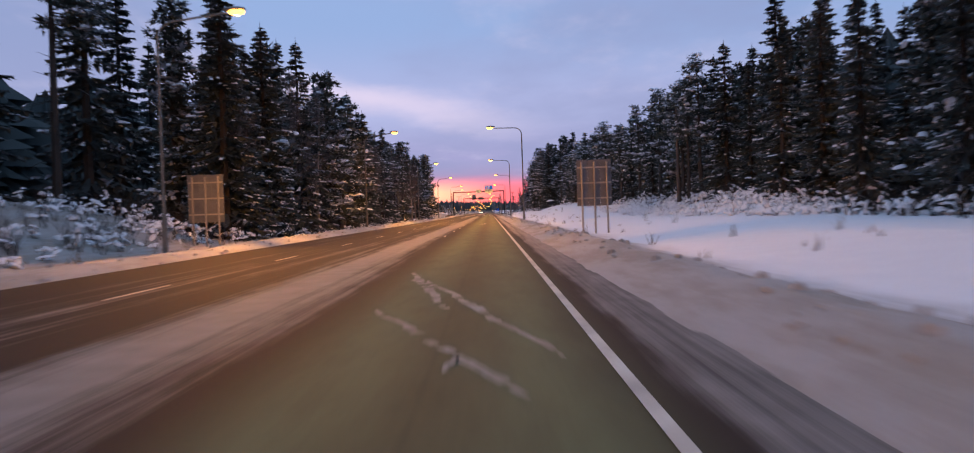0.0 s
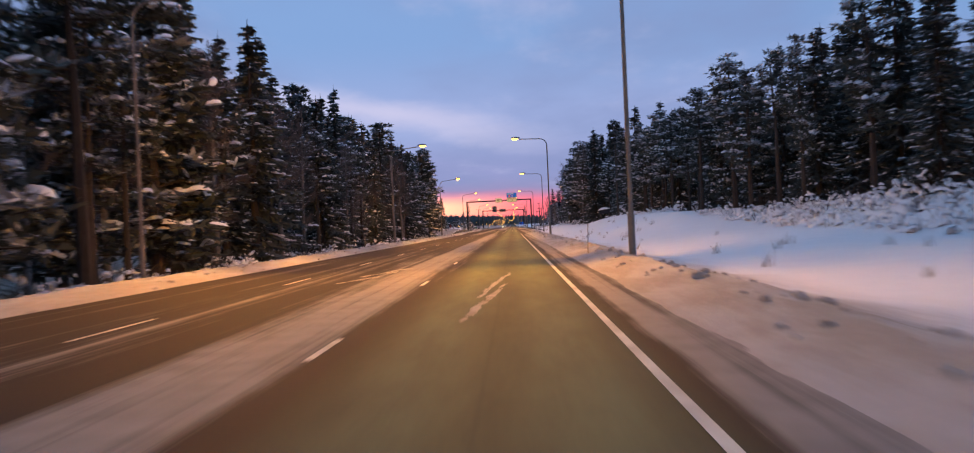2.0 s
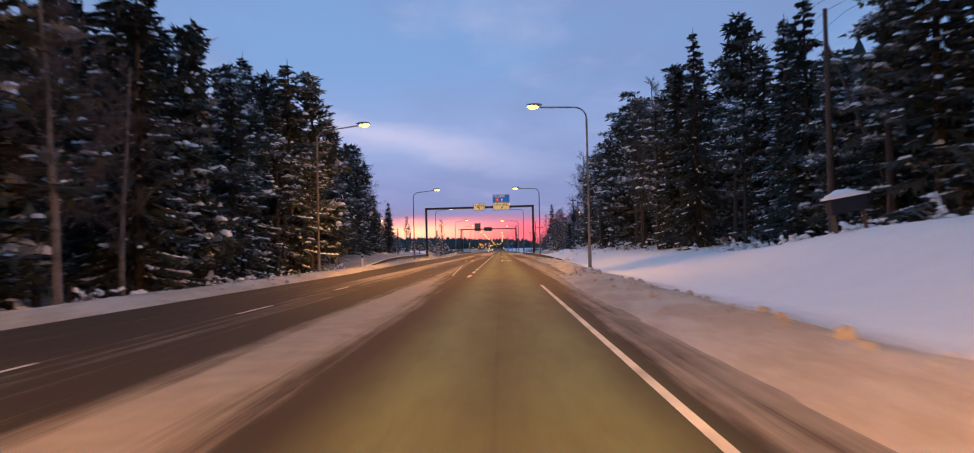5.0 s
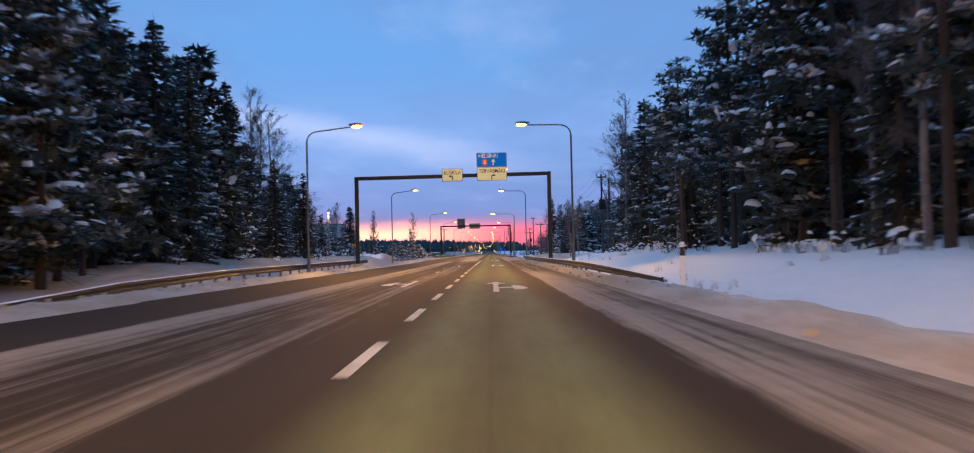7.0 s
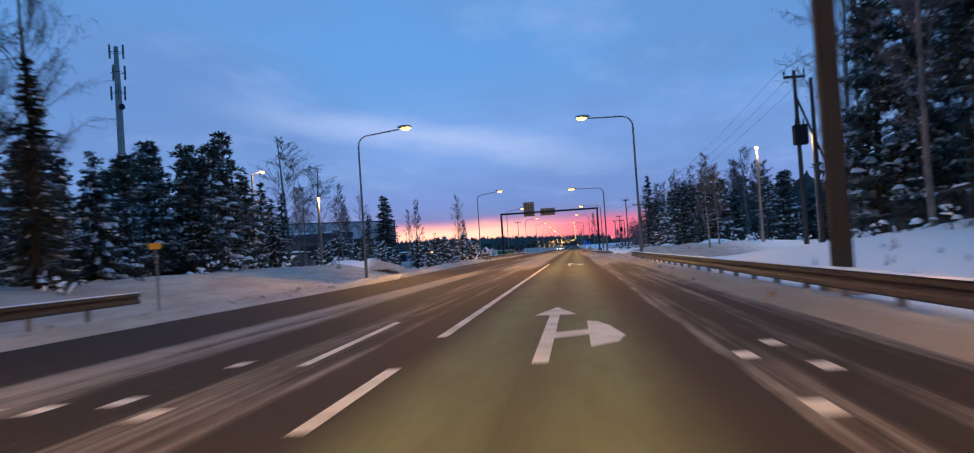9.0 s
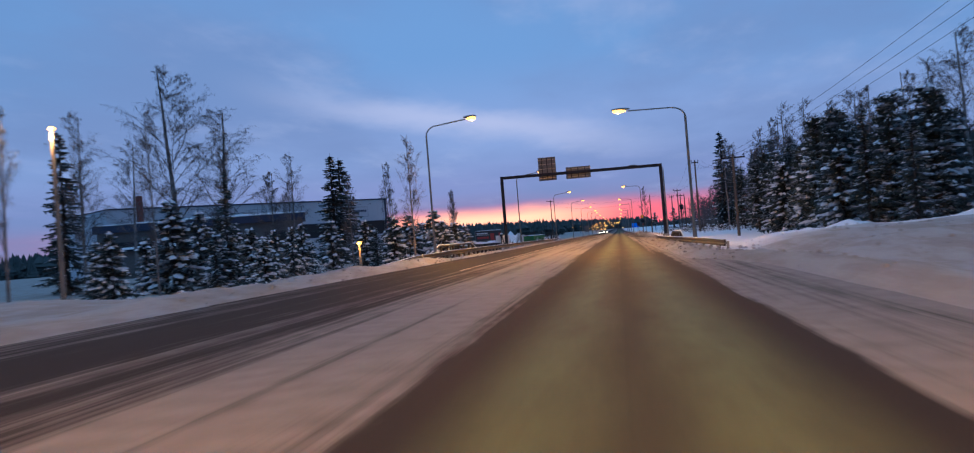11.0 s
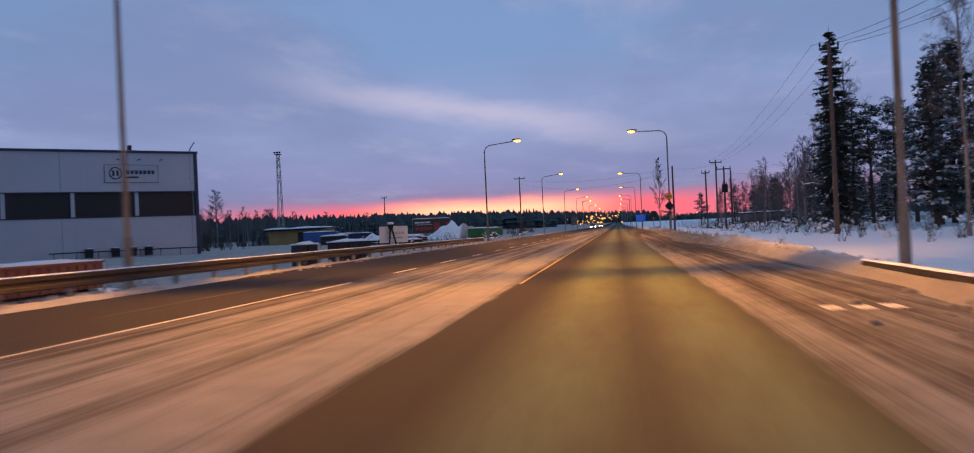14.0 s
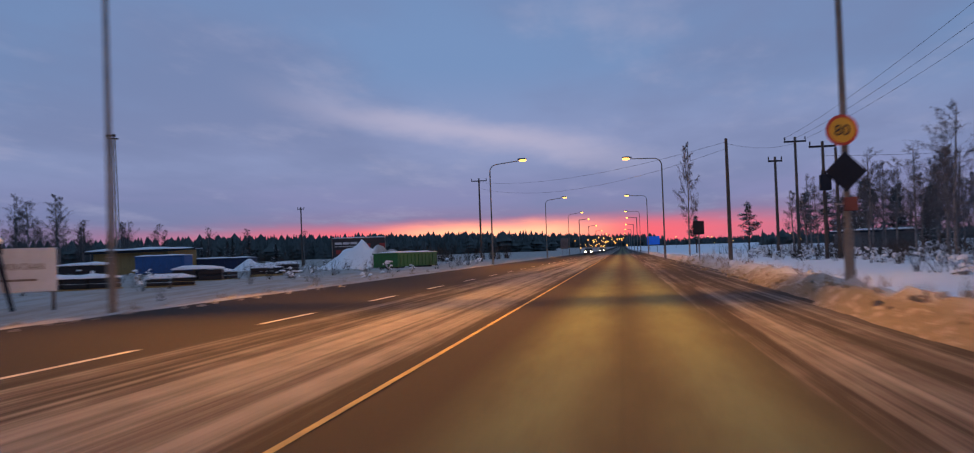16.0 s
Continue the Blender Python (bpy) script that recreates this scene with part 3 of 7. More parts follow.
def spruce_meshes(seed, h, r, step=0.40, per=8, snowy=0.5, bare=0.05, twigs=6, load=1.0):
    rnd = random.Random(seed)
    crown, snow = Soup(), Soup()
    z = h * bare
    while z < h - 0.15:
        t = z / h
        reach = r * (1 - t) ** 0.78 * (0.55 + 0.45 * smooth01(t, 0.0, 0.16)) + 0.12
        for k in range(max(4, int(per * (1 - 0.35 * t)))):
            if rnd.random() < 0.10:
                continue
            az = rnd.uniform(0, 6.2832)
            L = reach * rnd.uniform(0.55, 1.18)
            d = Vector((math.cos(az), math.sin(az), 0))
            side = Vector((-d.y, d.x, 0))
            droop = L * rnd.uniform(0.25, 0.55) * (1.25 - t)
            z0 = z + rnd.uniform(-0.2, 0.2)
            pts = [Vector((0, 0, z0)) + d * (L * q) + Vector((0, 0, -droop * q * (1.6 - 0.75 * q))) for q in (0, 0.34, 0.67, 1.0)]
            wid = 0.05 + 0.05 * L
            crown.poly([pts[0] + side * 0.02, pts[0] - side * 0.02, pts[1] - side * wid, pts[2] - side * wid * 0.7, pts[3], pts[2] + side * wid * 0.7, pts[1] + side * wid],
                       [(0, 1, 2, 6), (6, 2, 3, 5), (5, 3, 4)])
            for j in range(twigs):
                q = 0.22 + 0.72 * (j + rnd.random()) / twigs
                p = Vector((0, 0, z0)) + d * (L * q) + Vector((0, 0, -droop * q * (1.6 - 0.75 * q)))
                tw = (0.16 + 0.34 * L * (1 - q) * 0.8) * rnd.uniform(0.8, 1.4)
                for sg in (-1, 1):
                    tip = p + side * (sg * tw) + d * tw * rnd.uniform(0.3, 0.8) + Vector((0, 0, -tw * rnd.uniform(0.1, 0.7)))
                    crown.tri(p - d * 0.12, p + d * 0.15, tip, frosted(tip, snowy))
                drop = p + Vector((rnd.uniform(-0.1, 0.1), rnd.uniform(-0.1, 0.1), -tw * rnd.uniform(0.5, 1.1)))
                crown.tri(p - d * 0.12, p + d * 0.14, drop)
            sl = (d - Vector((0, 0, droop / L * 0.8))).normalized()
            for _ in range(rnd.choice((0, 1, 1, 2, 3, 4))):
                if rnd.random() > snowy * (0.5 + 0.6 * (1 - t)):
                    continue
                q = rnd.uniform(0.3, 0.9)
                sway, big = rnd.uniform(-0.12, 0.12) * L, rnd.uniform(0.4, 1.0) ** 2
                for j in range(rnd.choice((1, 2, 3))):
                    u = min(q + 0.09 * j, 1.0)
                    p = Vector((0, 0, z0)) + d * (L * u) + Vector((0, 0, -droop * u * (1.6 - 0.75 * u) + 0.03)) + side * (sway * (1 - u) + rnd.uniform(-0.05, 0.05))
                    snow.pillow(p, min(0.03 + 0.065 * L * big * rnd.uniform(0.35, 0.9), 0.082) * load, (0.04 + 0.09 * big * rnd.random()) * load, rnd, sl + side * rnd.uniform(-0.8, 0.8), rnd.uniform(1.0, 2.0))
        z += step * rnd.uniform(0.7, 1.25) * (1.1 - 0.5 * t)
    crown.stick(Vector((0, 0, h - 0.4)), Vector((0, 0, h + 0.25)), 0.03, 0.004)
    return crown.mesh("crown", [M_NEEDLE, M_FROST]), snow.mesh("snow_load", M_BOUGHSNOW, True), trunk_mesh(rnd, h * 0.96, 0.011 * h + 0.03, M_BARK)


def pine_meshes(seed, h, r, base=0.42, arms=34, tufts=22, snowy=0.6):
    rnd = random.Random(seed)
    crown, snow, wood = Soup(), Soup(), Soup()
    for i in range(arms):
        t = base + (0.985 - base) * ((i + rnd.random()) / arms)
        az = rnd.uniform(0, 6.2832)
        k = (t - base) / (1 - base)
        L = r * (math.sin(math.pi * min(0.16 + 0.84 * k, 1.0) ** 0.8) * 0.8 + 0.25) * rnd.uniform(0.55, 1.15)
        if base < 0.2:
            L = (r * (1 - k) ** 0.75 * (0.6 + 0.4 * smooth01(k, 0, 0.2)) + 0.18) * rnd.uniform(0.6, 1.2)
        d = Vector((math.cos(az), math.sin(az), 0))
        a = Vector((0, 0, h * t))
        b = a + d * L + Vector((0, 0, L * rnd.uniform(-0.25, 0.45)))
        wood.stick(a, b, 0.05, 0.015)
        n = 2 + int(L * 1.1)
        for j in range(n):
            q = 0.35 + 0.7 * (j + rnd.random() * 0.6) / n
            c = a.lerp(b, q) + Vector((rnd.uniform(-.35, .35), rnd.uniform(-.35, .35), rnd.uniform(0, .25)))
            R = rnd.uniform(0.38, 0.75) * (1.0 if base > 0.2 else 0.62 + 0.4 * (1 - k))
            for m in range(tufts):
                u = Vector((rnd.gauss(0, 1), rnd.gauss(0, 1), rnd.gauss(0.15, 0.6))).normalized()
                p = c + Vector((u.x * R, u.y * R, u.z * R * 0.6)) * rnd.uniform(0.25, 0.8)
                w = u.cross(Vector((rnd.uniform(-1, 1), rnd.uniform(-1, 1), 1))).normalized() * rnd.uniform(0.07, 0.14)
                crown.tri(p - w, p + w, p + u * rnd.uniform(0.25, 0.45), int(u.z > -0.1) * frosted(p, 0.6))
            for _ in range(rnd.choice((0, 1, 2, 3, 4))):
                if rnd.random() < snowy:
                    o = Vector((rnd.gauss(0, 0.4), rnd.gauss(0, 0.4), 0)) * R
                    snow.pillow(c + o + Vector((0, 0, R * rnd.uniform(0.2, 0.45))), R * rnd.uniform(0.12, 0.40), R * rnd.uniform(0.10, 0.28), rnd, d + Vector((rnd.gauss(0, .5), rnd.gauss(0, .5), rnd.gauss(-.1, .3))), rnd.uniform(0.9, 1.9))
    for i in range(14):
        t = rnd.uniform(0.12, base)
        az = rnd.uniform(0, 6.2832)
        a = Vector((0, 0, h * t))
        wood.stick(a, a + Vector((math.cos(az), math.sin(az), rnd.uniform(-0.5, 0.2))) * rnd.uniform(0.5, 1.6), 0.025, 0.006)
    return crown.mesh("crown", [M_PINE, M_FROST]), snow.mesh("snow_load", M_BOUGHSNOW, True), trunk_mesh(rnd, h * 0.97, 0.0105 * h + 0.03, M_BARK, rnd.uniform(-.5, .5)), wood.mesh("bough_wood", M_BARK)


def birch_meshes(seed, h, spread=0.28, fine=8):
    """A leafless crown: rising limbs that split twice into fine, hanging twigs."""
    rnd = random.Random(seed)
    wood = Soup()

    def grow(a, d, L, r, depth, k):
        bend = (d + Vector((rnd.gauss(0, .14), rnd.gauss(0, .14), 0.12 - 0.16 * (2 - depth)))).normalized()
        m, b = a + d * (L * 0.5), a + d * (L * 0.5) + bend * (L * 0.5)
        wood.stick(a, m, r, r * 0.8, 3)
        wood.stick(m, b, r * 0.8, r * 0.5, 3)
        if depth == 0:
            for i in range(fine):
                q = a.lerp(b, (i + rnd.random()) / fine)
                u = (bend * 0.5 + Vector((rnd.gauss(0, .5), rnd.gauss(0, .5), rnd.gauss(-0.15, .4)))).normalized()
                w = u.cross(Vector((rnd.random(), rnd.random(), 0.3))).normalized() * 0.008
                e = q + u * (rnd.uniform(0.2, 0.55) * k)
                wood.tri(q - w, q + w, e)
                f = q.lerp(e, 0.6)
                wood.tri(f - w * 0.8, f + w * 0.8, f + Vector((rnd.gauss(0, .12), rnd.gauss(0, .12), -rnd.uniform(0.15, 0.7))) * k)
            return
        for i in range(4):
            u = (bend + Vector((rnd.gauss(0, .42), rnd.gauss(0, .42), rnd.gauss(-0.05, .25)))).normalized()
            grow(a.lerp(b, 0.2 + 0.8 * (i + rnd.random()) / 4), u, L * rnd.uniform(0.4, 0.7), r * 0.5, depth - 1, k)
    n = int(h * 2.0)
    for i in range(n):
        t = 0.2 + 0.76 * ((i + rnd.random() * 0.6) / n) ** 0.85
        az = rnd.uniform(0, 6.2832)
        L = h * spread * (1.04 - t) ** 0.75 * (0.5 + 0.5 * smooth01(t, 0.15, 0.45)) * rnd.uniform(0.55, 1.1)
        d = Vector((math.cos(az), math.sin(az), rnd.uniform(1.0, 2.2))).normalized()
        grow(Vector((0, 0, h * t)), d, max(L, 0.15) * 0.85, 0.010 + 0.0020 * h * (1 - t), 2, 0.35 + 0.75 * (1 - t))
    return wood.mesh("twig_crown", M_TWIG), trunk_mesh(rnd, h * 0.98, 0.0075 * h + 0.015, M_BIRCH, rnd.uniform(-.6, .6))


def tree_thing(kind, seed, h, r, **kw):
    """One tree with its parts, standing at the origin."""
    if kind == "spruce":
        tr = thing("spruce_tree", "dark green spruce with snow lying on its drooping boughs", "spruce tree", group="roadside conifers")
        crown, snow, trunk = spruce_meshes(seed, h, r, **kw)
        part_of("trunk", trunk, tr), part_of("crown", crown, tr), tagged(part_of("snow_load", snow, tr, "clumps of snow on the boughs"), kind="stuff")
    elif kind == "pine":
        tr = thing("pine_tree", "tall pine with a bare trunk and snow-laden needle clumps", "pine tree", group="roadside conifers")
        crown, snow, trunk, wood = pine_meshes(seed, h, r, **kw)
        part_of("trunk", trunk, tr), part_of("crown", crown, tr), tagged(part_of("bough_wood", wood, tr), kind="stuff"), tagged(part_of("snow_load", snow, tr, "clumps of snow on the needles"), kind="stuff")
    else:
        tr = thing("birch_tree", "leafless birch with fine frosty twigs", "birch tree", group="bare birches")
        wood, trunk = birch_meshes(seed, h, **kw)
        part_of("trunk", trunk, tr), tagged(part_of("twig_crown", wood, tr), kind="stuff")
    return tr


SPRUCES = [tree_thing("spruce", 10 + i, h, r, snowy=s) for i, (h, r, s) in enumerate(((14, 2.3, .45), (15.5, 2.6, .6), (12.5, 2.2, .5), (16.5, 2.5, .35), (11, 2.4, .75)))]
SPRUCES.append(tree_thing("spruce", 18, 6.0, 2.3, snowy=1.0, load=1.9, per=11, bare=0.02))
PINES = [tree_thing("pine", 40 + i, h, r, base=b2) for i, (h, r, b2) in enumerate(((15, 2.3, .38), (17, 2.5, .5), (13.5, 2.1, .34), (16, 2.3, .3)))]
PINES += [tree_thing("pine", 50 + i, h, r, base=0.07, arms=84, snowy=0.75) for i, (h, r) in enumerate(((11, 1.9), (13, 2.1)))]
BIRCHES = [tree_thing("birch", 70 + i, h, 0, spread=s) for i, (h, s) in enumerate(((12, .40), (14.5, .36), (9.5, .32)))]
HEIGHT = {id(o): h for o, h in zip(SPRUCES + PINES + BIRCHES, (14, 15.5, 12.5, 16.5, 11, 6.0, 15, 17, 13.5, 16, 11, 13, 12, 14.5, 9.5))}
FIRST = set()


def plant(proto, x, y, h=None, turn=0.0, fat=1.0, z=None):
    """Sets a tree of that kind, scaled to the height h."""
    s = (h or HEIGHT[id(proto)]) / HEIGHT[id(proto)]
    z = ground_height(x, y) + far_rise(x, y) - 0.15 if z is None else z
    if id(proto) in FIRST:
        ob = copy_thing(proto, Matrix.Identity(4))
    else:
        FIRST.add(id(proto))
        ob = proto
    ob.matrix_basis = pose(x, y, z, 0, 0, turn) @ Matrix.Diagonal((s * fat, s * fat, s, 1))
    return ob


def forest(rnd, count, x0, x1, y0, y1, kinds, hmin, hmax, gap, taken, skip=None, low=None):
    tries = 0
    made = 0
    while made < count and tries < count * 30:
        tries += 1
        x, y = rnd.uniform(x0, x1), rnd.uniform(y0, y1)
        if skip and skip(x, y):
            continue
        if any((x - a) ** 2 + (y - b2) ** 2 < gap * gap for a, b2 in taken):
            continue
        taken.append((x, y))
        proto = rnd.choice(kinds)
        plant(proto, x, y, rnd.uniform(hmin, hmax) * (low(x, y) if low else 1.0), rnd.uniform(0, 360), rnd.uniform(1.0, 1.4))
        made += 1


def build_forests():
    rnd = random.Random(5)
    taken = []
    # left of the road: close to its edge, farther back where the bank slopes up
    forest(rnd, 76, -16.5, -12.0, 46, 192, SPRUCES[:4] + PINES[4:], 9.5, 13.5, 1.7, taken)
    forest(rnd, 26, -24, -16.5, 40, 205, SPRUCES[:4] + [PINES[1]], 12, 16, 2.6, taken)
    forest(rnd, 34, -27, -17.5, -25, 44, PINES + SPRUCES[:2], 12.5, 17, 2.3, taken, lambda x, y: y < 40 and x > -20)
    forest(rnd, 40, -22, -14.2, 192, 236, [PINES[0]] + PINES[4:] + SPRUCES[:2], 9.0, 12.0, 1.7, taken)
    forest(rnd, 16, -40, -24, 270, 316, [PINES[4], SPRUCES[4], SPRUCES[5], SPRUCES[0]], 5.0, 8.5, 2.2, taken)
    forest(rnd, 30, -46, -29, 238, 312, PINES[2:] + SPRUCES[:3], 6.5, 9.0, 2.0, taken)
    forest(rnd, 7, -23.5, -17.8, 265, 277, [PINES[4], PINES[5], PINES[4], SPRUCES[5]], 4.8, 6.2, 1.5, taken)
    forest(rnd, 7, -23.5, -18.0, 277, 290, [PINES[4], PINES[5], SPRUCES[5]], 6.2, 7.6, 1.5, taken)
    forest(rnd, 18, -28, -19, 238, 262, PINES[4:] + SPRUCES[:3] + [PINES[0]], 7.0, 9.5, 1.8, taken)
    # right, behind the shelf
    forest(rnd, 78, 14.5, 19.0, 4, 186, SPRUCES[:4] + PINES[4:], 7.4, 9.8, 1.9, taken)
    forest(rnd, 24, 19.0, 28, -10, 192, SPRUCES[:4] + [PINES[1]], 8.0, 10.5, 2.6, taken)
    # right, past the mound
    forest(rnd, 38, 11.8, 18, 186, 246, SPRUCES[:4] + PINES[4:] + [PINES[3]], 10.5, 14.5, 1.9, taken, low=lambda x, y: 0.76 if y > 232 else 1.0)
    plant(SPRUCES[1], 12.2, 256, 11.8, 40, 1.25)
    plant(PINES[4], 13.6, 253, 11.0, 140, 1.2)
    forest(rnd, 18, 18, 30, 186, 262, SPRUCES[:4] + [PINES[1]], 11, 14, 2.6, taken)
    forest(rnd, 14, 13, 20, 256, 277, PINES[2:] + BIRCHES[:2], 9.5, 13, 1.8, taken)
    forest(rnd, 30, 11.6, 18, 326, 402, PINES[4:] + PINES[4:] + [SPRUCES[4], SPRUCES[5], PINES[0]], 4.8, 7.2, 1.7, taken, lambda x, y: x < 11.6 + (y - 326) * 0.03)
    forest(rnd, 18, 18, 30, 318, 405, PINES[4:] + [PINES[0], SPRUCES[1]], 6, 9, 2.2, taken)
    forest(rnd, 16, 13.5, 22, 330, 400, BIRCHES, 8.5, 11.5, 2.0, taken)
    forest(rnd, 24, 17.5, 32, 400, 446, PINES + [BIRCHES[0], BIRCHES[1]], 9, 13, 2.6, taken)
    forest(rnd, 30, 12.5, 30, 447, 502, BIRCHES, 4.2, 7.0, 1.3, taken, lambda x, y: x < 13 + (y - 447) * 0.02)
    forest(rnd, 8, 18, 32, 450, 500, PINES[4:], 3.5, 5.5, 2.0, taken)
    # slender trees with bare trunks along the forest edges
    forest(rnd, 30, -14.2, -11.8, 46, 190, [PINES[1], PINES[0], BIRCHES[2], BIRCHES[1]], 8.0, 11.5, 1.6, taken)
    forest(rnd, 24, 13.2, 14.6, 60, 186, [PINES[0], PINES[1], PINES[3]], 7.6, 9.6, 2.0, taken)
    forest(rnd, 9, 10.9, 12.4, 190, 246, [PINES[3], PINES[0], BIRCHES[1]], 10.0, 13.0, 2.0, taken)
    # low snowed-in growth before the hall and right of the underpass
    forest(rnd, 20, -30, -15, 326, 376, [SPRUCES[5], SPRUCES[5], PINES[4], SPRUCES[4]], 2.6, 4.6, 1.5, taken)
    forest(rnd, 18, 11.4, 15, 328, 372, [PINES[4], PINES[5], PINES[0]], 4.5, 7.5, 1.5, taken)
    # single trees that stand out
    for kind, i, x, y, h, fat in (
            ("S", 3, 16.4, 435.8, 15.3, 1.25), ("B", 1, 18.6, 441, 13.5, 1), ("P", 0, 21.5, 428, 12, 1), ("B", 2, 5.9, 500, 10.6, 0.7),
            ("S", 3, -29.5, 380.4, 11.6, 1.6), ("S", 2, -29.9, 384.8, 11.5, 1.55), ("B", 0, -37.6, 371.7, 15.8, 1.7), ("B", 1, -41.7, 369.6, 20.2, 1.5),
            ("B", 2, -25.3, 387.5, 11.6, 0.8), ("B", 2, -16.4, 377.6, 7.4, 0.6), ("B", 0, -31, 372, 11, 0.9), ("B", 2, -41, 352, 10, 1),
            ("S", 5, -24.5, 354.6, 4.4, 1.15), ("S", 5, -21.3, 361.7, 4.6, 1.25), ("S", 5, -26, 336, 5.6, 1.4), ("S", 5, -24, 343, 4.0, 1.4), ("S", 5, -27.5, 343, 5.0, 1.3), ("S", 1, -31.5, 334, 9.5, 1.2), ("S", 5, -22.5, 334, 3.6, 1.4), ("P", 4, -29, 350, 4.6, 1.3), ("B", 2, -30, 345, 6.5, 1),
            ("P", 4, -18.2, 246, 9.5, 1.3), ("S", 1, -18, 251, 8.6, 1.3), ("P", 5, -19.4, 256, 9.0, 1.2), ("S", 0, -20, 247, 9.5, 1.2), ("P", 5, -16.6, 241, 9.8, 1.2), ("S", 2, -20.5, 257, 8.5, 1.2), ("S", 4, -17.8, 262, 6.0, 1.2), ("B", 1, -19, 264, 13, 1), ("S", 5, -22.0, 288, 7.0, 1.1), ("P", 4, -24, 294, 8.6, 1.2), ("S", 5, -25, 303, 8.0, 1.15), ("P", 4, -23.5, 283, 7.6, 1.2),
            ("S", 4, -26.5, 312, 8.8, 1.1), ("P", 0, -31, 300, 8, 1), ("S", 0, -33, 318, 10, 1), ("P", 3, -28, 286, 8, 1), ("S", 4, -20.5, 296, 5.2, 1.2),
            ("B", 0, -28, 330, 10, 0.9), ("B", 2, -28.5, 350, 10, 0.9), ("B", 0, -21, 246, 10, 0.9), ("B", 2, -16.5, 240, 9.5, 0.9),
            ("P", 5, -23, 250, 11, 1), ("S", 5, -20, 270, 5.0, 1.2), ("P", 5, -27, 262, 10.5, 1), ("S", 1, -33, 276, 9.5, 1), 
            ("S", 5, 11.3, 334, 4.6, 1.4), ("S", 5, 12.5, 339, 6.0, 1.4), ("S", 5, 13.2, 331, 5.6, 1.4), ("P", 5, 14, 349, 7.5, 1.3), ("S", 5, 11.8, 345, 4.8, 1.4), ("P", 5, 13.4, 342, 7.0, 1.3),
            ("B", 0, 24, 478, 9, 0.9), ("B", 1, 28, 492, 9.5, 0.9), ("B", 2, 26, 470, 8.5, 0.9), ("B", 0, 33, 505, 10, 0.9), ("B", 2, 22, 460, 8, 1),
            ("B", 0, -88, 560, 9, 1.2), ("B", 1, -96, 572, 9, 1.2), ("B", 0, -80, 590, 8, 1.2), ("P", 2, 13, 515, 5.5, 1.2), ("P", 2, 17, 505, 5.8, 1.2), ("P", 0, 22, 520, 6.5, 1.2),
            ("P", 2, 9.5, 540, 5, 1.2), ("S", 2, -15, 300, 3.0, 1.2),
            ("B", 1, 14.8, 384, 10.5, 0.9), ("B", 0, 12.6, 397, 10.8, 0.8), ("B", 1, 15.5, 373, 11.5, 1), ("B", 1, 18.5, 379, 12.5, 1), ("B", 1, -13.3, 344, 9.2, 0.8), ("B", 0, -27.8, 362, 8, 0.9), ("B", 2, -16.8, 379.5, 7.6, 0.7), ("B", 1, -44.7, 367, 13, 1.2), ("B", 2, -34.4, 375, 9.8, 1.2),
            ("S", 5, -14.4, 356.5, 4.8, 1.3), ("S", 5, -18.2, 371, 4.2, 1.4), ("S", 5, -17.4, 361, 4.8, 1.2), ("S", 5, -20, 378, 4.4, 1.3), ("S", 5, -15.6, 363, 4.0, 1.3),
            ("S", 5, -13.4, 360, 3.8, 1.4), ("S", 5, -13.0, 352.5, 3.8, 1.3), ("P", 4, -17.6, 356, 4.4, 1.3), ("S", 5, -16.0, 350, 4.2, 1.2), ("S", 5, -13.6, 366.5, 3.6, 1.3),
            ("S", 0, -15.0, 257, 7.0, 1.25), ("S", 2, -16.2, 252, 7.6, 1.25), ("B", 1, -19.7, 262, 13.0, 1.2), ("B", 0, -18.4, 254, 13.2, 0.8), ("P", 4, -25.6, 300, 10.5, 1.2), ("P", 5, -16.3, 226, 10.6, 1.2), ("P", 4, -16.2, 233, 11.6, 1.2), ("P", 5, -18.6, 229, 11, 1.2), ("P", 4, -19.5, 238, 10.2, 1.2),
            ("B", 0, -24, 330, 10.2, 0.7), ("B", 2, -25.7, 320, 9, 0.8), ("B", 2, -22, 360, 8.8, 0.6), ("S", 2, -22.2, 335, 7.2, 0.9),
            ("B", 1, 12.8, 275, 13.8, 1), ("B", 0, 14.5, 279, 13, 1), ("B", 2, 9.8, 300, 7.0, 1), ("S", 2, 11.4, 329, 6.0, 1.1), ("B", 1, 11.5, 262, 13.5, 0.9), ("B", 2, 11.4, 306, 6.5, 1), ("S", 4, 12.6, 326, 5.2, 1.1),
            ("B", 1, 15.7, 447.5, 7.4, 1.2), ("B", 0, 16.6, 449.3, 8.2, 1.2), ("B", 1, 17.4, 447, 9.2, 1.2), ("B", 2, 18.9, 461, 7.2, 1.2), ("B", 0, 19.8, 462.4, 8.2, 1.2), ("B", 1, 20.9, 460, 9.4, 1.2), ("B", 0, 21.8, 463, 10.4, 1.2),
            ("B", 0, -85.3, 530, 13.0, 1.5), ("B", 2, -74.0, 530, 11.2, 1.5), ("B", 0, -79.4, 532, 10.4, 1.6), ("B", 1, -91.6, 530, 12.6, 1.5),
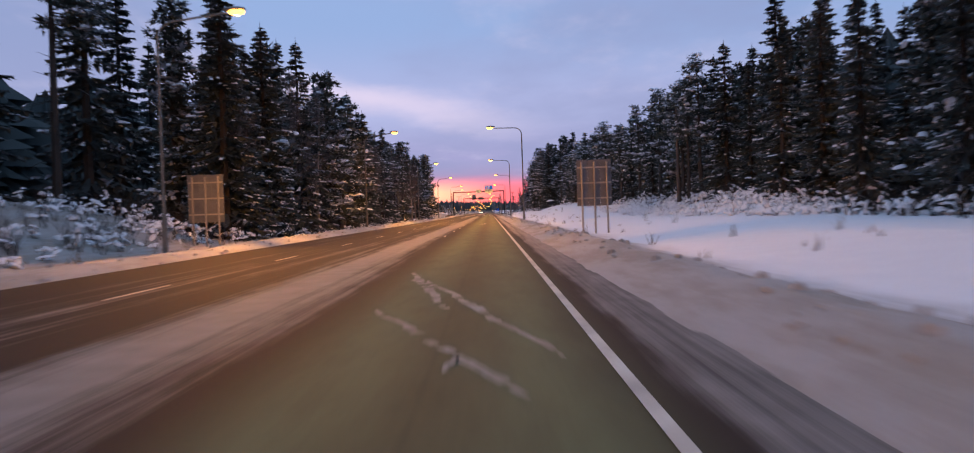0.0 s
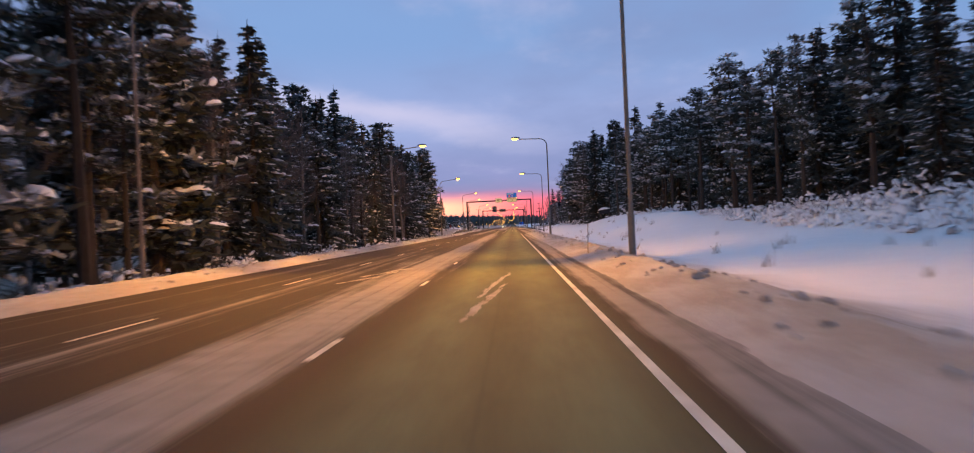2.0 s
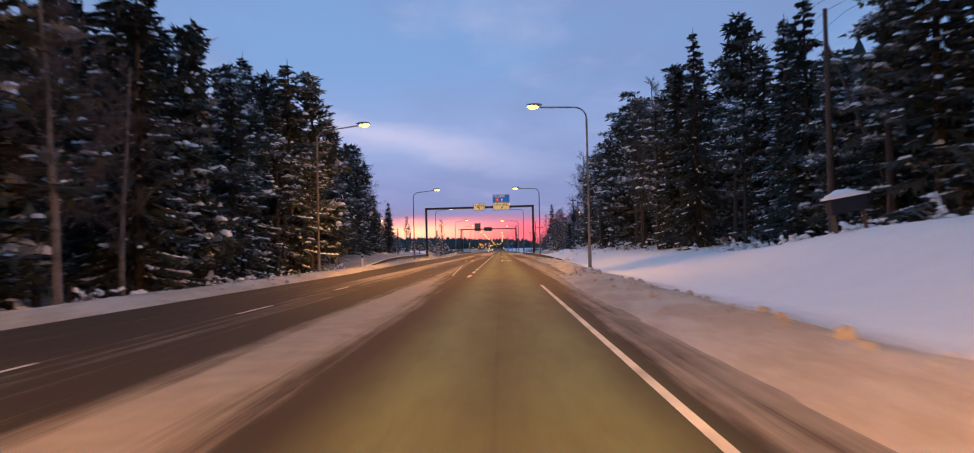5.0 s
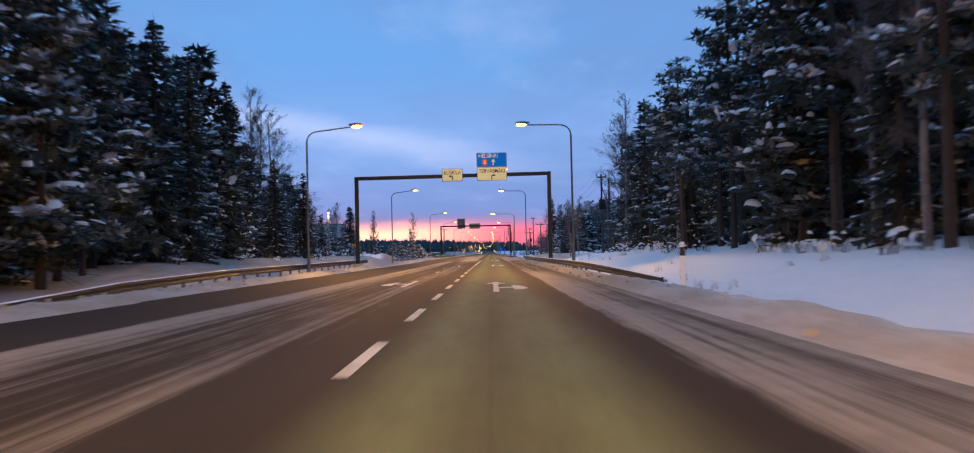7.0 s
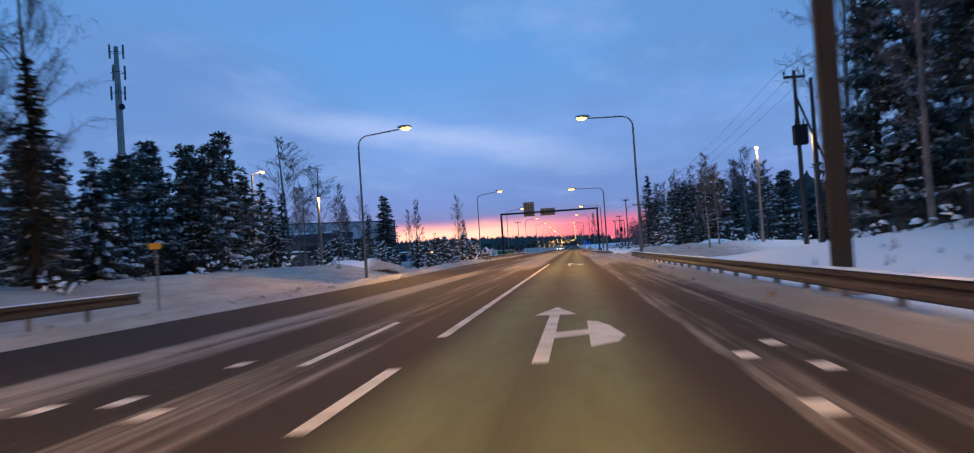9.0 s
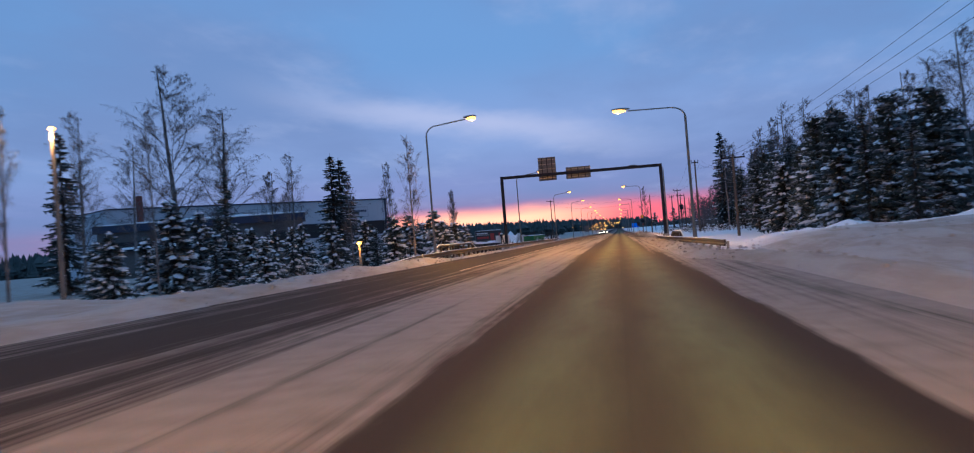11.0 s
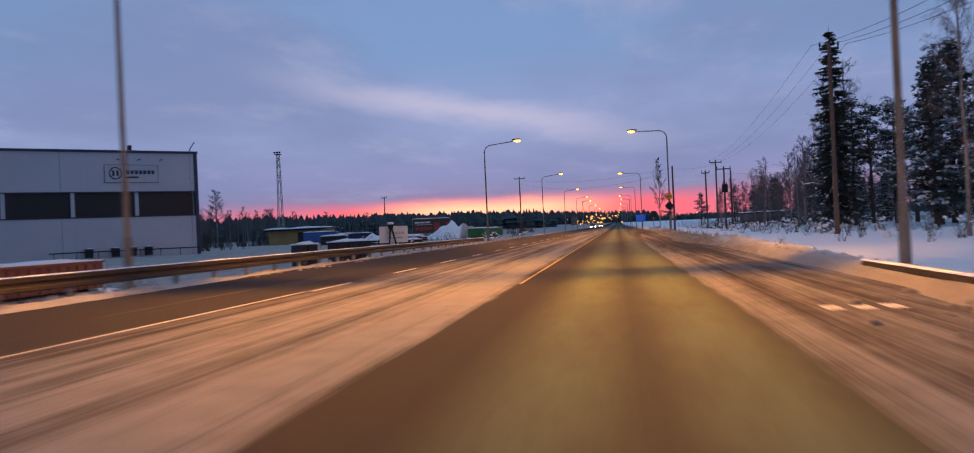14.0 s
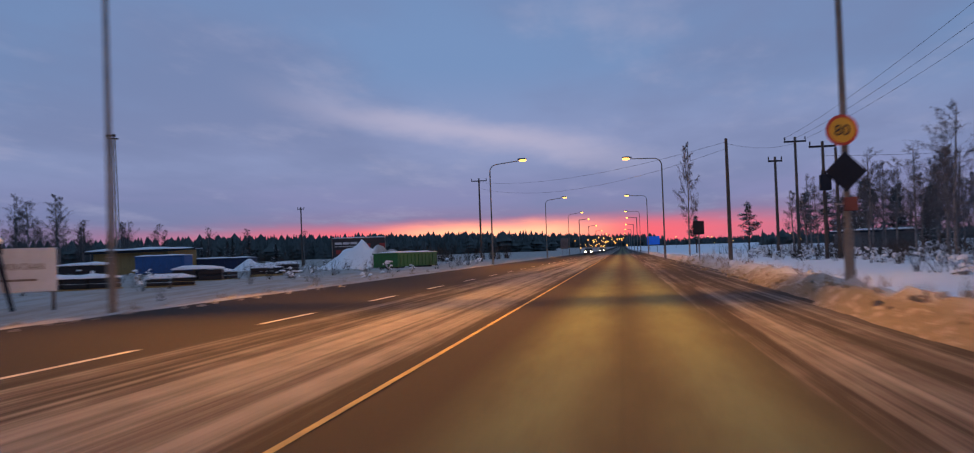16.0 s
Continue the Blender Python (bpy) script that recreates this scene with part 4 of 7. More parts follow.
            ("B", 1, -86.6, 540, 12, 1.2), ("B", 0, -90, 548, 9.5, 1.3), ("B", 1, -100, 560, 10, 1.3), ("B", 0, -78, 566, 8, 1.4), ("B", 2, -70, 585, 7.5, 1.4), ("B", 0, -64, 600, 7, 1.5),
            ("B", 2, 14.0, 470, 5.4, 1.3), ("B", 2, 15.2, 460, 5.6, 1.3), ("B", 2, 12.4, 480, 4.6, 1.4), ("B", 0, 20, 456, 14.5, 1), ("B", 2, 17, 466, 6, 1.3), ("B", 2, 19, 474, 6.2, 1.3), ("B", 0, 15.8, 452, 7, 1.2), ("B", 2, 18.5, 449, 6.5, 1.3), ("P", 4, 21, 490, 5, 1.3), ("P", 4, 18.5, 496, 4.6, 1.3)):
        plant({"S": SPRUCES, "P": PINES, "B": BIRCHES}[kind][i], x, y, h, (x * 53 + y * 29) % 360, fat)
    # a second, taller row behind the right-hand edge, and the birch scrub past the last pole
    forest(rnd, 18, 15.0, 19.5, 6, 62, SPRUCES[:4], 9.0, 11.2, 1.5, taken)
    forest(rnd, 28, 16.0, 21.0, 60, 150, SPRUCES[:4], 8.8, 11.0, 1.5, taken)
    forest(rnd, 14, 14.0, 17.5, 146, 184, SPRUCES[:4], 11.0, 13.4, 1.3, taken, low=lambda x, y: 0.86 if y < 157 else 1.0)
    forest(rnd, 30, 22.0, 46.0, 468, 530, BIRCHES + [PINES[4]], 4.5, 7.5, 1.8, taken)
    forest(rnd, 30, -66, -44, 520, 540, SPRUCES[:3], 2.6, 4.2, 1.3, taken)
    forest(rnd, 16, -70, -58, 500, 530, BIRCHES, 4.8, 6.8, 1.6, taken)


build_forests()


def far_wood(name, rows, seed, label, tiers=5, tips=5):
    """Woods too deep or far to count: ragged tiers of boughs round each stem."""
    rnd = random.Random(seed)
    s = Soup()
    for x0, y0, x1, y1, n, h0, h1, depth in rows:
        for i in range(n):
            t = (i + rnd.random()) / n
            x = x0 + (x1 - x0) * t + rnd.uniform(-depth, depth) * 0.3
            y = y0 + (y1 - y0) * t + rnd.uniform(0, depth)
            z = ground_height(x, y) + far_rise(x, y) - 1.0
            h = rnd.triangular(h0, h1, h0)
            w = h * rnd.uniform(0.22, 0.42)
            for k in range(tiers):
                f = k / tiers
                zb = z + h * (0.08 + 0.85 * f)
                ww = w * (1.15 - f) if i % 3 else w * (0.55 + 2.2 * f * (1.0 - f)) * (1.2 if f < 0.8 else 0.8)
                a0 = rnd.uniform(0, 6.28)
                ring = []
                for j in range(tips):
                    a = a0 + j * 6.2832 / tips
                    out = ww * rnd.uniform(0.7, 1.2) * (0.45 if tips > 8 and j % 2 else 1.0)
                    ring.append(Vector((x + out * math.cos(a), y + out * math.sin(a), zb - rnd.uniform(0, 0.06) * h)))
                s.poly(ring + [Vector((x, y, zb + h * 1.5 / tiers))], [(j, (j + 1) % tips, tips) for j in range(tips)])
    ob = new(name, s.mesh(name, M_NEEDLE))
    tagged(ob, label, "woods", kind="stuff")


far_wood("far_woods", [(-420, 640, -60, 1000, 2000, 8.5, 15, 60), (-300, 860, 30, 1600, 1700, 10, 17, 90), (30, 1600, 420, 1100, 800, 7, 10, 60),
                       (-700, 520, -400, 660, 450, 12, 18, 50), (70, 900, 500, 700, 500, 5, 9, 40)],
         3, "dark spruce woods along the far edge of the fields")
far_wood("back_woods", [(-48, -60, -30, 200, 330, 12, 17, 16), (30, 270, 36, 440, 170, 7, 11, 12), (40, 440, 60, 520, 60, 6, 9, 12), (33, -40, 33, 190, 240, 10, 14, 16), (33, 190, 33, 270, 80, 13, 18, 16), (-60, -70, 60, -75, 160, 14, 18, 12)],
         4, "dense dark conifers deeper in the roadside forest", 12, 14)


# ---- street lamps ----
def street_lamp(side, rise, h=7.85, arm=2.12):
    """A bent-arm lamp; side is +1 where the arm reaches to -x."""
    ob = thing("street_lamp", "grey street lamp with bent arm and lit amber head", "street lamp", group="street lamps along the road")
    bend = 0.55
    top = h - 0.10 - (arm - bend) * rise
    part("pole", tubed([(0, 0, -0.5), (0, 0, 1.1), (0, 0, 1.12), (0, 0, top - bend)], [0.085, 0.08, 0.058, 0.045], 10), M_POLE, ob)
    pts = [(0, 0, top - bend)]
    for k in range(1, 7):
        a = k / 6 * math.pi / 2
        pts.append((-side * bend * (1 - math.cos(a)), 0, top - bend + bend * math.sin(a)))
    pts.append((-side * arm, 0, top + (arm - bend) * rise))
    part("arm", tubed(pts, 0.036, 8), M_POLE, ob)
    head = bmesh.new()
    r = bmesh.ops.create_uvsphere(head, u_segments=12, v_segments=8, radius=1)
    bmesh.ops.transform(head, matrix=Matrix.Translation((-side * (arm + 0.25), 0, h + 0.02)) @ Matrix.Diagonal((0.36, 0.15, 0.09, 1)), verts=r["verts"])
    hd = part("lamp_head", head, M_LAMPBODY, ob)
    lens = bmesh.new()
    r = bmesh.ops.create_uvsphere(lens, u_segments=12, v_segments=8, radius=1)
    bmesh.ops.transform(lens, matrix=Matrix.Translation((-side * (arm + 0.31), 0, h - 0.07)) @ Matrix.Diagonal((0.26, 0.15, 0.12, 1)), verts=r["verts"])
    part("lens", lens, M_SODIUM, hd, "glowing amber lens")
    return ob


LAMP_R = [(-24, 2.9, 7.37), (74.2, 2.85, 7.34), (125.2, 2.93, 7.55), (172.7, 3.95, 7.39), (227.4, 3.95, 7.17), (277.5, 3.5, 7.13), (332.5, 3.68, 7.0, 1.36),
          (376.4, 4.52, 6.95, 1.2), (428.0, 3.48, 7.36), (479.7, 2.83, 7.14), (532, 3.1, 7.37), (583, 3.1, 7.37)]
LAMP_L = [(-24, -9.5, 7.37), (29.1, -9.65, 7.17), (76.3, -9.55, 7.39), (125.6, -9.05, 7.38), (177.3, -9.24, 7.36), (226.4, -8.85, 7.12), (278.0, -10.1, 7.41), (331.7, -9.6, 7.28),
          (377.4, -9.75, 7.27), (428.9, -9.55, 7.26), (481.5, -9.45, 7.57), (532, -9.4, 7.47), (583, -9.4, 7.47)]


def sodium_light(x, y, z, side):
    """The two lobes that a road lamp throws up and down the road."""
    power = 6600.0 if y < 300 else 7000.0 if y < 400 else 6200.0
    for way in (-1, 1):
        ld = bpy.data.lights.new("sodium_light", "SPOT")
        ld.energy, ld.color, ld.spot_size, ld.spot_blend, ld.shadow_soft_size = power, (1.0, 0.40, 0.055), radians(122), 1.0, 0.14
        ob = new("sodium_light", ld)
        ob.matrix_basis = look((x, y, z), (x - side * 5.5, y + way * 12.0, z - 7.2))


def build_lamps():
    right, left = street_lamp(1, 0.02), street_lamp(-1, 0.13)
    for proto, spots, side in ((right, LAMP_R, 1), (left, LAMP_L, -1)):
        for i, (y, x, h, *wide) in enumerate(spots):
            reach = wide[0] if wide else 1.0
            m = pose(x, y, 0, 0, 0, (i * 37 % 7 - 3) * 0.8)
            ob = proto if i == 0 else copy_thing(proto, m)
            ob.matrix_basis = m @ Matrix.Diagonal((reach, 1, h / 7.85, 1))
            if y < 560:
                sodium_light(x - side * 2.45 * reach, y, h - 0.22, side)
    # far lamps along the road, as it runs on to the rise
    far = thing("far_street_lamp", "distant street lamp glowing amber over the road", "street lamp", group="far street lamps")
    part("pole", tubed([(0, 0, 0), (0, 0, 8.2)], 0.09, 6), M_POLE, far)
    part("arm", tubed([(0, 0, 8.1), (-2, 0, 8.3)], 0.06, 6), M_POLE, far)
    b2 = bmesh.new()
    bmesh.ops.create_uvsphere(b2, u_segments=8, v_segments=6, radius=0.19, matrix=Matrix.Translation((-2.2, 0, 8.2)))
    part("lens", b2, M_FARLAMP, far, "glowing amber lens")
    first = True
    y = 636.0
    while y < 1600:
        for x, turn in ((3.4, 0), (-9.8, 180)):
            m = pose(x, y, far_rise(0, y) - 0.4, 0, 0, turn)
            if first:
                far.matrix_basis = m
                first = False
            else:
                copy_thing(far, m)
        y += 55.0 + (y - 600) * 0.25


build_lamps()


def town_lights():
    """Lit lamps of the town at the end of the road."""
    rnd = random.Random(77)
    proto = thing("town_lamp", "tiny warm lamp of the far town", "lamp", group="lights of the far town")
    part("pole", tubed([(0, 0, 0), (0, 0, 5.6)], 0.1, 5), M_POLE, proto)
    b2 = bmesh.new()
    bmesh.ops.create_uvsphere(b2, u_segments=8, v_segments=6, radius=0.26, matrix=Matrix.Translation((0, 0, 5.8)))
    part("lens", b2, M_FARLAMP, proto, "glowing amber lens")
    for k in range(64):
        y = rnd.uniform(820, 1400)
        x = rnd.gauss(-15, 9) * y / 1000 if k < 50 else rnd.uniform(-20, 110)
        m = pose(x, y, far_rise(0, y) + rnd.uniform(-4.5, 0.5))
        if k == 0:
            proto.matrix_basis = m
        else:
            copy_thing(proto, m)


town_lights()


# ---- sign gantries ----
def gantry(y, x0, x1, z0, z1, label):
    ob = thing("sign_gantry", label, "sign gantry", pose(0, y, 0), group="sign gantries")
    for x, z in ((x0, z0), (x1, z1)):
        part("post", boxed(x - 0.125, x + 0.125, -0.125, 0.125, -0.4, z, 0.02), M_DARKSTEEL, ob)
        part("base_plate", boxed(x - 0.26, x + 0.26, -0.26, 0.26, 0.0, 0.28, 0.02), M_GALV, ob)
    bm = boxed(0, 1, -0.11, 0.11, -0.24, 0.0, 0.02)
    for q in bm.verts:
        q.co.z += z0 + (z1 - z0) * q.co.x
        q.co.x = x0 + (x1 - x0) * q.co.x
    part("beam", bm, M_DARKSTEEL, ob)
    return ob


def turn_arrow(bm, side, s):
    """A bent arrow, in the plane of a sign (x, z): up, then to one side."""
    def quad(pts):
        vs = [bm.verts.new((side * px * s, 0, pz * s)) for px, pz in pts]
        bm.faces.new(vs)
    quad([(-0.11, -0.5), (0.05, -0.5), (0.05, 0.06), (-0.11, 0.22)])
    quad([(-0.11, 0.22), (0.05, 0.06), (0.26, 0.06), (0.26, 0.22)])
    vs = [bm.verts.new((side * px * s, 0, pz * s)) for px, pz in ((0.24, -0.10), (0.62, 0.14), (0.24, 0.38))]
    bm.faces.new(vs)


def build_gantries():
    g = gantry(243.95, -8.92, 3.85, 6.04, 6.13, "dark steel gantry across the road carrying direction signs")
    # the blue panel with the white one below it
    for name, x0, x1, z0, z1, mat in (("sign_panel", -0.92, 1.07, 6.51, 7.44, M_SIGNBLUE), ("sign_panel", -0.90, 1.06, 5.60, 6.49, M_SIGNWHITE),
                                      ("sign_panel", -3.22, -1.87, 5.60, 6.43, M_SIGNWHITE)):
        rim = M_SIGNBACK
        p = part(name, boxed(x0, x1, -0.20, -0.15, z0, z1, 0.01), rim, g, "aluminium sign panel")
        part("face", boxed(x0 + 0.025, x1 - 0.025, -0.207, -0.199, z0 + 0.025, z1 - 0.025), mat, p)
        w = x1 - x0
        c = (x0 + x1) / 2
        if mat is M_SIGNBLUE:
            plate_text("HELSINKI", 0.40, M_WHITEPRINT, p, (c - 0.22, -0.210, z0 + 0.72), squeeze=0.80)
            part("route_shield", boxed(c - 0.62, c - 0.30, -0.214, -0.206, z0 + 0.12, z0 + 0.48), M_SIGNRED, p)
            plate_text("2", 0.33, M_WHITEPRINT, p, (c - 0.46, -0.217, z0 + 0.30))
            bm = bmesh.new()
            for pts in ([(-0.04, -0.2), (0.04, -0.2), (0.04, 0.06), (-0.04, 0.06)], [(-0.13, 0.02), (0.13, 0.02), (0.0, 0.2)]):
                bm.faces.new([bm.verts.new((c + 0.10 + a, -0.211, z0 + 0.30 + b2)) for a, b2 in pts])
            part("arrow", bm, M_WHITEPRINT, p)
        else:
            right = x0 > -2
            plate_text("TERVASMÄKI" if right else "RUSKILA", 0.36, M_BLACK, p, (c, -0.210, z1 - 0.27), squeeze=0.84 if right else 0.82)
            bm = bmesh.new()
            turn_arrow(bm, 1 if right else -1, 0.42)
            bmesh.ops.translate(bm, verts=bm.verts, vec=(c, -0.211, z0 + 0.28))
            part("arrow", bm, M_BLACK, p)
        for k in (0.25, 0.75):
            part("clamp", boxed(x0 + w * k - 0.04, x0 + w * k + 0.04, -0.15, -0.09, 5.77, 6.13), M_GALV, g)
    part("marker_lamp", boxed(1.04, 1.09, -0.26, -0.20, 6.27, 6.33, 0.01), material("amber_marker", (0.9, 0.5, 0.1), glow=(1, 0.6, 0.15), power=4), g, "small amber marker light")
    g2 = gantry(362.84, -9.5, 3.66, 6.09, 6.05, "dark steel gantry with the backs of two signs")
    for x0, x1, z0, z1, n in ((-6.37, -4.9, 5.46, 7.40, 5), (-4.10, -2.06, 5.44, 6.41, 3)):
        p = part("sign_panel", boxed(x0, x1, 0.13, 0.17, z0, z1, 0.01), M_SIGNBACK, g2, "bare aluminium back of a sign")
        for k in range(n):
            z = z0 + (k + 0.5) * (z1 - z0) / n
            part("stiffener", boxed(x0 + 0.02, x1 - 0.02, 0.10, 0.13, z - 0.025, z + 0.025), M_GALV, p)
        for k in (0.22, 0.5, 0.78):
            part("bracket", boxed(x0 + (x1 - x0) * k - 0.03, x0 + (x1 - x0) * k + 0.03, 0.075, 0.11, z0 + 0.06, z1 - 0.06), M_DARKSTEEL, p)


build_gantries()


M_BRICKRED = material("faded_red_steel", (0.22, 0.06, 0.045), 0.6, 0.2, grain=0.6, scale=1.2)


# ---- road paint ----
def paint(name, x0, y0, y1, width, mat, x1=None, z=0.006, parent=None):
    """One painted stroke along the road."""
    x1 = x0 if x1 is None else x1
    n = max(1, int((y1 - y0) / 6))
    verts, faces = [], []
    for i in range(n + 1):
        t = i / n
        x = x0 + (x1 - x0) * t
        verts += [(x - width / 2, y0 + (y1 - y0) * t, z), (x + width / 2, y0 + (y1 - y0) * t, z)]
    faces = [(2 * i, 2 * i + 1, 2 * i + 3, 2 * i + 2) for i in range(n)]
    return part_of(name, mesh_of(name, verts, faces, mat), parent)


def markings(name, label, strokes, mat, x_name="stroke"):
    ob = thing(name, label, "road marking", kind="structure")
    for x0, y0, y1, w, *x1 in strokes:
        paint(x_name, x0, y0, y1, w, mat, x1[0] if x1 else None, parent=ob)
    return ob


markings("edge_line", "solid white edge line beside the driven lane", [(0.87, -50, 60, 0.068), (0.87, 60, 152, 0.068)], M_PAINT)
markings("oncoming_dashes", "worn white dashes in the oncoming lane", [(-3.98, 10.4 + 8.3 * k, 12.5 + 8.3 * k, 0.055) for k in range(18)], M_PAINT)
markings("centre_dashes", "white dashes half under swept snow", [(-1.38, 33.35 + 8.3 * k, 34.6 + 8.3 * k, 0.06) for k in range(6)], M_PAINT)
markings("lane_dashes", "clean white dashes beside the turning lane", [(-1.15 - 0.002 * k, 176.08 + 5.42 * k, 178.72 + 5.42 * k, 0.115) for k in range(-3, 12)], M_PAINT)
markings("solid_lane_line", "solid white line before the junction", [(-1.16, 241.05, 284, 0.115)], M_PAINT)
markings("turning_lane_line", "thin line where the turning lane opens", [(-1.75, 162, 176, 0.035, -2.1), (-2.1, 176, 184, 0.035, -2.3)], M_PAINT)
markings("turning_lane_dashes", "white dashes beside the left turning lane", [(-2.10, 239.0, 243.9, 0.10, -2.17), (-2.5, 222, 224.6, 0.10)], M_PAINT)
markings("turning_lane_blocks", "worn white blocks in the left turning lane", [(x, y - 0.2, y + 0.2, 0.15) for x, y in ((-3.8, 237.0), (-3.4, 237.1), (-2.8, 239.4), (-2.9, 237.3), (-3.6, 233.8), (-2.73, 233.5), (-2.4, 236.6), (-4.45, 237.0))], M_PAINT, "block")
markings("yellow_line", "solid yellow no-passing line", [(-1.68, 374, 470, 0.05), (-1.68, 470, 640, 0.05)], M_YELLOW)
markings("far_edge_line", "thin white line of the oncoming lane", [(-5.05, 312, 374, 0.065)], M_PAINT)
markings("far_lane_dashes", "white dashes of the oncoming lane", [(-4.96, 379.71 + 5.6 * k, 381.95 + 5.6 * k, 0.085) for k in range(-1, 26)], M_PAINT)
markings("crossing_blocks", "worn white blocks at the shoulder", [(x, y - 0.22, y + 0.22, 0.13) for x, y in ((1.85, 238.7), (1.52, 238.0), (1.89, 237.2), (1.5, 235.7), (2.17, 234.1), (1.93, 232.6), (2.36, 232.9), (2.16, 232.1), (2.39, 230.9), (2.21, 228.1))], M_PAINT, "block")
markings("entry_blocks", "white blocks at the side entry", [(1.66 + 0.26 * k, 368.3, 368.75, 0.15) for k in range(3)], M_PAINT, "block")


def salt_streak(x0, y0, x1, y1, w, seed):
    """A ragged smear of salt and packed snow across the lane."""
    rnd = random.Random(seed)
    n = max(8, int(math.hypot(x1 - x0, y1 - y0) / 0.12))
    nx, ny = (y1 - y0), -(x1 - x0)
    k = math.hypot(nx, ny)
    nx, ny = nx / k, ny / k
    verts, faces = [], []
    for i in range(n + 1):
        t = i / n
        sway = 0.05 * noise.noise(Vector((t * 5, seed, 0)))
        half = w * (0.35 + 0.65 * math.sin(math.pi * t) ** 0.5) * rnd.uniform(0.55, 1.2)
        for sg in (-1, 1):
            o = sway + sg * half * rnd.uniform(0.6, 1.2)
            verts.append((x0 + (x1 - x0) * t + nx * o, y0 + (y1 - y0) * t + ny * o, 0.005))
    faces = [(2 * i, 2 * i + 1, 2 * i + 3, 2 * i + 2) for i in range(n) if rnd.random() > 0.12]
    ob = part_of("salt_streak", mesh_of("salt_streak", verts, faces, M_SALT))
    tagged(ob, "ragged pale smear of salt and packed snow on asphalt", "road stain", kind="structure")


M_SALT = material("packed_salt_snow", (0.34, 0.33, 0.29), 0.95, grain=0.9, scale=5, dark=(0.16, 0.16, 0.12))
for i, row in enumerate((
        (-0.56, 11.74, 0.61, 5.36, 0.05), (-0.79, 8.34, 0.37, 4.23, 0.05), (-0.88, 13.45, -0.17, 8.24, 0.07), (-0.04, 4.96, 0.01, 5.49, 0.03), (-0.44, 60.51, -0.06, 66.09, 0.06), (-0.39, 63.54, -0.02, 69.46, 0.05),
        (-2.52, 71.15, -2.40, 72.20, 0.05), (-2.66, 72.36, -2.23, 73.76, 0.07), (-3.02, 68.13, -2.55, 70.17, 0.08), (-2.93, 70.24, -2.26, 73.68, 0.08), (-2.54, 69.73, -2.58, 70.27, 0.04), (-6.05, 408.9, -5.72, 412.2, 0.06), (-6.53, 412.1, -5.86, 416.1, 0.05))):
    salt_streak(*row, i)


def lane_arrow(x, y, label, side=1, straight=True):
    """Straight-ahead arrow with a branch to one side; drawn long, as for fast traffic."""
    bm = bmesh.new()

    def face(pts):
        bm.faces.new([bm.verts.new((side * px * 0.66, py * 0.613, 0.007)) for px, py in pts])
    face([(-0.10, 0), (0.10, 0), (0.11, 8.6), (-0.09, 8.6)])
    if straight:
        face([(-0.42, 8.6), (0.44, 8.4), (0.02, 11.1)])
    face([(0.10, 3.2), (0.62, 3.5), (0.62, 4.5), (0.10, 4.2)])
    face([(0.62, 1.6), (1.02, 2.2), (1.14, 3.1), (0.98, 5.0), (0.80, 6.1), (0.62, 6.4)])
    ob = part("lane_arrow", bm, M_PAINT)
    ob.location = (x, y, 0)
    tagged(ob, label, "road marking", kind="structure")


for y in (200.77, 238.2, 275.6):
    lane_arrow(0.0, y, "large white arrow pointing ahead and right")
lane_arrow(-2.4, 205.0, "white left-turn arrow half under snow", -1, False)


# ---- guard rails and hand rails ----
def rail_profile(bm, pts, side):
    """A corrugated beam through pts; side: which way it faces."""
    prof = [(0.0, 0.0), (0.03, 0.025), (0.03, 0.075), (-0.018, 0.11), (-0.018, 0.13), (0.03, 0.165), (0.03, 0.215), (0.0, 0.24)]
    rings = []
    for q in pts:
        rings.append([bm.verts.new((q[0] + side * a, q[1], q[2] - 0.24 + b2)) for a, b2 in prof] + [bm.verts.new((q[0] - side * 0.045 + side * a * 0.2, q[1], q[2] - 0.24 + b2)) for a, b2 in prof[::-1]])
    n = len(rings[0])
    for a, b2 in zip(rings, rings[1:]):
        for k in range(n):
            bm.faces.new((a[k], a[(k + 1) % n], b2[(k + 1) % n], b2[k]))
    bm.faces.new(rings[0])
    bm.faces.new(rings[-1][::-1])
    return bm


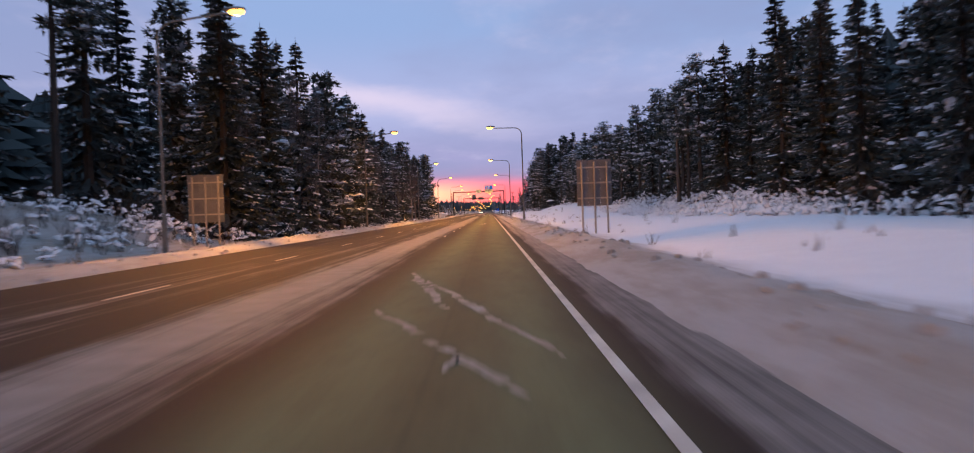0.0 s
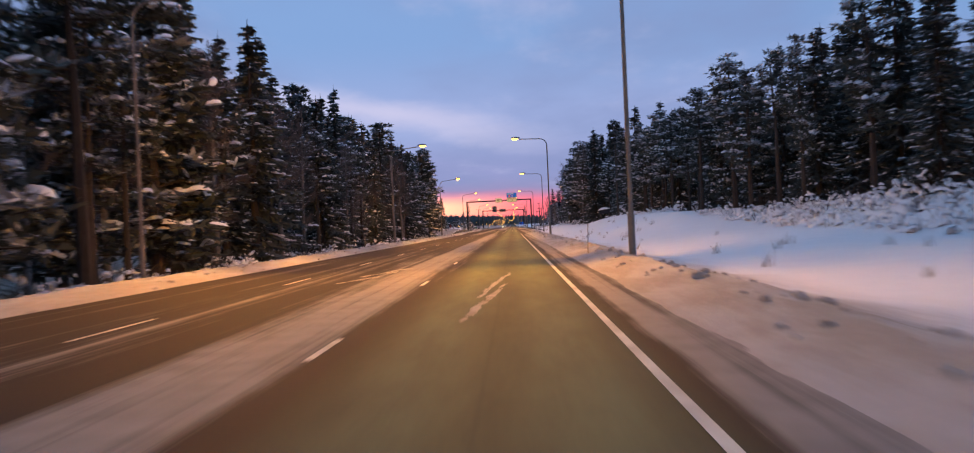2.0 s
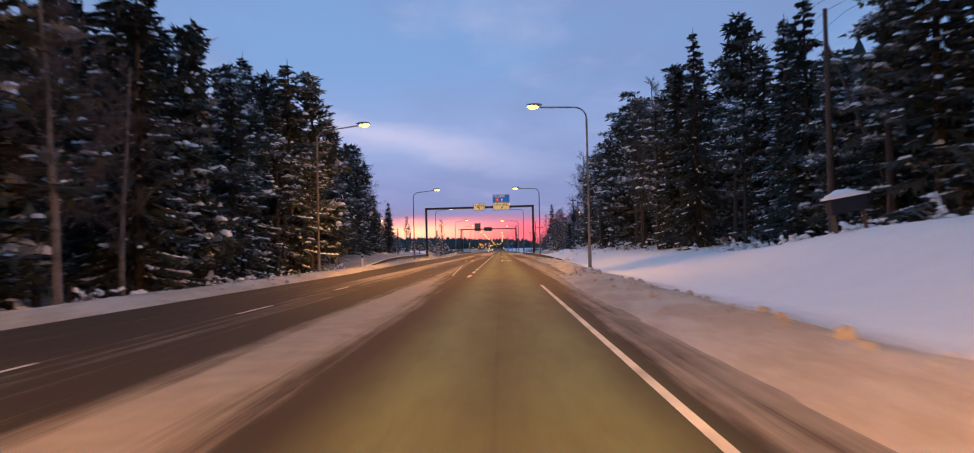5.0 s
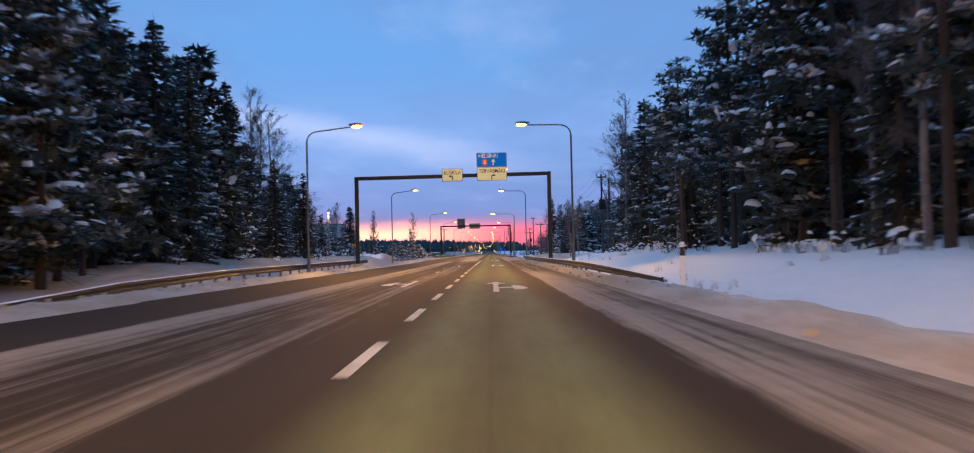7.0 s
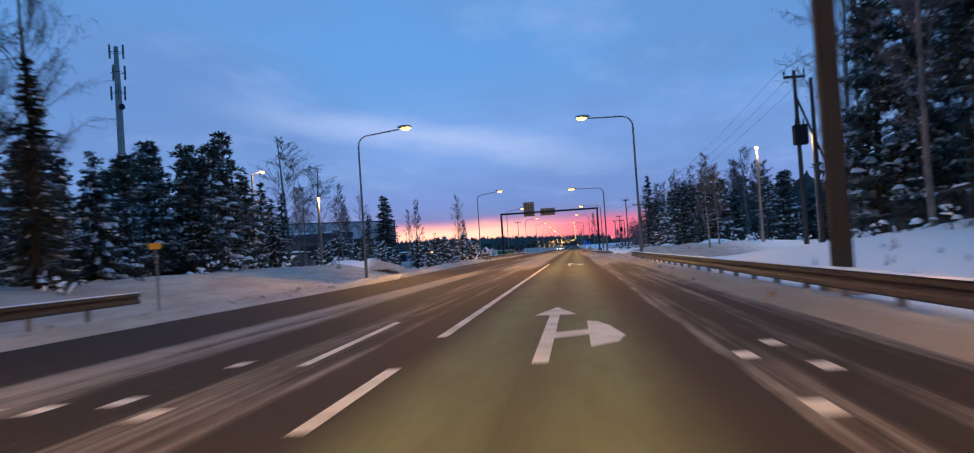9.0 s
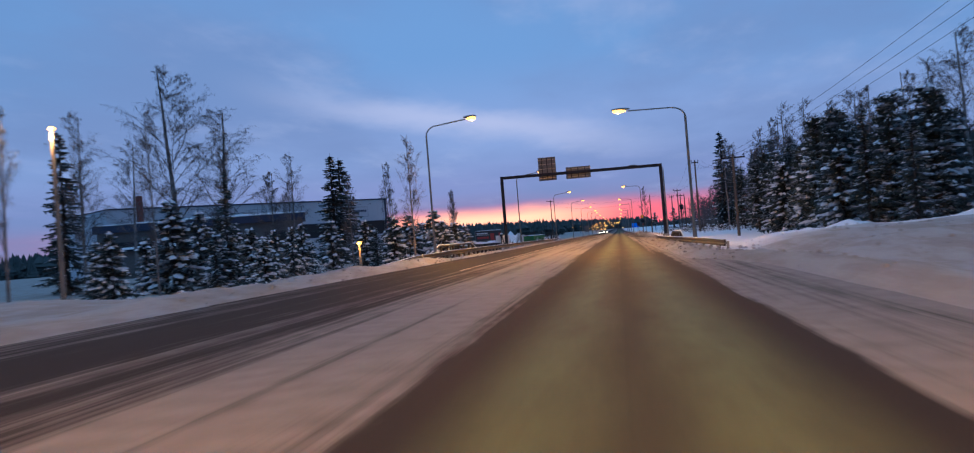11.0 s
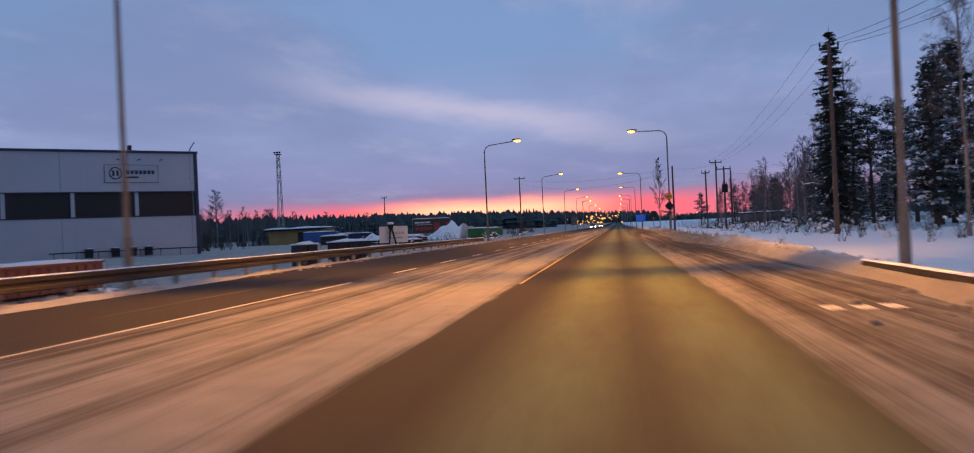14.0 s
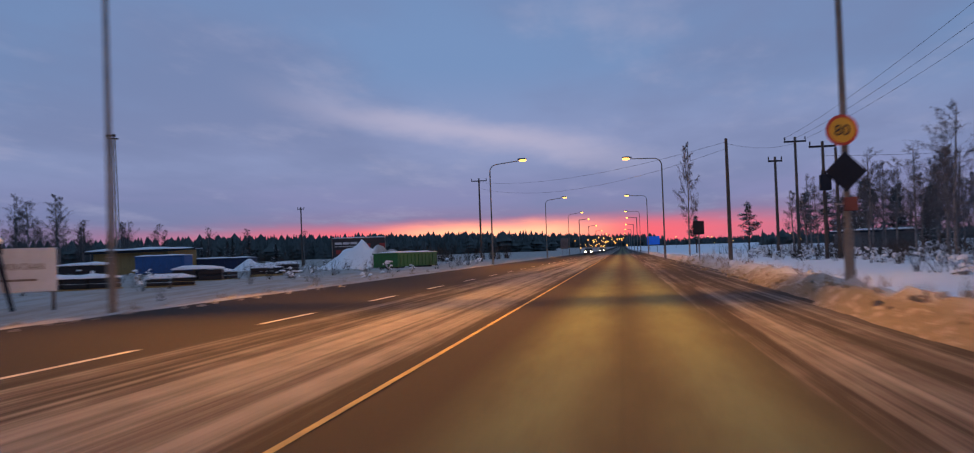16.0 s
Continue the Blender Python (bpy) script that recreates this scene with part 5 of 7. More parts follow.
def guard_rail(pts, side, label, snow=True):
    ob = thing("guard_rail", label, "guard rail", group="guard rails")
    beams = []
    for a, b2 in zip(pts, pts[1:]):
        L = math.dist(a, b2)
        n = max(1, round(L / 4.0))
        for k in range(n):
            p, q = Vector(a).lerp(Vector(b2), k / n), Vector(a).lerp(Vector(b2), (k + 1) / n)
            beams.append((p, q))
    for p, q in beams:
        beam = part("beam", rail_profile(bmesh.new(), [p, q], side), M_RUST, ob)
        mid = (p + q) / 2
        for c in (p, mid):
            part("post", boxed(c.x - side * 0.10 - 0.045, c.x - side * 0.10 + 0.045, c.y - 0.05, c.y + 0.05, -0.6, c.z - 0.06, 0.008), M_GALV, ob)
        if snow:
            bm = bmesh.new()
            rows = []
            for i in range(7):
                c = p.lerp(q, i / 6)
                h = 0.012 + 0.022 * abs(noise.noise(Vector((c.x, c.y * 1.3, 2.2))))
                rows.append([bm.verts.new((c.x + dx, c.y, c.z + dz)) for dx, dz in ((-0.05, -0.004), (-0.03, h), (0.02, h), (0.04, -0.004))])
            for a, b2 in zip(rows, rows[1:]):
                for k in range(3):
                    bm.faces.new((a[k], a[k + 1], b2[k + 1], b2[k]))
            part("snow_cap", bm, M_CAP, beam, "thin ridge of snow")
    return ob


guard_rail([(-8.6, 187, -0.05), (-9.2, 198, 0.08), (-9.2, 204, 0.30), (-9.2, 214, 0.44), (-9.2, 251, 0.52)], 1, "weathered steel guard rail with snow on top")
guard_rail([(4.9, 208.5, 0.0), (3.9, 212.5, 0.28), (3.42, 217, 0.41), (3.4, 284, 0.41)], -1, "weathered steel guard rail with a sloped end")
guard_rail([(-9.6, 319, 0.14), (-9.25, 325, 0.42), (-9.2, 334, 0.48), (-9.2, 392, 0.42), (-9.2, 424, 0.34)], 1, "brown steel guard rail above the underpass")
guard_rail([(3.55, 317.5, 0.24), (3.3, 321, 0.28), (2.88, 330, 0.30), (2.52, 338, 0.30), (2.37, 346, 0.30), (2.72, 355, 0.24), (3.12, 367, 0.19), (3.2, 373.7, 0.18)], -1, "weathered steel guard rail above the underpass")


def hand_rail(x, y0, y1, z, label, post_to):
    ob = thing("underpass_railing", label, "railing", group="underpass railings")
    line = [(x, y0, z - 0.55), (x, y0 + 3.6, z), (x, y1 - 3.0, z), (x, y1, z - 0.5)]
    for a, b2 in zip(line, line[1:]):
        part("top_rail", tubed([a, b2], 0.06, 8), M_RUST, ob)
        part("snow_cap", tubed([(a[0], a[1], a[2] + 0.055), (b2[0], b2[1], b2[2] + 0.055)], 0.045, 6), M_CAP, ob, "thin ridge of snow")
        part("lower_rail", tubed([(a[0], a[1], a[2] - 0.42), (b2[0], b2[1], b2[2] - 0.42)], 0.03, 6), M_RUST, ob)
    n = int((y1 - y0) / 1.9)
    for k in range(n + 1):
        y = y0 + (y1 - y0) * k / n
        top = z - 0.55 * (1 - smooth01(y, y0, y0 + 3.6)) - 0.5 * smooth01(y, y1 - 3.0, y1)
        part("post", boxed(x - 0.06, x + 0.06, y - 0.06, y + 0.06, post_to, top - 0.02, 0.01), M_RUST, ob)
    return ob


hand_rail(-10.4, 333.5, 352, 0.76, "snow-topped railing over the underpass beside the guard rail", -1.4)
hand_rail(3.25, 332.7, 347.5, 0.50, "pale railing over the underpass with snow on it", -1.2)


# ---- road signs ----
def sign_back(x0, x1, y, z0, z1, mat, posts, label, ribs=2):
    ob = thing("road_sign_back", label, "road sign", group="signs seen from behind")
    w = (x1 - x0) / 3
    for k in range(3):
        part("panel", boxed(x0 + k * w, x0 + (k + 1) * w - 0.008, y + 0.03, y + 0.055, z0, z1, 0.004), mat, ob)
    for k in range(ribs):
        z = z0 + (k + 0.5) * (z1 - z0) / ribs
        part("stiffener", boxed(x0 + 0.02, x1 - 0.02, y - 0.0, y + 0.03, z - 0.03, z + 0.03), M_GALV, ob)
    for k in range(posts):
        x = x0 + (x1 - x0) * (0.14 + 0.72 * k / (posts - 1))
        part("post", tubed([(x, y - 0.04, ground_height(x, y) - 0.4), (x, y - 0.04, z1 - 0.08)], 0.038, 8), M_GALV, ob)
    return ob


sign_back(3.62, 4.97, 37.16, 0.92, 2.70, M_SIGNBACK, 3, "grey aluminium sign back on three posts in snow", 3)
sign_back(-11.52, -10.12, 37.4, 0.77, 2.63, M_SIGNBACK, 3, "bare back of a road sign on thin posts", 3)


def round_sign(x, y, z):
    """The limit sign and the plates below it, clamped to the lamp's pole."""
    ob = thing("speed_sign", "yellow round speed sign with red rim and 80", "road sign")
    bm = bmesh.new()
    bmesh.ops.create_cone(bm, cap_ends=True, segments=32, radius1=0.245, radius2=0.245, depth=0.03, matrix=Matrix.Translation((x, y - 0.13, z)) @ pose(0, 0, 0, 90))
    part("rim", bm, M_SIGNRED, ob)
    bm = bmesh.new()
    bmesh.ops.create_cone(bm, cap_ends=True, segments=32, radius1=0.198, radius2=0.198, depth=0.01, matrix=Matrix.Translation((x, y - 0.148, z)) @ pose(0, 0, 0, 90))
    part("face", bm, M_SIGNYELLOW, ob)
    plate_text("80", 0.24, M_BLACK, ob, (x, y - 0.158, z - 0.01))
    part("square_plate", boxed(-0.23, 0.23, -0.015, 0.015, -0.23, 0.23, 0.01, Matrix.Translation((x + 0.03, y - 0.13, z - 0.66)) @ pose(0, 0, 0, 0, 45, 0)), M_DARKSTEEL, ob, "dark back of a diamond plate")
    part("small_plate", boxed(x - 0.02, x + 0.20, y - 0.145, y - 0.115, z - 1.28, z - 1.06, 0.008), M_BRICKRED, ob, "small dark red plate")
    for dz in (0.12, -0.12, -0.66, -1.16):
        part("clamp", boxed(x - 0.09, x + 0.09, y - 0.12, y + 0.09, z + dz - 0.015, z + dz + 0.015), M_GALV, ob)


round_sign(3.42, 428.0, 2.60)


def small_sign(name, label, x, y, z, w, h, mat, post=True, facing=True):
    ob = thing(name, label, "road sign")
    part("panel", boxed(x - w / 2, x + w / 2, y - 0.02, y + 0.01, z - h / 2, z + h / 2, 0.006), mat, ob)
    for dx in ((-w * 0.3, w * 0.3) if w > 1 else (0,)):
        part("post", tubed([(x + dx, y + 0.04, ground_height(x, y) - 0.4), (x + dx, y + 0.04, z + h / 2 - 0.03)], 0.035, 8), M_GALV, ob)
    return ob


small_sign("yellow_sign", "yellow direction sign on a thin post in snow", -10.8, 255.5, 1.65, 0.36, 0.17, M_SIGNYELLOW)
small_sign("blue_sign", "blue service sign far along the road", 4.6, 560, 1.87, 1.9, 1.3, M_SIGNBLUE)
small_sign("dark_sign_back", "dark back of a small road sign", 3.4, 457, 1.67, 0.5, 0.62, M_DARKSTEEL)
small_sign("back_of_far_sign", "grey back of a sign beside the road", -9.8, 575, 1.97, 1.3, 1.8, M_SIGNBACK)


def delineator(x, y, label="white marker post with a dark reflector band"):
    ob = thing("marker_post", label, "marker post", pose(x, y, ground_height(x, y) - 0.2), group="marker posts")
    part("stake", boxed(-0.05, 0.05, -0.02, 0.02, 0, 1.15, 0.012), M_WHITEPRINT, ob)
    part("reflector_band", boxed(-0.053, 0.053, -0.023, 0.023, 0.86, 1.04), M_BLACK, ob)
    return ob


delineator(3.9, 200.4)
delineator(-10.2, 199)


def snow_stake(x, y):
    ob = part("snow_stake", tubed([(x, y, 0), (x + 0.03, y, 0.85)], 0.012, 6), M_POLE)
    tagged(ob, "thin wooden stake marking the ploughed edge", "marker stake", group="snow stakes")


for x, y in ((1.97, 76.3),):
    snow_stake(x, y)


# ---- utility poles and wires ----
def utility_pole(x, y, h, label, arm=0.0, transformer=False, double=False, stay=0.0, turn=0.0):
    ob = thing("utility_pole", label, "utility pole", pose(x, y, ground_height(x, y), 0, 0, turn), group="utility poles")
    part("pole", tubed([(0, 0, -0.5), (0, 0, h)], [0.13, 0.085], 10), M_WOODPOLE, ob)
    if double:
        part("pole", tubed([(0.75, 0, -0.5), (0.75, 0, h - 0.4)], [0.13, 0.085], 10), M_WOODPOLE, ob)
    if arm:
        part("crossarm", boxed(-arm, arm, -0.05, 0.05, h - 0.36, h - 0.24, 0.01), M_DARKSTEEL, ob)
        for k in (-1, 0, 1):
            bm = tubed([(k * arm * 0.92, 0, h - 0.24), (k * arm * 0.92, 0, h - 0.12), (k * arm * 0.92, 0, h + 0.02)], [0.02, 0.05, 0.03], 8)
            part("insulator", bm, M_DARKSTEEL, ob)
    if transformer:
        body = part("transformer", boxed(-0.32, 0.32, -0.62, -0.12, h * 0.58, h * 0.58 + 0.95, 0.05), M_DARKSTEEL, ob, "dark steel transformer box")
        for k in (-0.18, 0.0, 0.18):
            part("bushing", tubed([(k, -0.37, h * 0.58 + 0.95), (k, -0.37, h * 0.58 + 1.2)], 0.035, 6), M_DARKSTEEL, body)
    if stay:
        part("stay", tubed([(0, 0, h * 0.86), (stay, 0, 0.0)], 0.06, 6), M_WOODPOLE, ob)
    return ob


POLES = [(11.2, 277.3, 8.5), (9.4, 362, 6.6), (10.0, 406.5, 9.0), (12.2, 481.8, 8.4), (6.2, 470, 7.3), (-16.6, 524.5, 9.9), (-45.6, 545, 8.6), (12.6, 166, 9.0), (13.2, 66, 6.6), (13.0, 226, 9.2)]
utility_pole(*POLES[0], "double wooden pole with transformer and slanted stay", 0.5, True, True, 2.6)
utility_pole(*POLES[1], "wooden power pole with a crossarm", 0.95)
utility_pole(*POLES[2], "slim wooden power pole with a short crossarm", 0.45)
utility_pole(*POLES[3], "tall wooden power pole with a crossarm", 0.75)
utility_pole(*POLES[4], "plain wooden pole carrying a wire across the road")
utility_pole(11.1, 483.8, 7.3, "wooden pole with a one-sided crossarm", 0.5)
utility_pole(12.1, 472.2, 7.1, "double wooden pole carrying a transformer", 0.8, True, True)
utility_pole(*POLES[5], "wooden power pole with a crossarm in the field", 0.95)
utility_pole(*POLES[6], "far wooden pole at the edge of the yard", 0.5)
utility_pole(*POLES[7], "wooden pole with a slanted stay before the forest", 0.0, False, False, 3.0)
utility_pole(*POLES[8], "wooden power pole standing among the trees", 0.7)
utility_pole(*POLES[9], "wooden power pole in the edge of the forest", 0.7)


def wire(a, b2, sag, group):
    pts = [Vector(a).lerp(Vector(b2), k / 14) - Vector((0, 0, sag * 4 * (k / 14) * (1 - k / 14))) for k in range(15)]
    ob = part("power_wire", tubed(pts, 0.008, 4), M_DARKSTEEL)
    tagged(ob, "thin dark overhead wire between poles", "overhead wire", group=group)


chain = [8, 7, 9, 0, 1, 2, 3]
for i, j in zip(chain, chain[1:]):
    for k in (-0.8, 0.0, 0.8):
        a, b2 = POLES[i], POLES[j]
        wire((a[0] + k, a[1], a[2] + ground_height(a[0], a[1]) - 0.1), (b2[0] + k, b2[1], b2[2] + ground_height(b2[0], b2[1]) - 0.1), 0.9, "overhead wires")
wire((6.2, 470, 6.9), (-16.6, 524.5, 9.2), 0.9, "wires over the road")
wire((6.2, 470, 6.5), (-16.6, 524.5, 8.5), 1.4, "wires over the road")
wire((6.2, 470, 6.8), (12.2, 481.8, 7.8), 0.3, "wires over the road")
wire((12.1, 472.2, 6.0), (40, 470, 7.0), 0.6, "wires over the road")


# ---- lamps of the side roads ----
def side_lamp(x, y, h, arm, label):
    ob = thing("side_road_lamp", label, "street lamp", pose(x, y, ground_height(x, y)), group="side road lamps")
    part("pole", tubed([(0, 0, -0.4), (0, 0, h)], [0.12, 0.09], 8), M_POLE, ob)
    if arm:
        part("arm", tubed([(0, 0, h - 0.1), (arm, 0, h + 0.2)], 0.04, 6), M_POLE, ob)
    bm = bmesh.new()
    bmesh.ops.create_uvsphere(bm, u_segments=10, v_segments=8, radius=0.12, matrix=Matrix.Translation((arm, 0, h + 0.08)) @ Matrix.Diagonal((1.3, 1, 0.8, 1)))
    part("lens", bm, M_SODIUM, ob, "glowing amber lens")


for x, y, h, arm in ((-23.8, 321, 7.7, 0.0), (-25.4, 306.8, 8.4, 0.9), (14.3, 304, 7.0, 0.0), (16.4, 295.7, 7.4, -0.7), (30.1, 406.6, 5.0, 0.0), (27, 400, 3.2, 0.0)):
    side_lamp(x, y, h, arm, "wooden side-road lamp with a lit amber head")
    ld = bpy.data.lights.new("side_light", "POINT")
    ld.energy, ld.color, ld.shadow_soft_size = 350.0, (1.0, 0.52, 0.18), 0.2
    lo = new("side_light", ld)
    lo.location = (x + arm, y - 0.3, ground_height(x, y) + h - 0.25)
side_lamp(-16.2, 341.1, 2.3, 0.0, "low path lamp with a lit amber head")
ld = bpy.data.lights.new("path_light", "POINT")
ld.energy, ld.color, ld.shadow_soft_size = 60.0, (1.0, 0.42, 0.08), 0.1
new("path_light", ld).location = (-16.2, 340.8, ground_height(-16.2, 341.1) + 2.15)


# ---- the industrial building and its yard ----
M_PANEL = material("pale_wall_panels", (0.47, 0.51, 0.57), 0.5, 0.1, grain=0.35, scale=0.5, dark=(0.37, 0.40, 0.46))
M_TRIM = material("dark_blue_trim", (0.03, 0.045, 0.09), 0.5, 0.2, grain=0.3)
M_GLASS = material("dark_window_glass", (0.008, 0.009, 0.012), 0.45, 0.0)
M_CONCRETE = material("grey_concrete", (0.13, 0.125, 0.125), 0.85, grain=0.6, scale=0.8)
M_GREEN = material("green_container_steel", (0.03, 0.17, 0.05), 0.5, 0.2, grain=0.5, scale=1.0)
M_BLUEBOX = material("blue_painted_steel", (0.03, 0.12, 0.32), 0.5, 0.2, grain=0.4, scale=1.0)
M_YELLOWWALL = material("ochre_boards", (0.36, 0.25, 0.10), 0.8, grain=0.5, scale=2.0)
M_DARKBOX = material("dark_stacked_goods", (0.014, 0.014, 0.018), 0.7, grain=0.5, scale=2.0)
M_BANNER = material("white_banner", (0.62, 0.64, 0.66), 0.6, grain=0.25, scale=1.5)
M_POSTER = material("dark_billboard_print", (0.028, 0.026, 0.034), 0.5, grain=0.3)
M_POSTERRED = material("red_billboard_print", (0.35, 0.03, 0.03), 0.5, grain=0.3)


def lumpy_snow(name, x0, x1, y0, y1, z, h, parent, seed=0, label="uneven layer of snow"):
    """A soft layer of snow on a flat top."""
    nx, ny = max(3, int((x1 - x0) / 0.5)), max(3, int((y1 - y0) / 0.5))
    nx, ny = min(nx, 24), min(ny, 24)
    verts, faces = [], []
    for j in range(ny + 1):
        for i in range(nx + 1):
            u, w = i / nx, j / ny
            e = min(1.0, 6 * min(u, 1 - u, w, 1 - w) + 0.12)
            verts.append((x0 + (x1 - x0) * u, y0 + (y1 - y0) * w, z + h * (e ** 0.5) * (0.75 + 0.5 * noise.noise(Vector((u * 4 + seed, w * 4, seed))))))
    k = nx + 1
    faces = [(j * k + i, j * k + i + 1, (j + 1) * k + i + 1, (j + 1) * k + i) for j in range(ny) for i in range(nx)]
    n = len(verts)
    rim = [i for i in range(k)] + [j * k + nx for j in range(1, ny + 1)] + [ny * k + i for i in range(nx - 1, -1, -1)] + [j * k for j in range(ny - 1, 0, -1)]
    verts += [(verts[i][0], verts[i][1], z) for i in rim]
    m = len(rim)
    faces += [(rim[i], n + i, n + (i + 1) % m, rim[(i + 1) % m]) for i in range(m)]
    return part_of(name, mesh_of(name, verts, faces, M_CAP, smooth=True), parent, label)


def industrial_hall():
    """Local x runs along the long wall from its far corner, local -y faces the road."""
    at = pose(-40.5, 448.3, -0.15, 0, 0, 180 + math.degrees(math.atan2(30.2, 27.3)))
    ob = thing("industrial_hall", "pale panelled industrial hall with a dark window band", "building", at)
    L, H, D = 48.0, 9.65, 22.0
    # walls below, above and behind the window band
    def slab(name, x0, x1, y0, y1, z0, z1, mat, label="", parent=None):
        return part(name, boxed(x0, x1, y0, y1, z0, z1), mat, parent or ob, label)
    slab("side_wall", -0.0, 0.3, -D, -0.35, -1.5, H, M_PANEL)
    slab("back_wall", 0, L, -D - 0.3, -D, -1.5, H, M_PANEL)
    slab("end_wall", L, L + 0.3, -D, 0, -1.5, H, M_PANEL)
    lower, upper = slab("lower_wall", 0, L, -0.3, 0, -1.5, 3.75, M_PANEL), slab("upper_wall", 0, L, -0.3, 0, 6.0, H, M_PANEL)
    slab("inner_wall", 0.3, L, -0.75, -0.65, 3.6, 6.1, M_GLASS)
    for z0, z1, wall in ((0, 3.75, lower), (6.0, H, upper)):
        for k in range(40):
            x = 0.6 + k * 1.2
            slab("panel_joint", x - 0.012, x + 0.012, 0.001, 0.012, z0, z1 - 0.05, M_TRIM if k % 5 == 0 else M_PANEL, parent=wall)
    for k in range(8):
        x = 0.30 + k * 5.75
        w = thing("window", "dark ribbon window", "")
        w.parent = ob
        slab("pane", x + 0.05, x + 5.37, -0.20, -0.18, 3.83, 5.92, M_GLASS, parent=w)
        slab("frame", x + 5.37, x + 5.70, -0.24, -0.06, 3.79, 5.96, M_PANEL, parent=w)
    slab("sill", 0, L, -0.1, 0.06, 3.68, 3.79, M_TRIM)
    slab("head_trim", 0, L, -0.1, 0.06, 5.96, 6.06, M_TRIM)
    slab("corner_trim", -0.14, 0.2, -0.3, 0.10, -1.5, H + 0.1, M_TRIM)
    slab("roof_edge", -0.2, L + 0.2, -D - 0.4, 0.14, H, H + 0.22, M_TRIM)
    lumpy_snow("roof_snow", 0, L, -D, 0, H + 0.22, 0.10, ob)
    board = slab("sign_board", 3.8, 8.7, 0.014, 0.07, 6.9, 8.5, material("pale_sign_board", (0.46, 0.49, 0.55), 0.5, grain=0.2), "pale sign board with a dark emblem")
    for x0, x1, z0, z1 in ((3.76, 3.8, 6.86, 8.54), (8.7, 8.74, 6.86, 8.54), (3.8, 8.7, 6.86, 6.9), (3.8, 8.7, 8.5, 8.54)):
        slab("edging", x0, x1, 0.014, 0.08, z0, z1, M_TRIM, parent=board)
    bm = bmesh.new()
    bmesh.ops.create_cone(bm, cap_ends=True, segments=24, radius1=0.58, radius2=0.58, depth=0.02, matrix=Matrix.Translation((7.75, 0.085, 7.75)) @ pose(0, 0, 0, 90))
    part("emblem", bm, M_BLACK, board)
    bm = bmesh.new()
    bmesh.ops.create_cone(bm, cap_ends=True, segments=24, radius1=0.47, radius2=0.47, depth=0.02, matrix=Matrix.Translation((7.75, 0.09, 7.75)) @ pose(0, 0, 0, 90))
    part("emblem_field", bm, M_PANEL, board)
    for x in (7.56, 7.94):
        slab("emblem_bar", x - 0.10, x + 0.10, 0.102, 0.11, 7.48, 8.02, M_BLACK, parent=board)
    for k in range(7):
        slab("lettering_bar", 4.1 + k * 0.39, 4.40 + k * 0.39, 0.072, 0.082, 7.66, 8.02, M_TRIM, parent=board)
    slab("lettering_bar", 5.6, 6.8, 0.072, 0.082, 7.28, 7.45, M_TRIM, parent=board)
    for x in (3.65, 5.75, 7.7):
        part("floodlight", tubed([(x, 0.05, 8.9), (x, 0.7, 9.05), (x, 0.85, 8.95)], [0.02, 0.02, 0.09], 6), M_TRIM, ob)
    rail = part("base_rail", tubed([(0.2, 0.75, 0.62), (14.0, 0.75, 0.62)], 0.05, 6), M_DARKSTEEL, ob, "low dark pipe rail along the foot of the wall")
    for k in range(8):
        part("rail_post", tubed([(0.3 + 1.9 * k, 0.75, -0.6), (0.3 + 1.9 * k, 0.75, 0.62)], 0.035, 6), M_DARKSTEEL, rail)
    part("roof_antenna", tubed([(0.3, -0.5, H), (0.3, -0.5, H + 0.5), (-0.2, -0.5, H + 1.2)], 0.05, 6), M_DARKSTEEL, ob)
    part("vent_pipe", tubed([(6.1, -0.6, H), (6.1, -0.6, H + 0.75)], 0.2, 8), M_DARKSTEEL, ob)
    for x in (5.1, 6.6, 8.15, 10.5):
        wb = thing("waste_bin", "dark waste bin with snow on its lid beside the hall", "waste bin", at @ Matrix.Translation((x, 0.45, 0.05)), group="bins beside the hall")
        part("body", boxed(-0.30, 0.30, -0.28, 0.28, 0.06, 0.78, 0.04), M_DARKBOX, wb)
        part("lid", boxed(-0.33, 0.33, -0.31, 0.33, 0.78, 0.84, 0.015), M_DARKBOX, wb)
        for sx in (-0.22, 0.22):
            part("wheel", tubed([(sx - 0.03, -0.24, 0.06), (sx + 0.03, -0.24, 0.06)], 0.07, 10), M_BLACK, wb)
        lumpy_snow("snow_cap", -0.31, 0.31, -0.29, 0.31, 0.84, 0.10, wb, x)


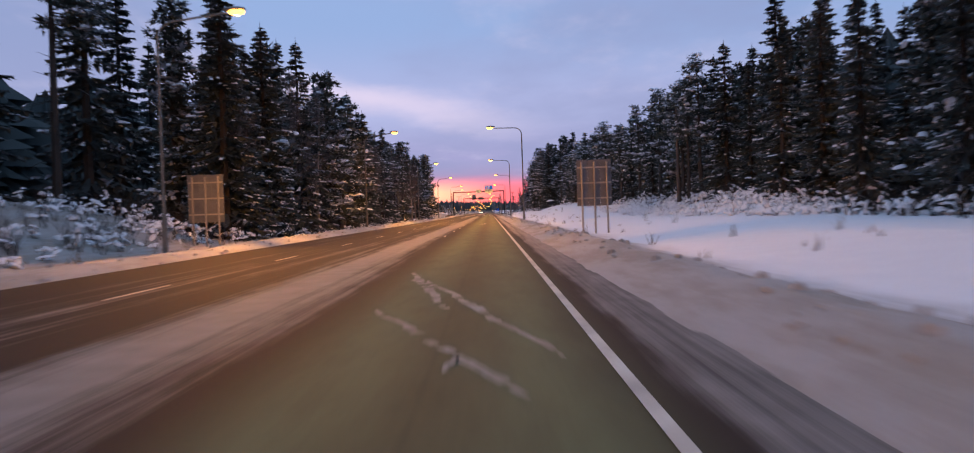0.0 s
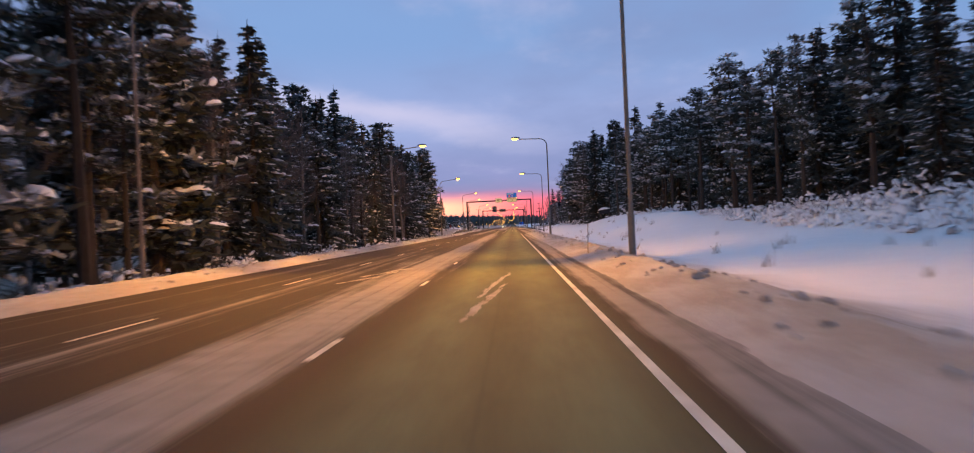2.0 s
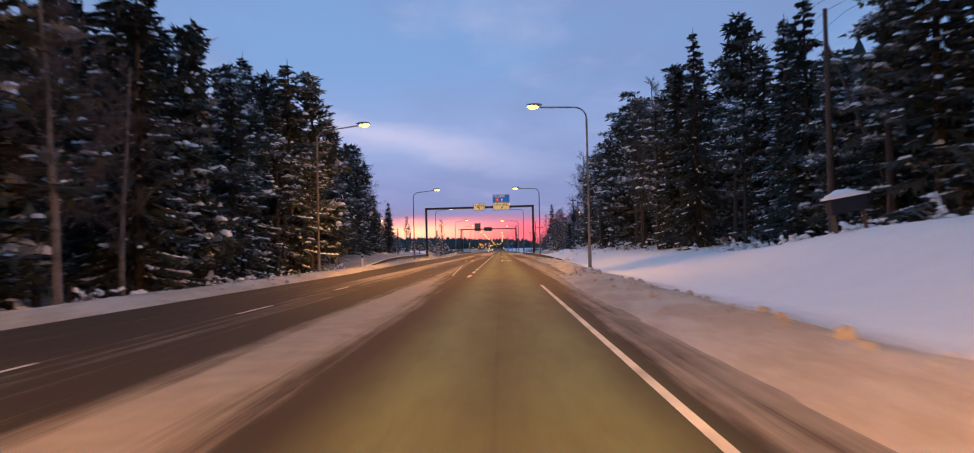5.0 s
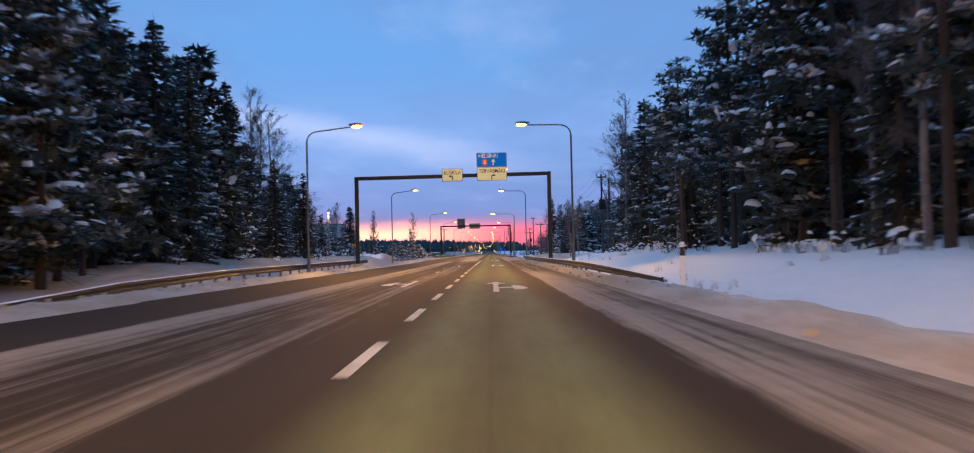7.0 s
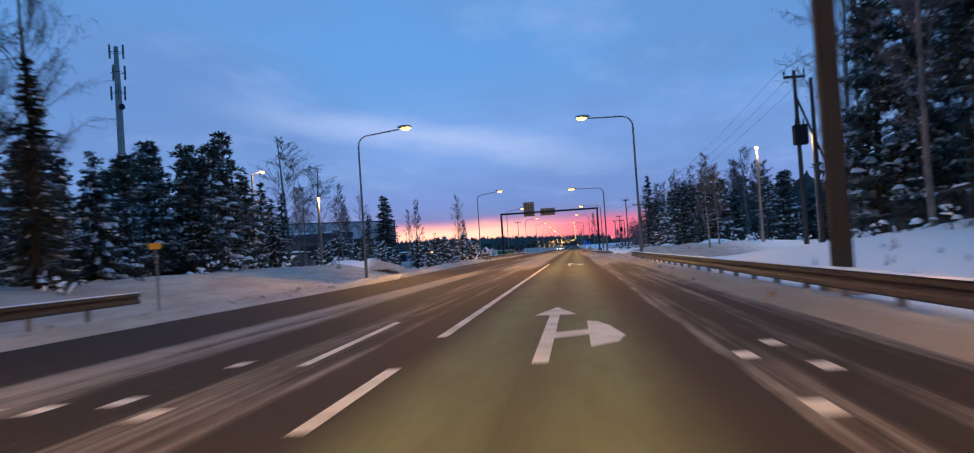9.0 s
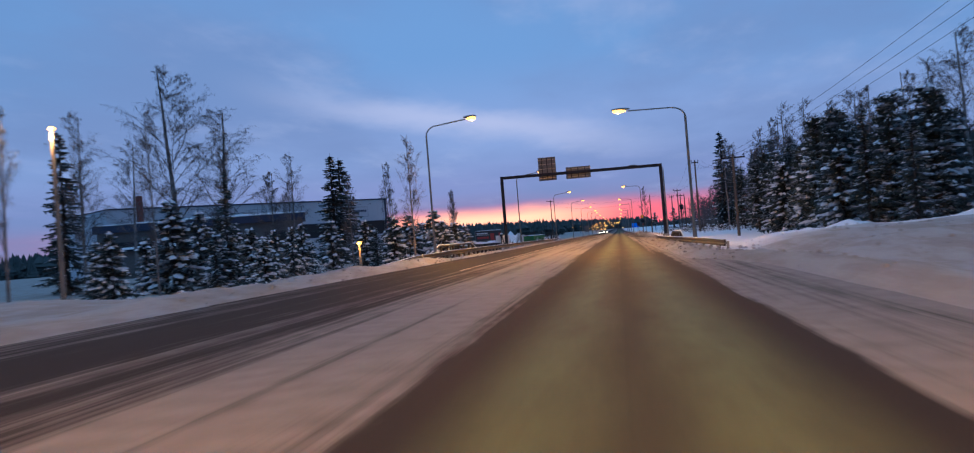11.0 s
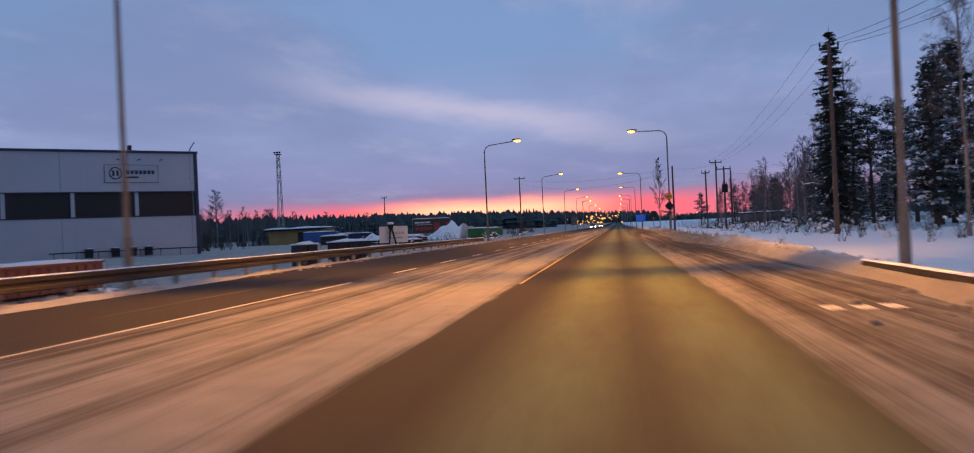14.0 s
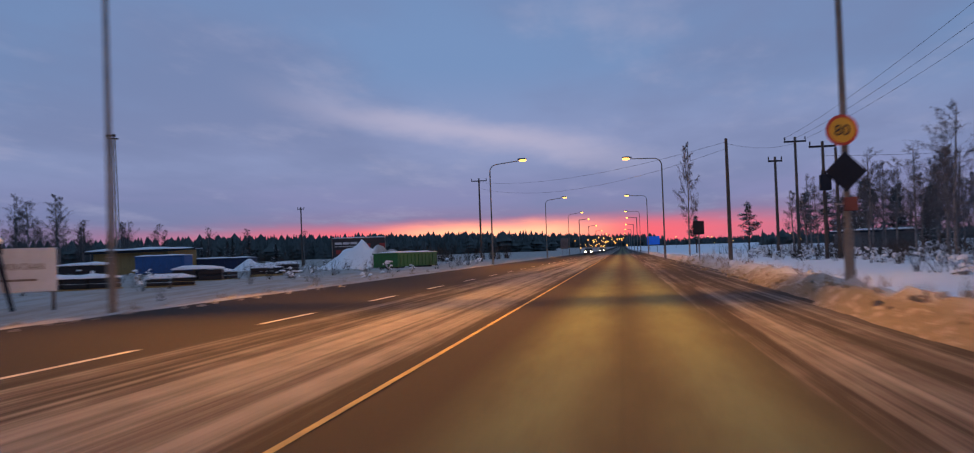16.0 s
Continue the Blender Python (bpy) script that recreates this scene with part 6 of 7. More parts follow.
def annex():
    at = pose(-30.8, 405.2, -0.3, 0, 0, 198)
    ob = thing("low_annex", "low old concrete wing with a dark eaves band", "building", at)
    L = 34.0
    for x0, x1, y0, y1 in ((10, L, 3.7, 4.0), (10, 10.3, -4.0, 3.7), (L, L + 0.3, -4, 4.0)):
        part("wall", boxed(x0, x1, y0, y1, -1.5, 5.6), M_CONCRETE, ob)
    part("eaves_band", boxed(9.6, L + 0.7, -4, 4.5, 5.6, 6.5, 0.03), M_TRIM, ob)
    lumpy_snow("roof_snow", 9.6, L + 0.7, -4, 4.5, 6.5, 0.35, ob, 3)
    for k in range(5):
        w = part("window", boxed(11.6 + k * 4.4, 14.6 + k * 4.4, 4.001, 4.03, 2.2, 4.4), M_GLASS, ob)
        part("frame", boxed(13.05 + k * 4.4, 13.15 + k * 4.4, 4.03, 4.06, 2.2, 4.4), M_TRIM, w)
    part("chimney", tubed([(30, -1, 6.4), (30, -1, 10.2)], 0.42, 12), M_BRICKRED, ob, "rusty red chimney pipe")


industrial_hall()
annex()


def low_hut():
    ob = thing("low_hut", "low grey hut with a lit window and snowy roof", "hut", pose(-46.2, 377.5, 0.1, 0, 0, 8))
    part("wall", boxed(-6, 4.2, 0, 5, -1, 2.6, 0.02), M_CONCRETE, ob)
    part("roof", boxed(-6.4, 4.7, -0.5, 5.5, 2.6, 2.75), M_DARKSTEEL, ob)
    lumpy_snow("roof_snow", -6.4, 4.7, -0.5, 5.5, 2.75, 0.35, ob, 8)
    w = part("window", boxed(-0.2, 2.6, -0.03, 0.02, 1.0, 1.9), material("lit_window", (0.5, 0.35, 0.15), 0.5, glow=(1.0, 0.5, 0.15), power=0.25), ob, "dimly lit amber window")
    for x in (0.7, 1.65):
        part("frame", boxed(x - 0.04, x + 0.04, -0.05, -0.03, 1.0, 1.9), M_TRIM, w)


low_hut()


def crate_stack(x, y, w, d, h, mat, label, seed, turn=0.0):
    """Wrapped goods on pallets, under snow."""
    ob = thing("goods_stack", label, "stacked goods", pose(x, y, ground_height(x, y) - 0.1, 0, 0, turn), group="goods in the yard")
    part("pallet", boxed(-w / 2, w / 2, -d / 2, d / 2, 0, 0.16), M_YELLOWWALL, ob)
    n = max(2, round(w / 1.3))
    for k in range(n):
        for lv in range(2):
            part("bale", boxed(-w / 2 + k * w / n + 0.04, -w / 2 + (k + 1) * w / n - 0.04, -d / 2 + 0.05, d / 2 - 0.05, 0.17 + lv * (h - 0.17) / 2, 0.17 + (lv + 1) * (h - 0.17) / 2 - 0.04, 0.04), mat, ob)
    lumpy_snow("snow_layer", -w / 2, w / 2, -d / 2, d / 2, h, 0.24, ob, seed)


for x, y, w, d, h, turn, label in (
        (-20.5, 420.2, 1.5, 1.2, 1.55, 42, "dark wrapped goods stacked two high under snow"),
        (-19.4, 426.9, 3.4, 1.2, 1.55, 61, "long dark stack of goods topped with snow"),
        (-32.4, 466.5, 3.0, 1.6, 1.15, 5, "dark snow-topped stack behind the banner"),
        (-24.4, 452.5, 3.4, 1.4, 0.62, 12, "low dark pallets half buried in snow"),
        (-20.8, 454.0, 2.2, 1.3, 0.50, 30, "low snow-covered pallets in the yard"),
        (-22.4, 460.5, 2.6, 1.3, 0.75, 18, "pallets with broken boards under snow"),
        (-25.6, 470.0, 2.4, 1.4, 0.62, -8, "snow-covered pallets by the roadside brush"),
        (-24.6, 476.0, 2.2, 1.2, 0.60, 25, "low heap of pallets under snow"),
        (-27.2, 487.0, 2.2, 1.3, 0.80, 10, "dark pallets stacked before the snow heap"),
        (-30.8, 492.0, 2.4, 1.3, 0.70, 0, "small stack of pallets under snow")):
    crate_stack(x, y, w, d, h, M_DARKBOX, label, x * 0.37, turn)


def banner_stand():
    ob = thing("rental_banner", "white banner reading vuokrataan on a frame", "banner", pose(-19.15, 439.85, -0.53, 0, 0, 44))
    part("sheet", boxed(-1.4, 1.4, -0.03, 0.03, 0.65, 2.05, 0.01), M_BANNER, ob)
    plate_text("VUOKRATAAN", 0.30, M_POLE, ob, (0.2, -0.036, 1.45), squeeze=0.82)
    part("lettering_bar", boxed(-0.3, 0.8, -0.036, -0.031, 1.0, 1.07), M_POLE, ob)
    for x in (-1.3, 1.3):
        part("post", boxed(x - 0.05, x + 0.05, 0.03, 0.13, -0.4, 2.05), M_WOODPOLE, ob)
    for s in (-1, 1):
        part("prop", tubed([(-0.45, -0.3, 2.2), (-0.45 + 0.42 * s, -0.62, 0.1)], [0.10, 0.07], 6), M_DARKSTEEL, ob)
    part("prop_head", boxed(-0.66, -0.24, -0.42, -0.18, 1.86, 2.2, 0.03), M_DARKSTEEL, ob)
    part("prop_snow", boxed(-0.70, -0.20, -0.46, -0.14, 2.2, 2.40, 0.06), M_CAP, ob)


banner_stand()


def skip_container(name, label, x, y, turn, w, d, h, mat, snow=True, lid=False):
    ob = thing(name, label, "container", pose(x, y, ground_height(x, y) - 0.05, 0, 0, turn))
    bm = boxed(-w / 2, w / 2, -d / 2, d / 2, 0.12, h, 0.03)
    part("body", bm, mat, ob)
    for k in range(int(w / 0.7)):
        xx = -w / 2 + 0.35 + k * 0.7
        part("rib", boxed(xx - 0.04, xx + 0.04, -d / 2 - 0.05, -d / 2 + 0.002, 0.14, h - 0.05), mat, ob)
    part("rim", boxed(-w / 2 - 0.05, w / 2 + 0.05, -d / 2 - 0.06, d / 2 + 0.06, h, h + 0.09), mat, ob)
    for s in (-1, 1):
        part("skid", boxed(s * w * 0.35 - 0.06, s * w * 0.35 + 0.06, -d / 2, d / 2, 0.0, 0.13), M_DARKSTEEL, ob)
    if snow:
        lumpy_snow("snow_layer", -w / 2, w / 2, -d / 2, d / 2, h + 0.09, 0.16, ob, w)


skip_container("green_container", "green steel waste container beside the road", -18.6, 493.4, 76, 7.6, 2.3, 1.2, M_GREEN)
skip_container("red_skip", "long faded red steel skip under snow behind the guard rail", -23.4, 394.4, 92, 8.8, 2.2, 1.2, M_BRICKRED)
skip_container("blue_container", "blue steel container in front of the shed", -45.4, 502.6, 4, 5.0, 2.2, 1.75, M_BLUEBOX)
skip_container("dark_blue_container", "long dark blue container under snow", -43.4, 511.5, 5, 7.4, 2.4, 1.45, material("dark_blue_steel", (0.012, 0.03, 0.085), 0.5, 0.2, grain=0.4))


def shed():
    ob = thing("yard_shed", "ochre wooden shed with a snow-covered roof", "shed", pose(-50.4, 508.4, -0.05, 0, 0, -9))
    part("wall", boxed(-4.6, 4.6, -2.5, 2.5, -0.5, 2.35), M_YELLOWWALL, ob)
    # black sheet on the closed wall, standing in for shade inside the front
    part("doorway", boxed(0.6, 4.2, -2.53, -2.49, -0.4, 1.9), M_BLACK, ob, "flat black sheet painted as the shade inside the open front")
    part("roof", boxed(-5.1, 5.1, -3.1, 2.9, 2.36, 2.5, 0, pose(0, 0, 0, 3, 0, 0)), M_DARKSTEEL, ob)
    lumpy_snow("roof_snow", -5.1, 5.1, -3.1, 2.9, 2.46, 0.30, ob, 9)
    for k in range(14):
        x = -4.5 + k * 0.35
        part("batten", boxed(x - 0.03, x + 0.03, -2.53, -2.50, -0.4, 2.3), M_YELLOWWALL, ob)


shed()


def billboard():
    at = pose(-34.4, 535.0, -0.25, 0, 0, 14)
    ob = thing("billboard", "large dark billboard with red and pale bars", "billboard", at)
    part("board", boxed(-3.45, 3.45, -0.08, 0.08, 1.0, 3.62, 0.02), M_POSTER, ob)
    for x0, x1, z0, z1 in ((-3.5, 3.5, 3.62, 3.70), (-3.5, 3.5, 0.94, 1.0), (-3.5, -3.44, 1.0, 3.62), (3.44, 3.5, 1.0, 3.62)):
        part("frame_bar", boxed(x0, x1, -0.11, 0.09, z0, z1), M_GALV, ob)
    part("red_field", boxed(0.5, 3.4, -0.095, -0.081, 1.1, 2.9), M_POSTERRED, ob)
    part("dark_field", boxed(1.5, 2.7, -0.11, -0.096, 1.3, 3.3), M_POSTER, ob)
    for k, (x0, x1) in enumerate(((-3.1, -2.2), (-2.1, -1.2), (-1.1, -0.2))):
        part("lettering_bar", boxed(x0, x1, -0.095, -0.081, 2.85, 3.15), M_BANNER, ob)
    part("lettering_bar", boxed(-3.1, 0.2, -0.095, -0.081, 2.55, 2.63), M_BANNER, ob)
    for k in range(4):
        part("lettering_bar", boxed(-3.0 + k * 0.8, -2.35 + k * 0.8, -0.095, -0.081, 1.6, 2.15), M_POSTERRED, ob)
    for k in range(4):
        x = -3.1 + k * 2.07
        part("post", boxed(x - 0.08, x + 0.08, 0.08, 0.24, -0.6, 3.62), M_WOODPOLE, ob)
    for z in (0.35, 0.68):
        part("slat", boxed(-3.3, 3.3, 0.02, 0.08, z, z + 0.10), M_GALV, ob)
    lumpy_snow("snow_cap", -3.5, 3.5, -0.11, 0.09, 3.70, 0.09, ob, 4)


billboard()


def snow_heap(x, y, r, h, seed, label):
    verts, faces = [], []
    n, m = 12, 22
    for j in range(n + 1):
        for i in range(m):
            a, q = i / m * 6.2832, j / n
            px, py = math.cos(a) * r * q, math.sin(a) * r * q * 0.8
            z = h * (1 - q ** 1.6) * (0.8 + 0.5 * noise.noise(Vector((px * 0.8 + seed, py * 0.8, seed)))) + 0.12 * noise.noise(Vector((px * 2, py * 2, seed))) - 0.3 * q
            verts.append((px, py, z))
    for j in range(n):
        for i in range(m):
            faces.append((j * m + i, j * m + (i + 1) % m, (j + 1) * m + (i + 1) % m, (j + 1) * m + i))
    ob = new("snow_mound", mesh_of("snow_mound", verts, faces, M_SNOW, smooth=True))
    ob.location = (x, y, ground_height(x, y) - 0.1)
    tagged(ob, label, "snow pile", group="ploughed snow piles")


snow_heap(-24.3, 501.5, 5.4, 2.9, 1.3, "tall ploughed heap of snow beside the container")
snow_heap(-38.5, 507.5, 2.6, 1.5, 2.1, "ploughed heap of snow in the yard")
snow_heap(-13.6, 316, 4.2, 0.5, 4.4, "ploughed heap of snow beside the road")
snow_heap(-14.0, 292, 3.4, 0.6, 5.4, "rounded heap of snow beside the junction")
snow_heap(8.5, 322, 3.8, 0.5, 6.1, "broad ploughed bank at the side road")
snow_heap(13.0, 317, 4.5, 0.6, 7.7, "broad ploughed bank at the side road")


# ---- masts ----
def lattice_mast(x, y, h, w, label):
    ob = thing("floodlight_mast", label, "lattice mast", pose(x, y, ground_height(x, y)))
    corners = [(-1, -1), (1, -1), (1, 1), (-1, 1)]

    def at(c, z):
        s = w * (1 - 0.55 * z / h) / 2
        return (c[0] * s, c[1] * s, z)
    for c in corners:
        part("leg", tubed([at(c, -0.3), at(c, h)], 0.05, 5), M_GALV, ob)
    n = int(h / 1.25)
    for k in range(n):
        z0, z1 = h * k / n, h * (k + 1) / n
        for a, b2 in zip(corners, corners[1:] + corners[:1]):
            part("brace", tubed([at(a, z0), at(b2, z1)] if k % 2 else [at(b2, z0), at(a, z1)], 0.025, 4), M_GALV, ob)
    part("platform", boxed(-0.45, 0.45, -0.45, 0.45, h, h + 0.10), M_DARKSTEEL, ob)
    for dx in (-0.42, 0.0, 0.42):
        lamp = part("floodlight", boxed(dx - 0.14, dx + 0.14, -0.55, -0.3, h + 0.2, h + 0.45, 0.03), M_DARKSTEEL, ob)
        part("bracket", tubed([(dx, -0.4, h + 0.08), (dx, -0.4, h + 0.22)], 0.03, 5), M_GALV, lamp)


lattice_mast(-53.8, 508.4, 14.6, 0.85, "slender lattice mast with floodlights on top")


def cell_tower(x, y, h):
    ob = thing("cell_tower", "tall tubular phone mast with clustered antennas", "phone mast", pose(x, y, -0.43))
    part("mast", tubed([(0, 0, -0.5), (0, 0, h * 0.8), (0, 0, h - 0.5)], [0.75, 0.55, 0.35], 12), M_GALV, ob)
    for lv, z in enumerate((h - 1.5, h - 5.0, h - 8.4)):
        part("ring", tubed([(1.1 * math.cos(a), 1.1 * math.sin(a), z) for a in [k * 0.524 for k in range(13)]], 0.05, 5), M_DARKSTEEL, ob)
        for k in range(3):
            a = k * 2.094 + lv * 0.5
            part("antenna", boxed(-0.16, 0.16, -0.08, 0.08, z - 1.2, z + 1.2, 0.03, Matrix.Translation((1.25 * math.cos(a), 1.25 * math.sin(a), 0)) @ pose(0, 0, 0, 0, 0, math.degrees(a))), M_SIGNBACK, ob)
    bm = bmesh.new()
    bmesh.ops.create_cone(bm, cap_ends=True, segments=16, radius1=0.5, radius2=0.5, depth=0.3, matrix=Matrix.Translation((0.9, -0.8, h - 11)) @ pose(0, 0, 0, 70, 0, 30))
    part("dish", bm, M_DARKSTEEL, ob)


cell_tower(-74.9, 387, 41.0)


# ---- small buildings on the right ----
def grey_hut():
    ob = thing("grey_hut", "low grey shed behind the brush", "shed", pose(18, 484.5, -0.23, 0, 0, 25))
    part("wall", boxed(-2.4, 2.4, -1.5, 1.5, -0.4, 1.6, 0.02), M_CONCRETE, ob)
    part("roof", boxed(-2.6, 2.6, -1.7, 1.7, 1.6, 1.74), M_DARKSTEEL, ob)
    lumpy_snow("roof_snow", -2.6, 2.6, -1.7, 1.7, 1.74, 0.16, ob, 12)


grey_hut()


def box_on_legs():
    ob = thing("leaning_box", "snow-topped box on leaning legs above the bank", "roadside box", pose(10.3, 157.6, ground_height(10.3, 157.6), 0, -9, 0))
    part("box", boxed(-0.55, 0.55, -0.3, 0.3, 0.55, 1.0, 0.03), M_DARKSTEEL, ob)
    for s in (-1, 1):
        part("leg", boxed(s * 0.45 - 0.05, s * 0.45 + 0.05, -0.05, 0.05, -0.5, 0.55), M_WOODPOLE, ob)
    lumpy_snow("snow_cap", -0.62, 0.62, -0.36, 0.36, 1.0, 0.26, ob, 6)


box_on_legs()


# ---- an oncoming car, far off with its lights on, and one waiting at the side ----
M_CARPAINT = material("dark_car_paint", (0.03, 0.032, 0.04), 0.3, 0.4)
M_HEADLIGHT = material("headlight_lens", (0.9, 0.9, 0.85), 0.2, glow=(1.0, 0.88, 0.62), power=14.0)
M_TYRE = material("tyre_rubber", (0.012, 0.012, 0.012), 0.9)


def car(x, y, turn, label, lights=True):
    ob = thing("car", label, "car", pose(x, y, 0, 0, 0, turn) @ Matrix.Scale(1 / PLAN, 4))
    bm = bmesh.new()
    prof = [(-2.1, 0.35), (-2.15, 0.62), (-1.95, 0.86), (-0.95, 0.96), (-0.35, 1.42), (1.15, 1.44), (1.85, 0.98), (2.12, 0.92), (2.14, 0.35)]
    left = [bm.verts.new((-0.88 + (0.12 if z > 1 else 0), yy, z)) for yy, z in prof]
    right = [bm.verts.new((0.88 - (0.12 if z > 1 else 0), yy, z)) for yy, z in prof]
    bm.faces.new(left)
    bm.faces.new(right[::-1])
    n = len(prof)
    for k in range(n):
        bm.faces.new((left[k], right[k], right[(k + 1) % n], left[(k + 1) % n]))
    body = part("body", bm, M_CARPAINT, ob)
    part("windscreen", boxed(-0.68, 0.68, -0.02, 0.02, -0.27, 0.27, 0, Matrix.Translation((0, -0.68, 1.20)) @ pose(0, 0, 0, -52)), M_GLASS, body)
    for sx in (-1, 1):
        for yy in (-1.35, 1.35):
            w = bmesh.new()
            bmesh.ops.create_cone(w, cap_ends=True, segments=18, radius1=0.32, radius2=0.32, depth=0.22, matrix=Matrix.Translation((sx * 0.82, yy, 0.32)) @ pose(0, 0, 0, 0, 90, 0))
            part("wheel", w, M_TYRE, ob)
        lamp = bmesh.new()
        bmesh.ops.create_uvsphere(lamp, u_segments=10, v_segments=8, radius=0.17, matrix=Matrix.Translation((sx * 0.62, -2.10, 0.68)))
        part("headlight", lamp, M_HEADLIGHT if lights else M_SIGNBACK, ob, "bright headlight" if lights else "")


car(-5.2, 560, 0, "dark oncoming car with bright headlights")
car(-5.2, 655, 0, "far dark car with its headlights on")


# ---- brush, twigs and grass in the snow ----
def twig_patch(name, label, spots, seed, mat, h0, h1, density, spread, snow=0.0):
    """Bare twigs and stalks standing out of the snow: too many to count."""
    rnd = random.Random(seed)
    s, caps = Soup(), Soup()
    for x0, y0, x1, y1, n in spots:
        for _ in range(n):
            cx, cy = rnd.uniform(x0, x1), rnd.uniform(y0, y1)
            cz = ground_height(cx, cy)
            hh = rnd.uniform(h0, h1)
            for _ in range(density):
                a = rnd.uniform(0, 6.2832)
                lean = rnd.uniform(0.05, spread)
                tip = Vector((cx + math.cos(a) * lean * hh, cy + math.sin(a) * lean * hh, cz + hh * rnd.uniform(0.5, 1.0)))
                foot = Vector((cx + rnd.uniform(-.15, .15), cy + rnd.uniform(-.15, .15), cz - 0.05))
                w = Vector((rnd.uniform(-1, 1), rnd.uniform(-1, 1), 0)).normalized() * (0.006 + 0.004 * hh)
                s.tri(foot - w, foot + w, tip)
                for _ in range(2):
                    p = foot.lerp(tip, rnd.uniform(0.4, 0.85))
                    q = p + Vector((rnd.gauss(0, .25), rnd.gauss(0, .25), rnd.uniform(0.05, 0.35))) * hh * 0.5
                    s.tri(p - w * 0.6, p + w * 0.6, q)
            if rnd.random() < snow:
                for _ in range(6):
                    rise = rnd.uniform(0.0, 0.7)
                    c = Vector((cx + rnd.gauss(0, 0.22), cy + rnd.gauss(0, 0.22), cz + 0.02 + rise * hh * 0.7))
                    caps.pillow(c, rnd.uniform(0.04, 0.17) * (1.1 - 0.5 * rise), rnd.uniform(0.04, 0.12), rnd, Vector((rnd.uniform(-1, 1), rnd.uniform(-1, 1), rnd.uniform(-0.4, 0.4))), rnd.uniform(1.0, 2.4))
    ob = new(name, s.mesh(name, mat))
    tagged(ob, label, "brush", kind="stuff")
    if caps.v:
        ob2 = new("snow_on_brush", caps.mesh("snow_on_brush", M_CAP, True))
        tagged(ob2, "small caps of snow lying on roadside brush", "snow", kind="stuff")


twig_patch("forest_brush", "dark bare undergrowth along the forest edge", [(-13.0, 44, -11.2, 200, 330), (-17, 2, -11.5, 46, 260), (12.6, 0, 15.2, 105, 330), (12, 95, 16, 200, 110), (9.5, 195, 12.5, 270, 90)],
           21, M_BRUSH, 0.4, 1.7, 9, 0.6, 0.5)
twig_patch("snowed_brush", "low brush weighed down by snow before the forest", [(11.4, 36, 14.4, 112, 420), (11.0, 128, 13.5, 186, 60)], 26, M_BRUSH, 0.25, 0.7, 7, 0.8, 1.0)
twig_patch("roadside_brush", "grey frosty brush and branches beside the road", [(9, 440, 22, 520, 150), (10.5, 450, 28, 500, 420), (20, 462, 46, 520, 380), (-27, 330, -13, 400, 120), (-30, 440, -13, 520, 110), (8, 385, 16, 445, 110), (12, 300, 20, 380, 90), (-20, 235, -13, 330, 60)],
           22, M_BRUSH, 0.4, 1.8, 10, 0.7, 0.3)
twig_patch("yard_brush", "tall dark bare brush at the edge of the yard", [(-105, 520, -52, 575, 260), (-60, 455, -46, 475, 40), (-40, 535, -18, 575, 90)],
           25, M_BRUSH, 1.6, 4.2, 16, 0.5)
twig_patch("dry_stalks", "dry grass stalks poking through the snow", [(3.6, 0, 9, 140, 60), (2.9, 392, 6, 470, 160), (-13, 0, -9.8, 44, 40), (4, 200, 9, 260, 30), (-12, 360, -9.6, 470, 80)],
           23, M_STRAW, 0.12, 0.45, 12, 0.6)


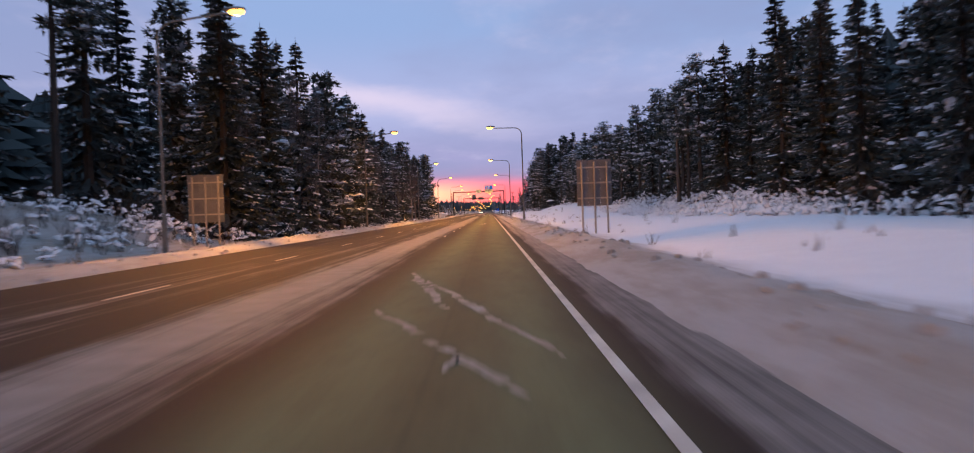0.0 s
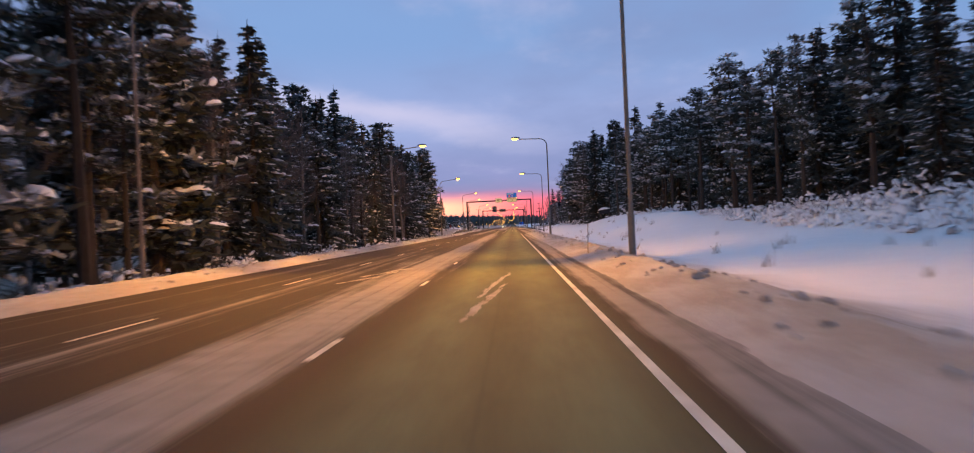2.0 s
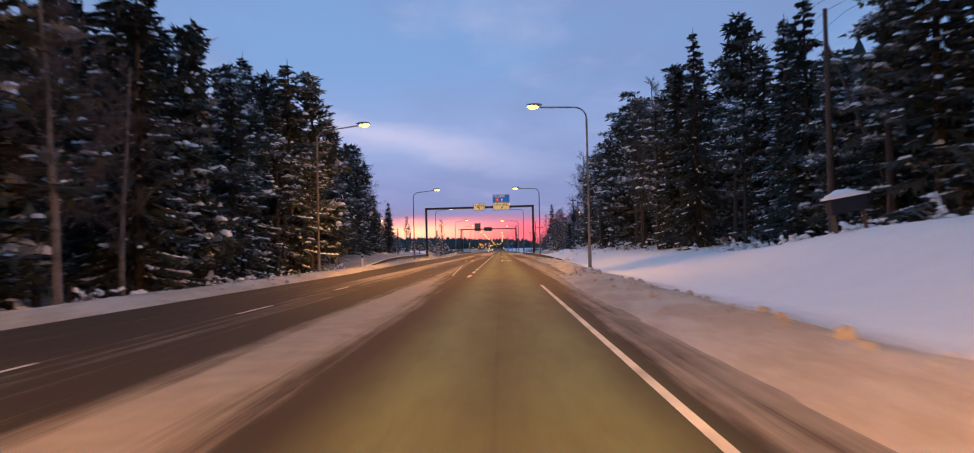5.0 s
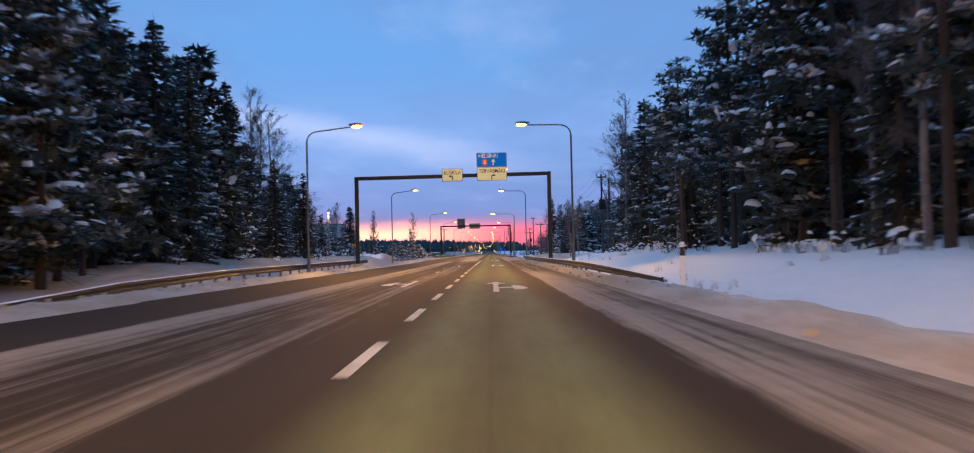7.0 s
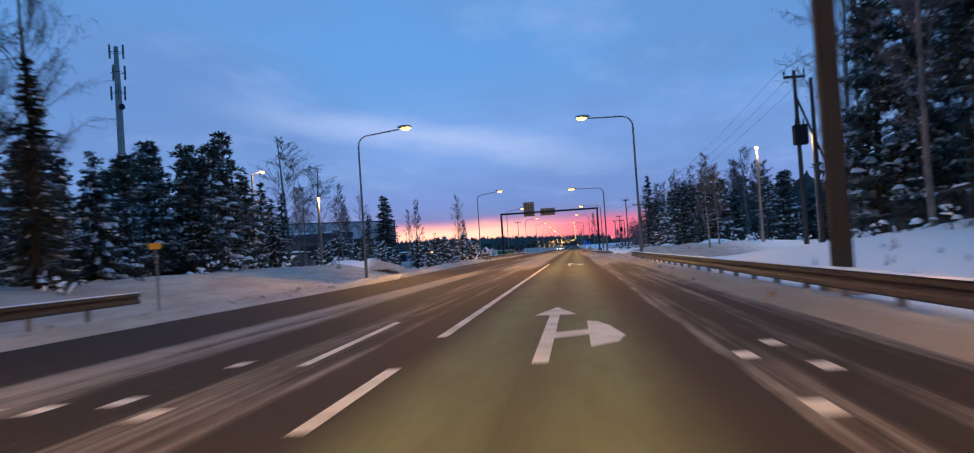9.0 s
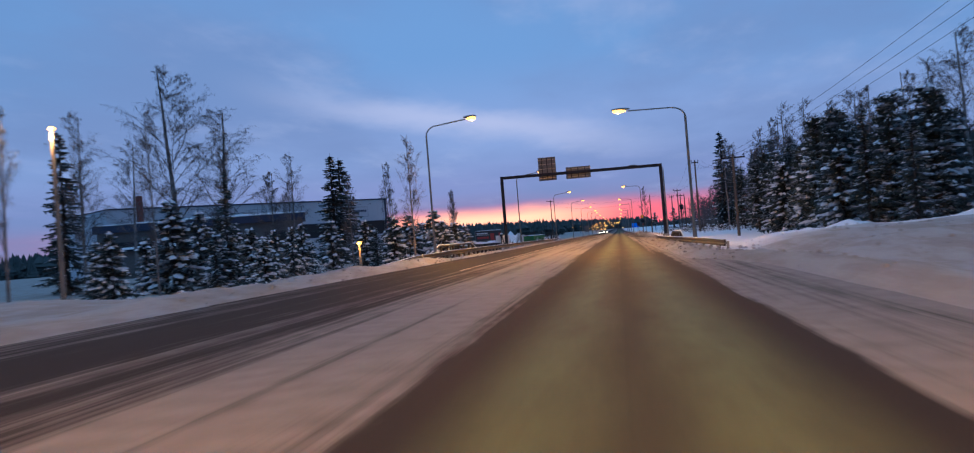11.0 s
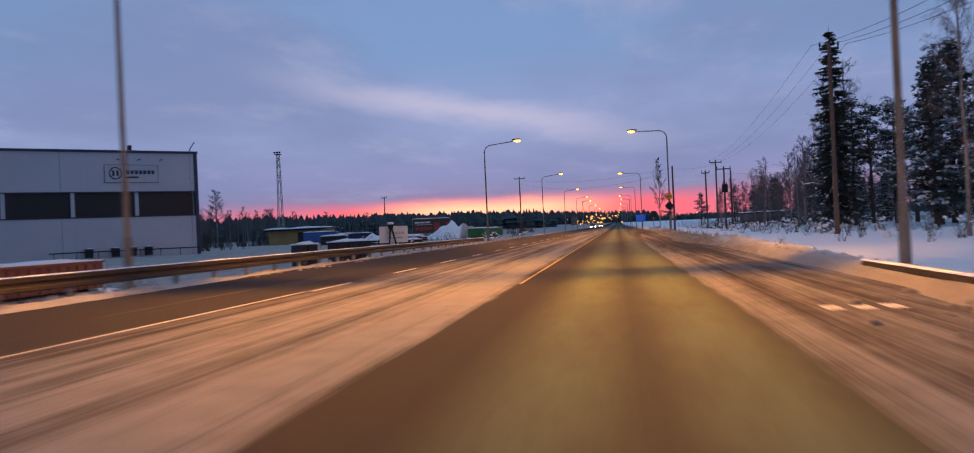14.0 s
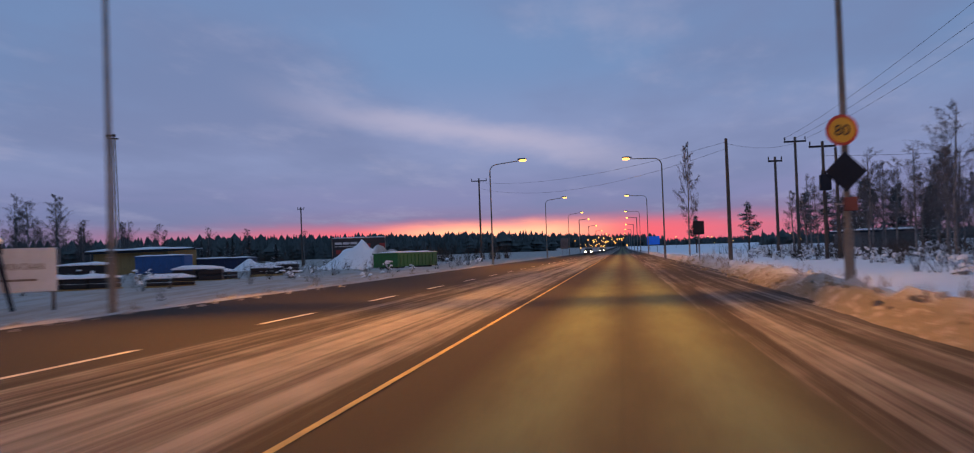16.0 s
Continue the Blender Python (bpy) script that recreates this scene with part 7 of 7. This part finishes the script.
def fallen_branch(a, b2, label):
    """A bare bough leaning out of the undergrowth, with side twigs and a line of snow on it."""
    ob = thing("fallen_branch", label, "branch")
    a, b2 = Vector(a), Vector(b2)
    rnd = random.Random(17)
    pts = [a.lerp(b2, k / 6) + Vector((rnd.uniform(-.05, .05), 0, 0.12 * math.sin(math.pi * k / 6))) for k in range(7)]
    part("bough", tubed(pts, [0.07 - 0.009 * k for k in range(7)], 6), M_BIRCH, ob)
    for k in (2, 3, 4, 5):
        tip = pts[k] + Vector((rnd.uniform(-.3, .3), rnd.uniform(0.2, 0.7), rnd.uniform(0.3, 0.7)))
        part("twig", tubed([pts[k], tip], [0.02, 0.006], 5), M_BIRCH, ob)
    part("snow_line", tubed([q + Vector((0, 0, 0.05)) for q in pts[1:]], [0.045 - 0.005 * k for k in range(6)], 6), M_CAP, ob, "thin line of snow")


fallen_branch((-11.7, 54.7, ground_height(-11.7, 54.7) - 0.1), (-12.2, 61.9, 1.11), "snow-dusted fallen bough leaning out of the undergrowth")


def snow_clods(seed, spots):
    """Broken lumps along the ploughed edges."""
    rnd = random.Random(seed)
    s = Soup()
    for x0, x1, y0, y1, n in spots:
        for _ in range(n):
            x, y = rnd.uniform(x0, x1), rnd.uniform(y0, y1)
            r = rnd.uniform(0.02, 0.07) * rnd.uniform(0.6, 1.3)
            z = max(ground_height(x, y), 0.0)
            s.pillow(Vector((x, y, z)), r, r * rnd.uniform(0.6, 1.1), rnd, Vector((rnd.uniform(-1, 1), 1, 0)), 1.2)
    ob = new("snow_clods", s.mesh("snow_clods", M_SNOW))
    tagged(ob, "broken lumps of ploughed snow along the road edges", "snow clods", kind="stuff")


snow_clods(31, [(1.8, 2.9, -10, 165, 600), (2.6, 3.4, 175, 300, 110), (1.6, 3.2, 305, 370, 300), (3.2, 4.4, 376, 404, 160), (2.6, 4.0, 404, 470, 500), (-7.4, -6.3, -10, 165, 450), (-8.2, -7.3, 190, 280, 200), (-9.4, -8.3, 300, 440, 500), (3.0, 9.0, 300, 322, 160)])

# trees that were made but not planted
for proto in SPRUCES + PINES + BIRCHES:
    if id(proto) not in FIRST:
        for o in [*proto.children_recursive, proto]:
            bpy.data.objects.remove(o)

# the plan is drawn in units of PLAN metres: bring every thing and lamp to true size
for ob in scene.objects:
    if ob.parent is None and ob.type in {"MESH", "EMPTY"}:
        ob.matrix_basis = Matrix.Scale(PLAN, 4) @ ob.matrix_basis
    elif ob.type == "LIGHT":
        ob.matrix_basis = Matrix.Translation(ob.matrix_basis.translation * (PLAN - 1)) @ ob.matrix_basis
for ld in bpy.data.lights:
    ld.energy, ld.shadow_soft_size = ld.energy * PLAN ** 2, ld.shadow_soft_size * PLAN
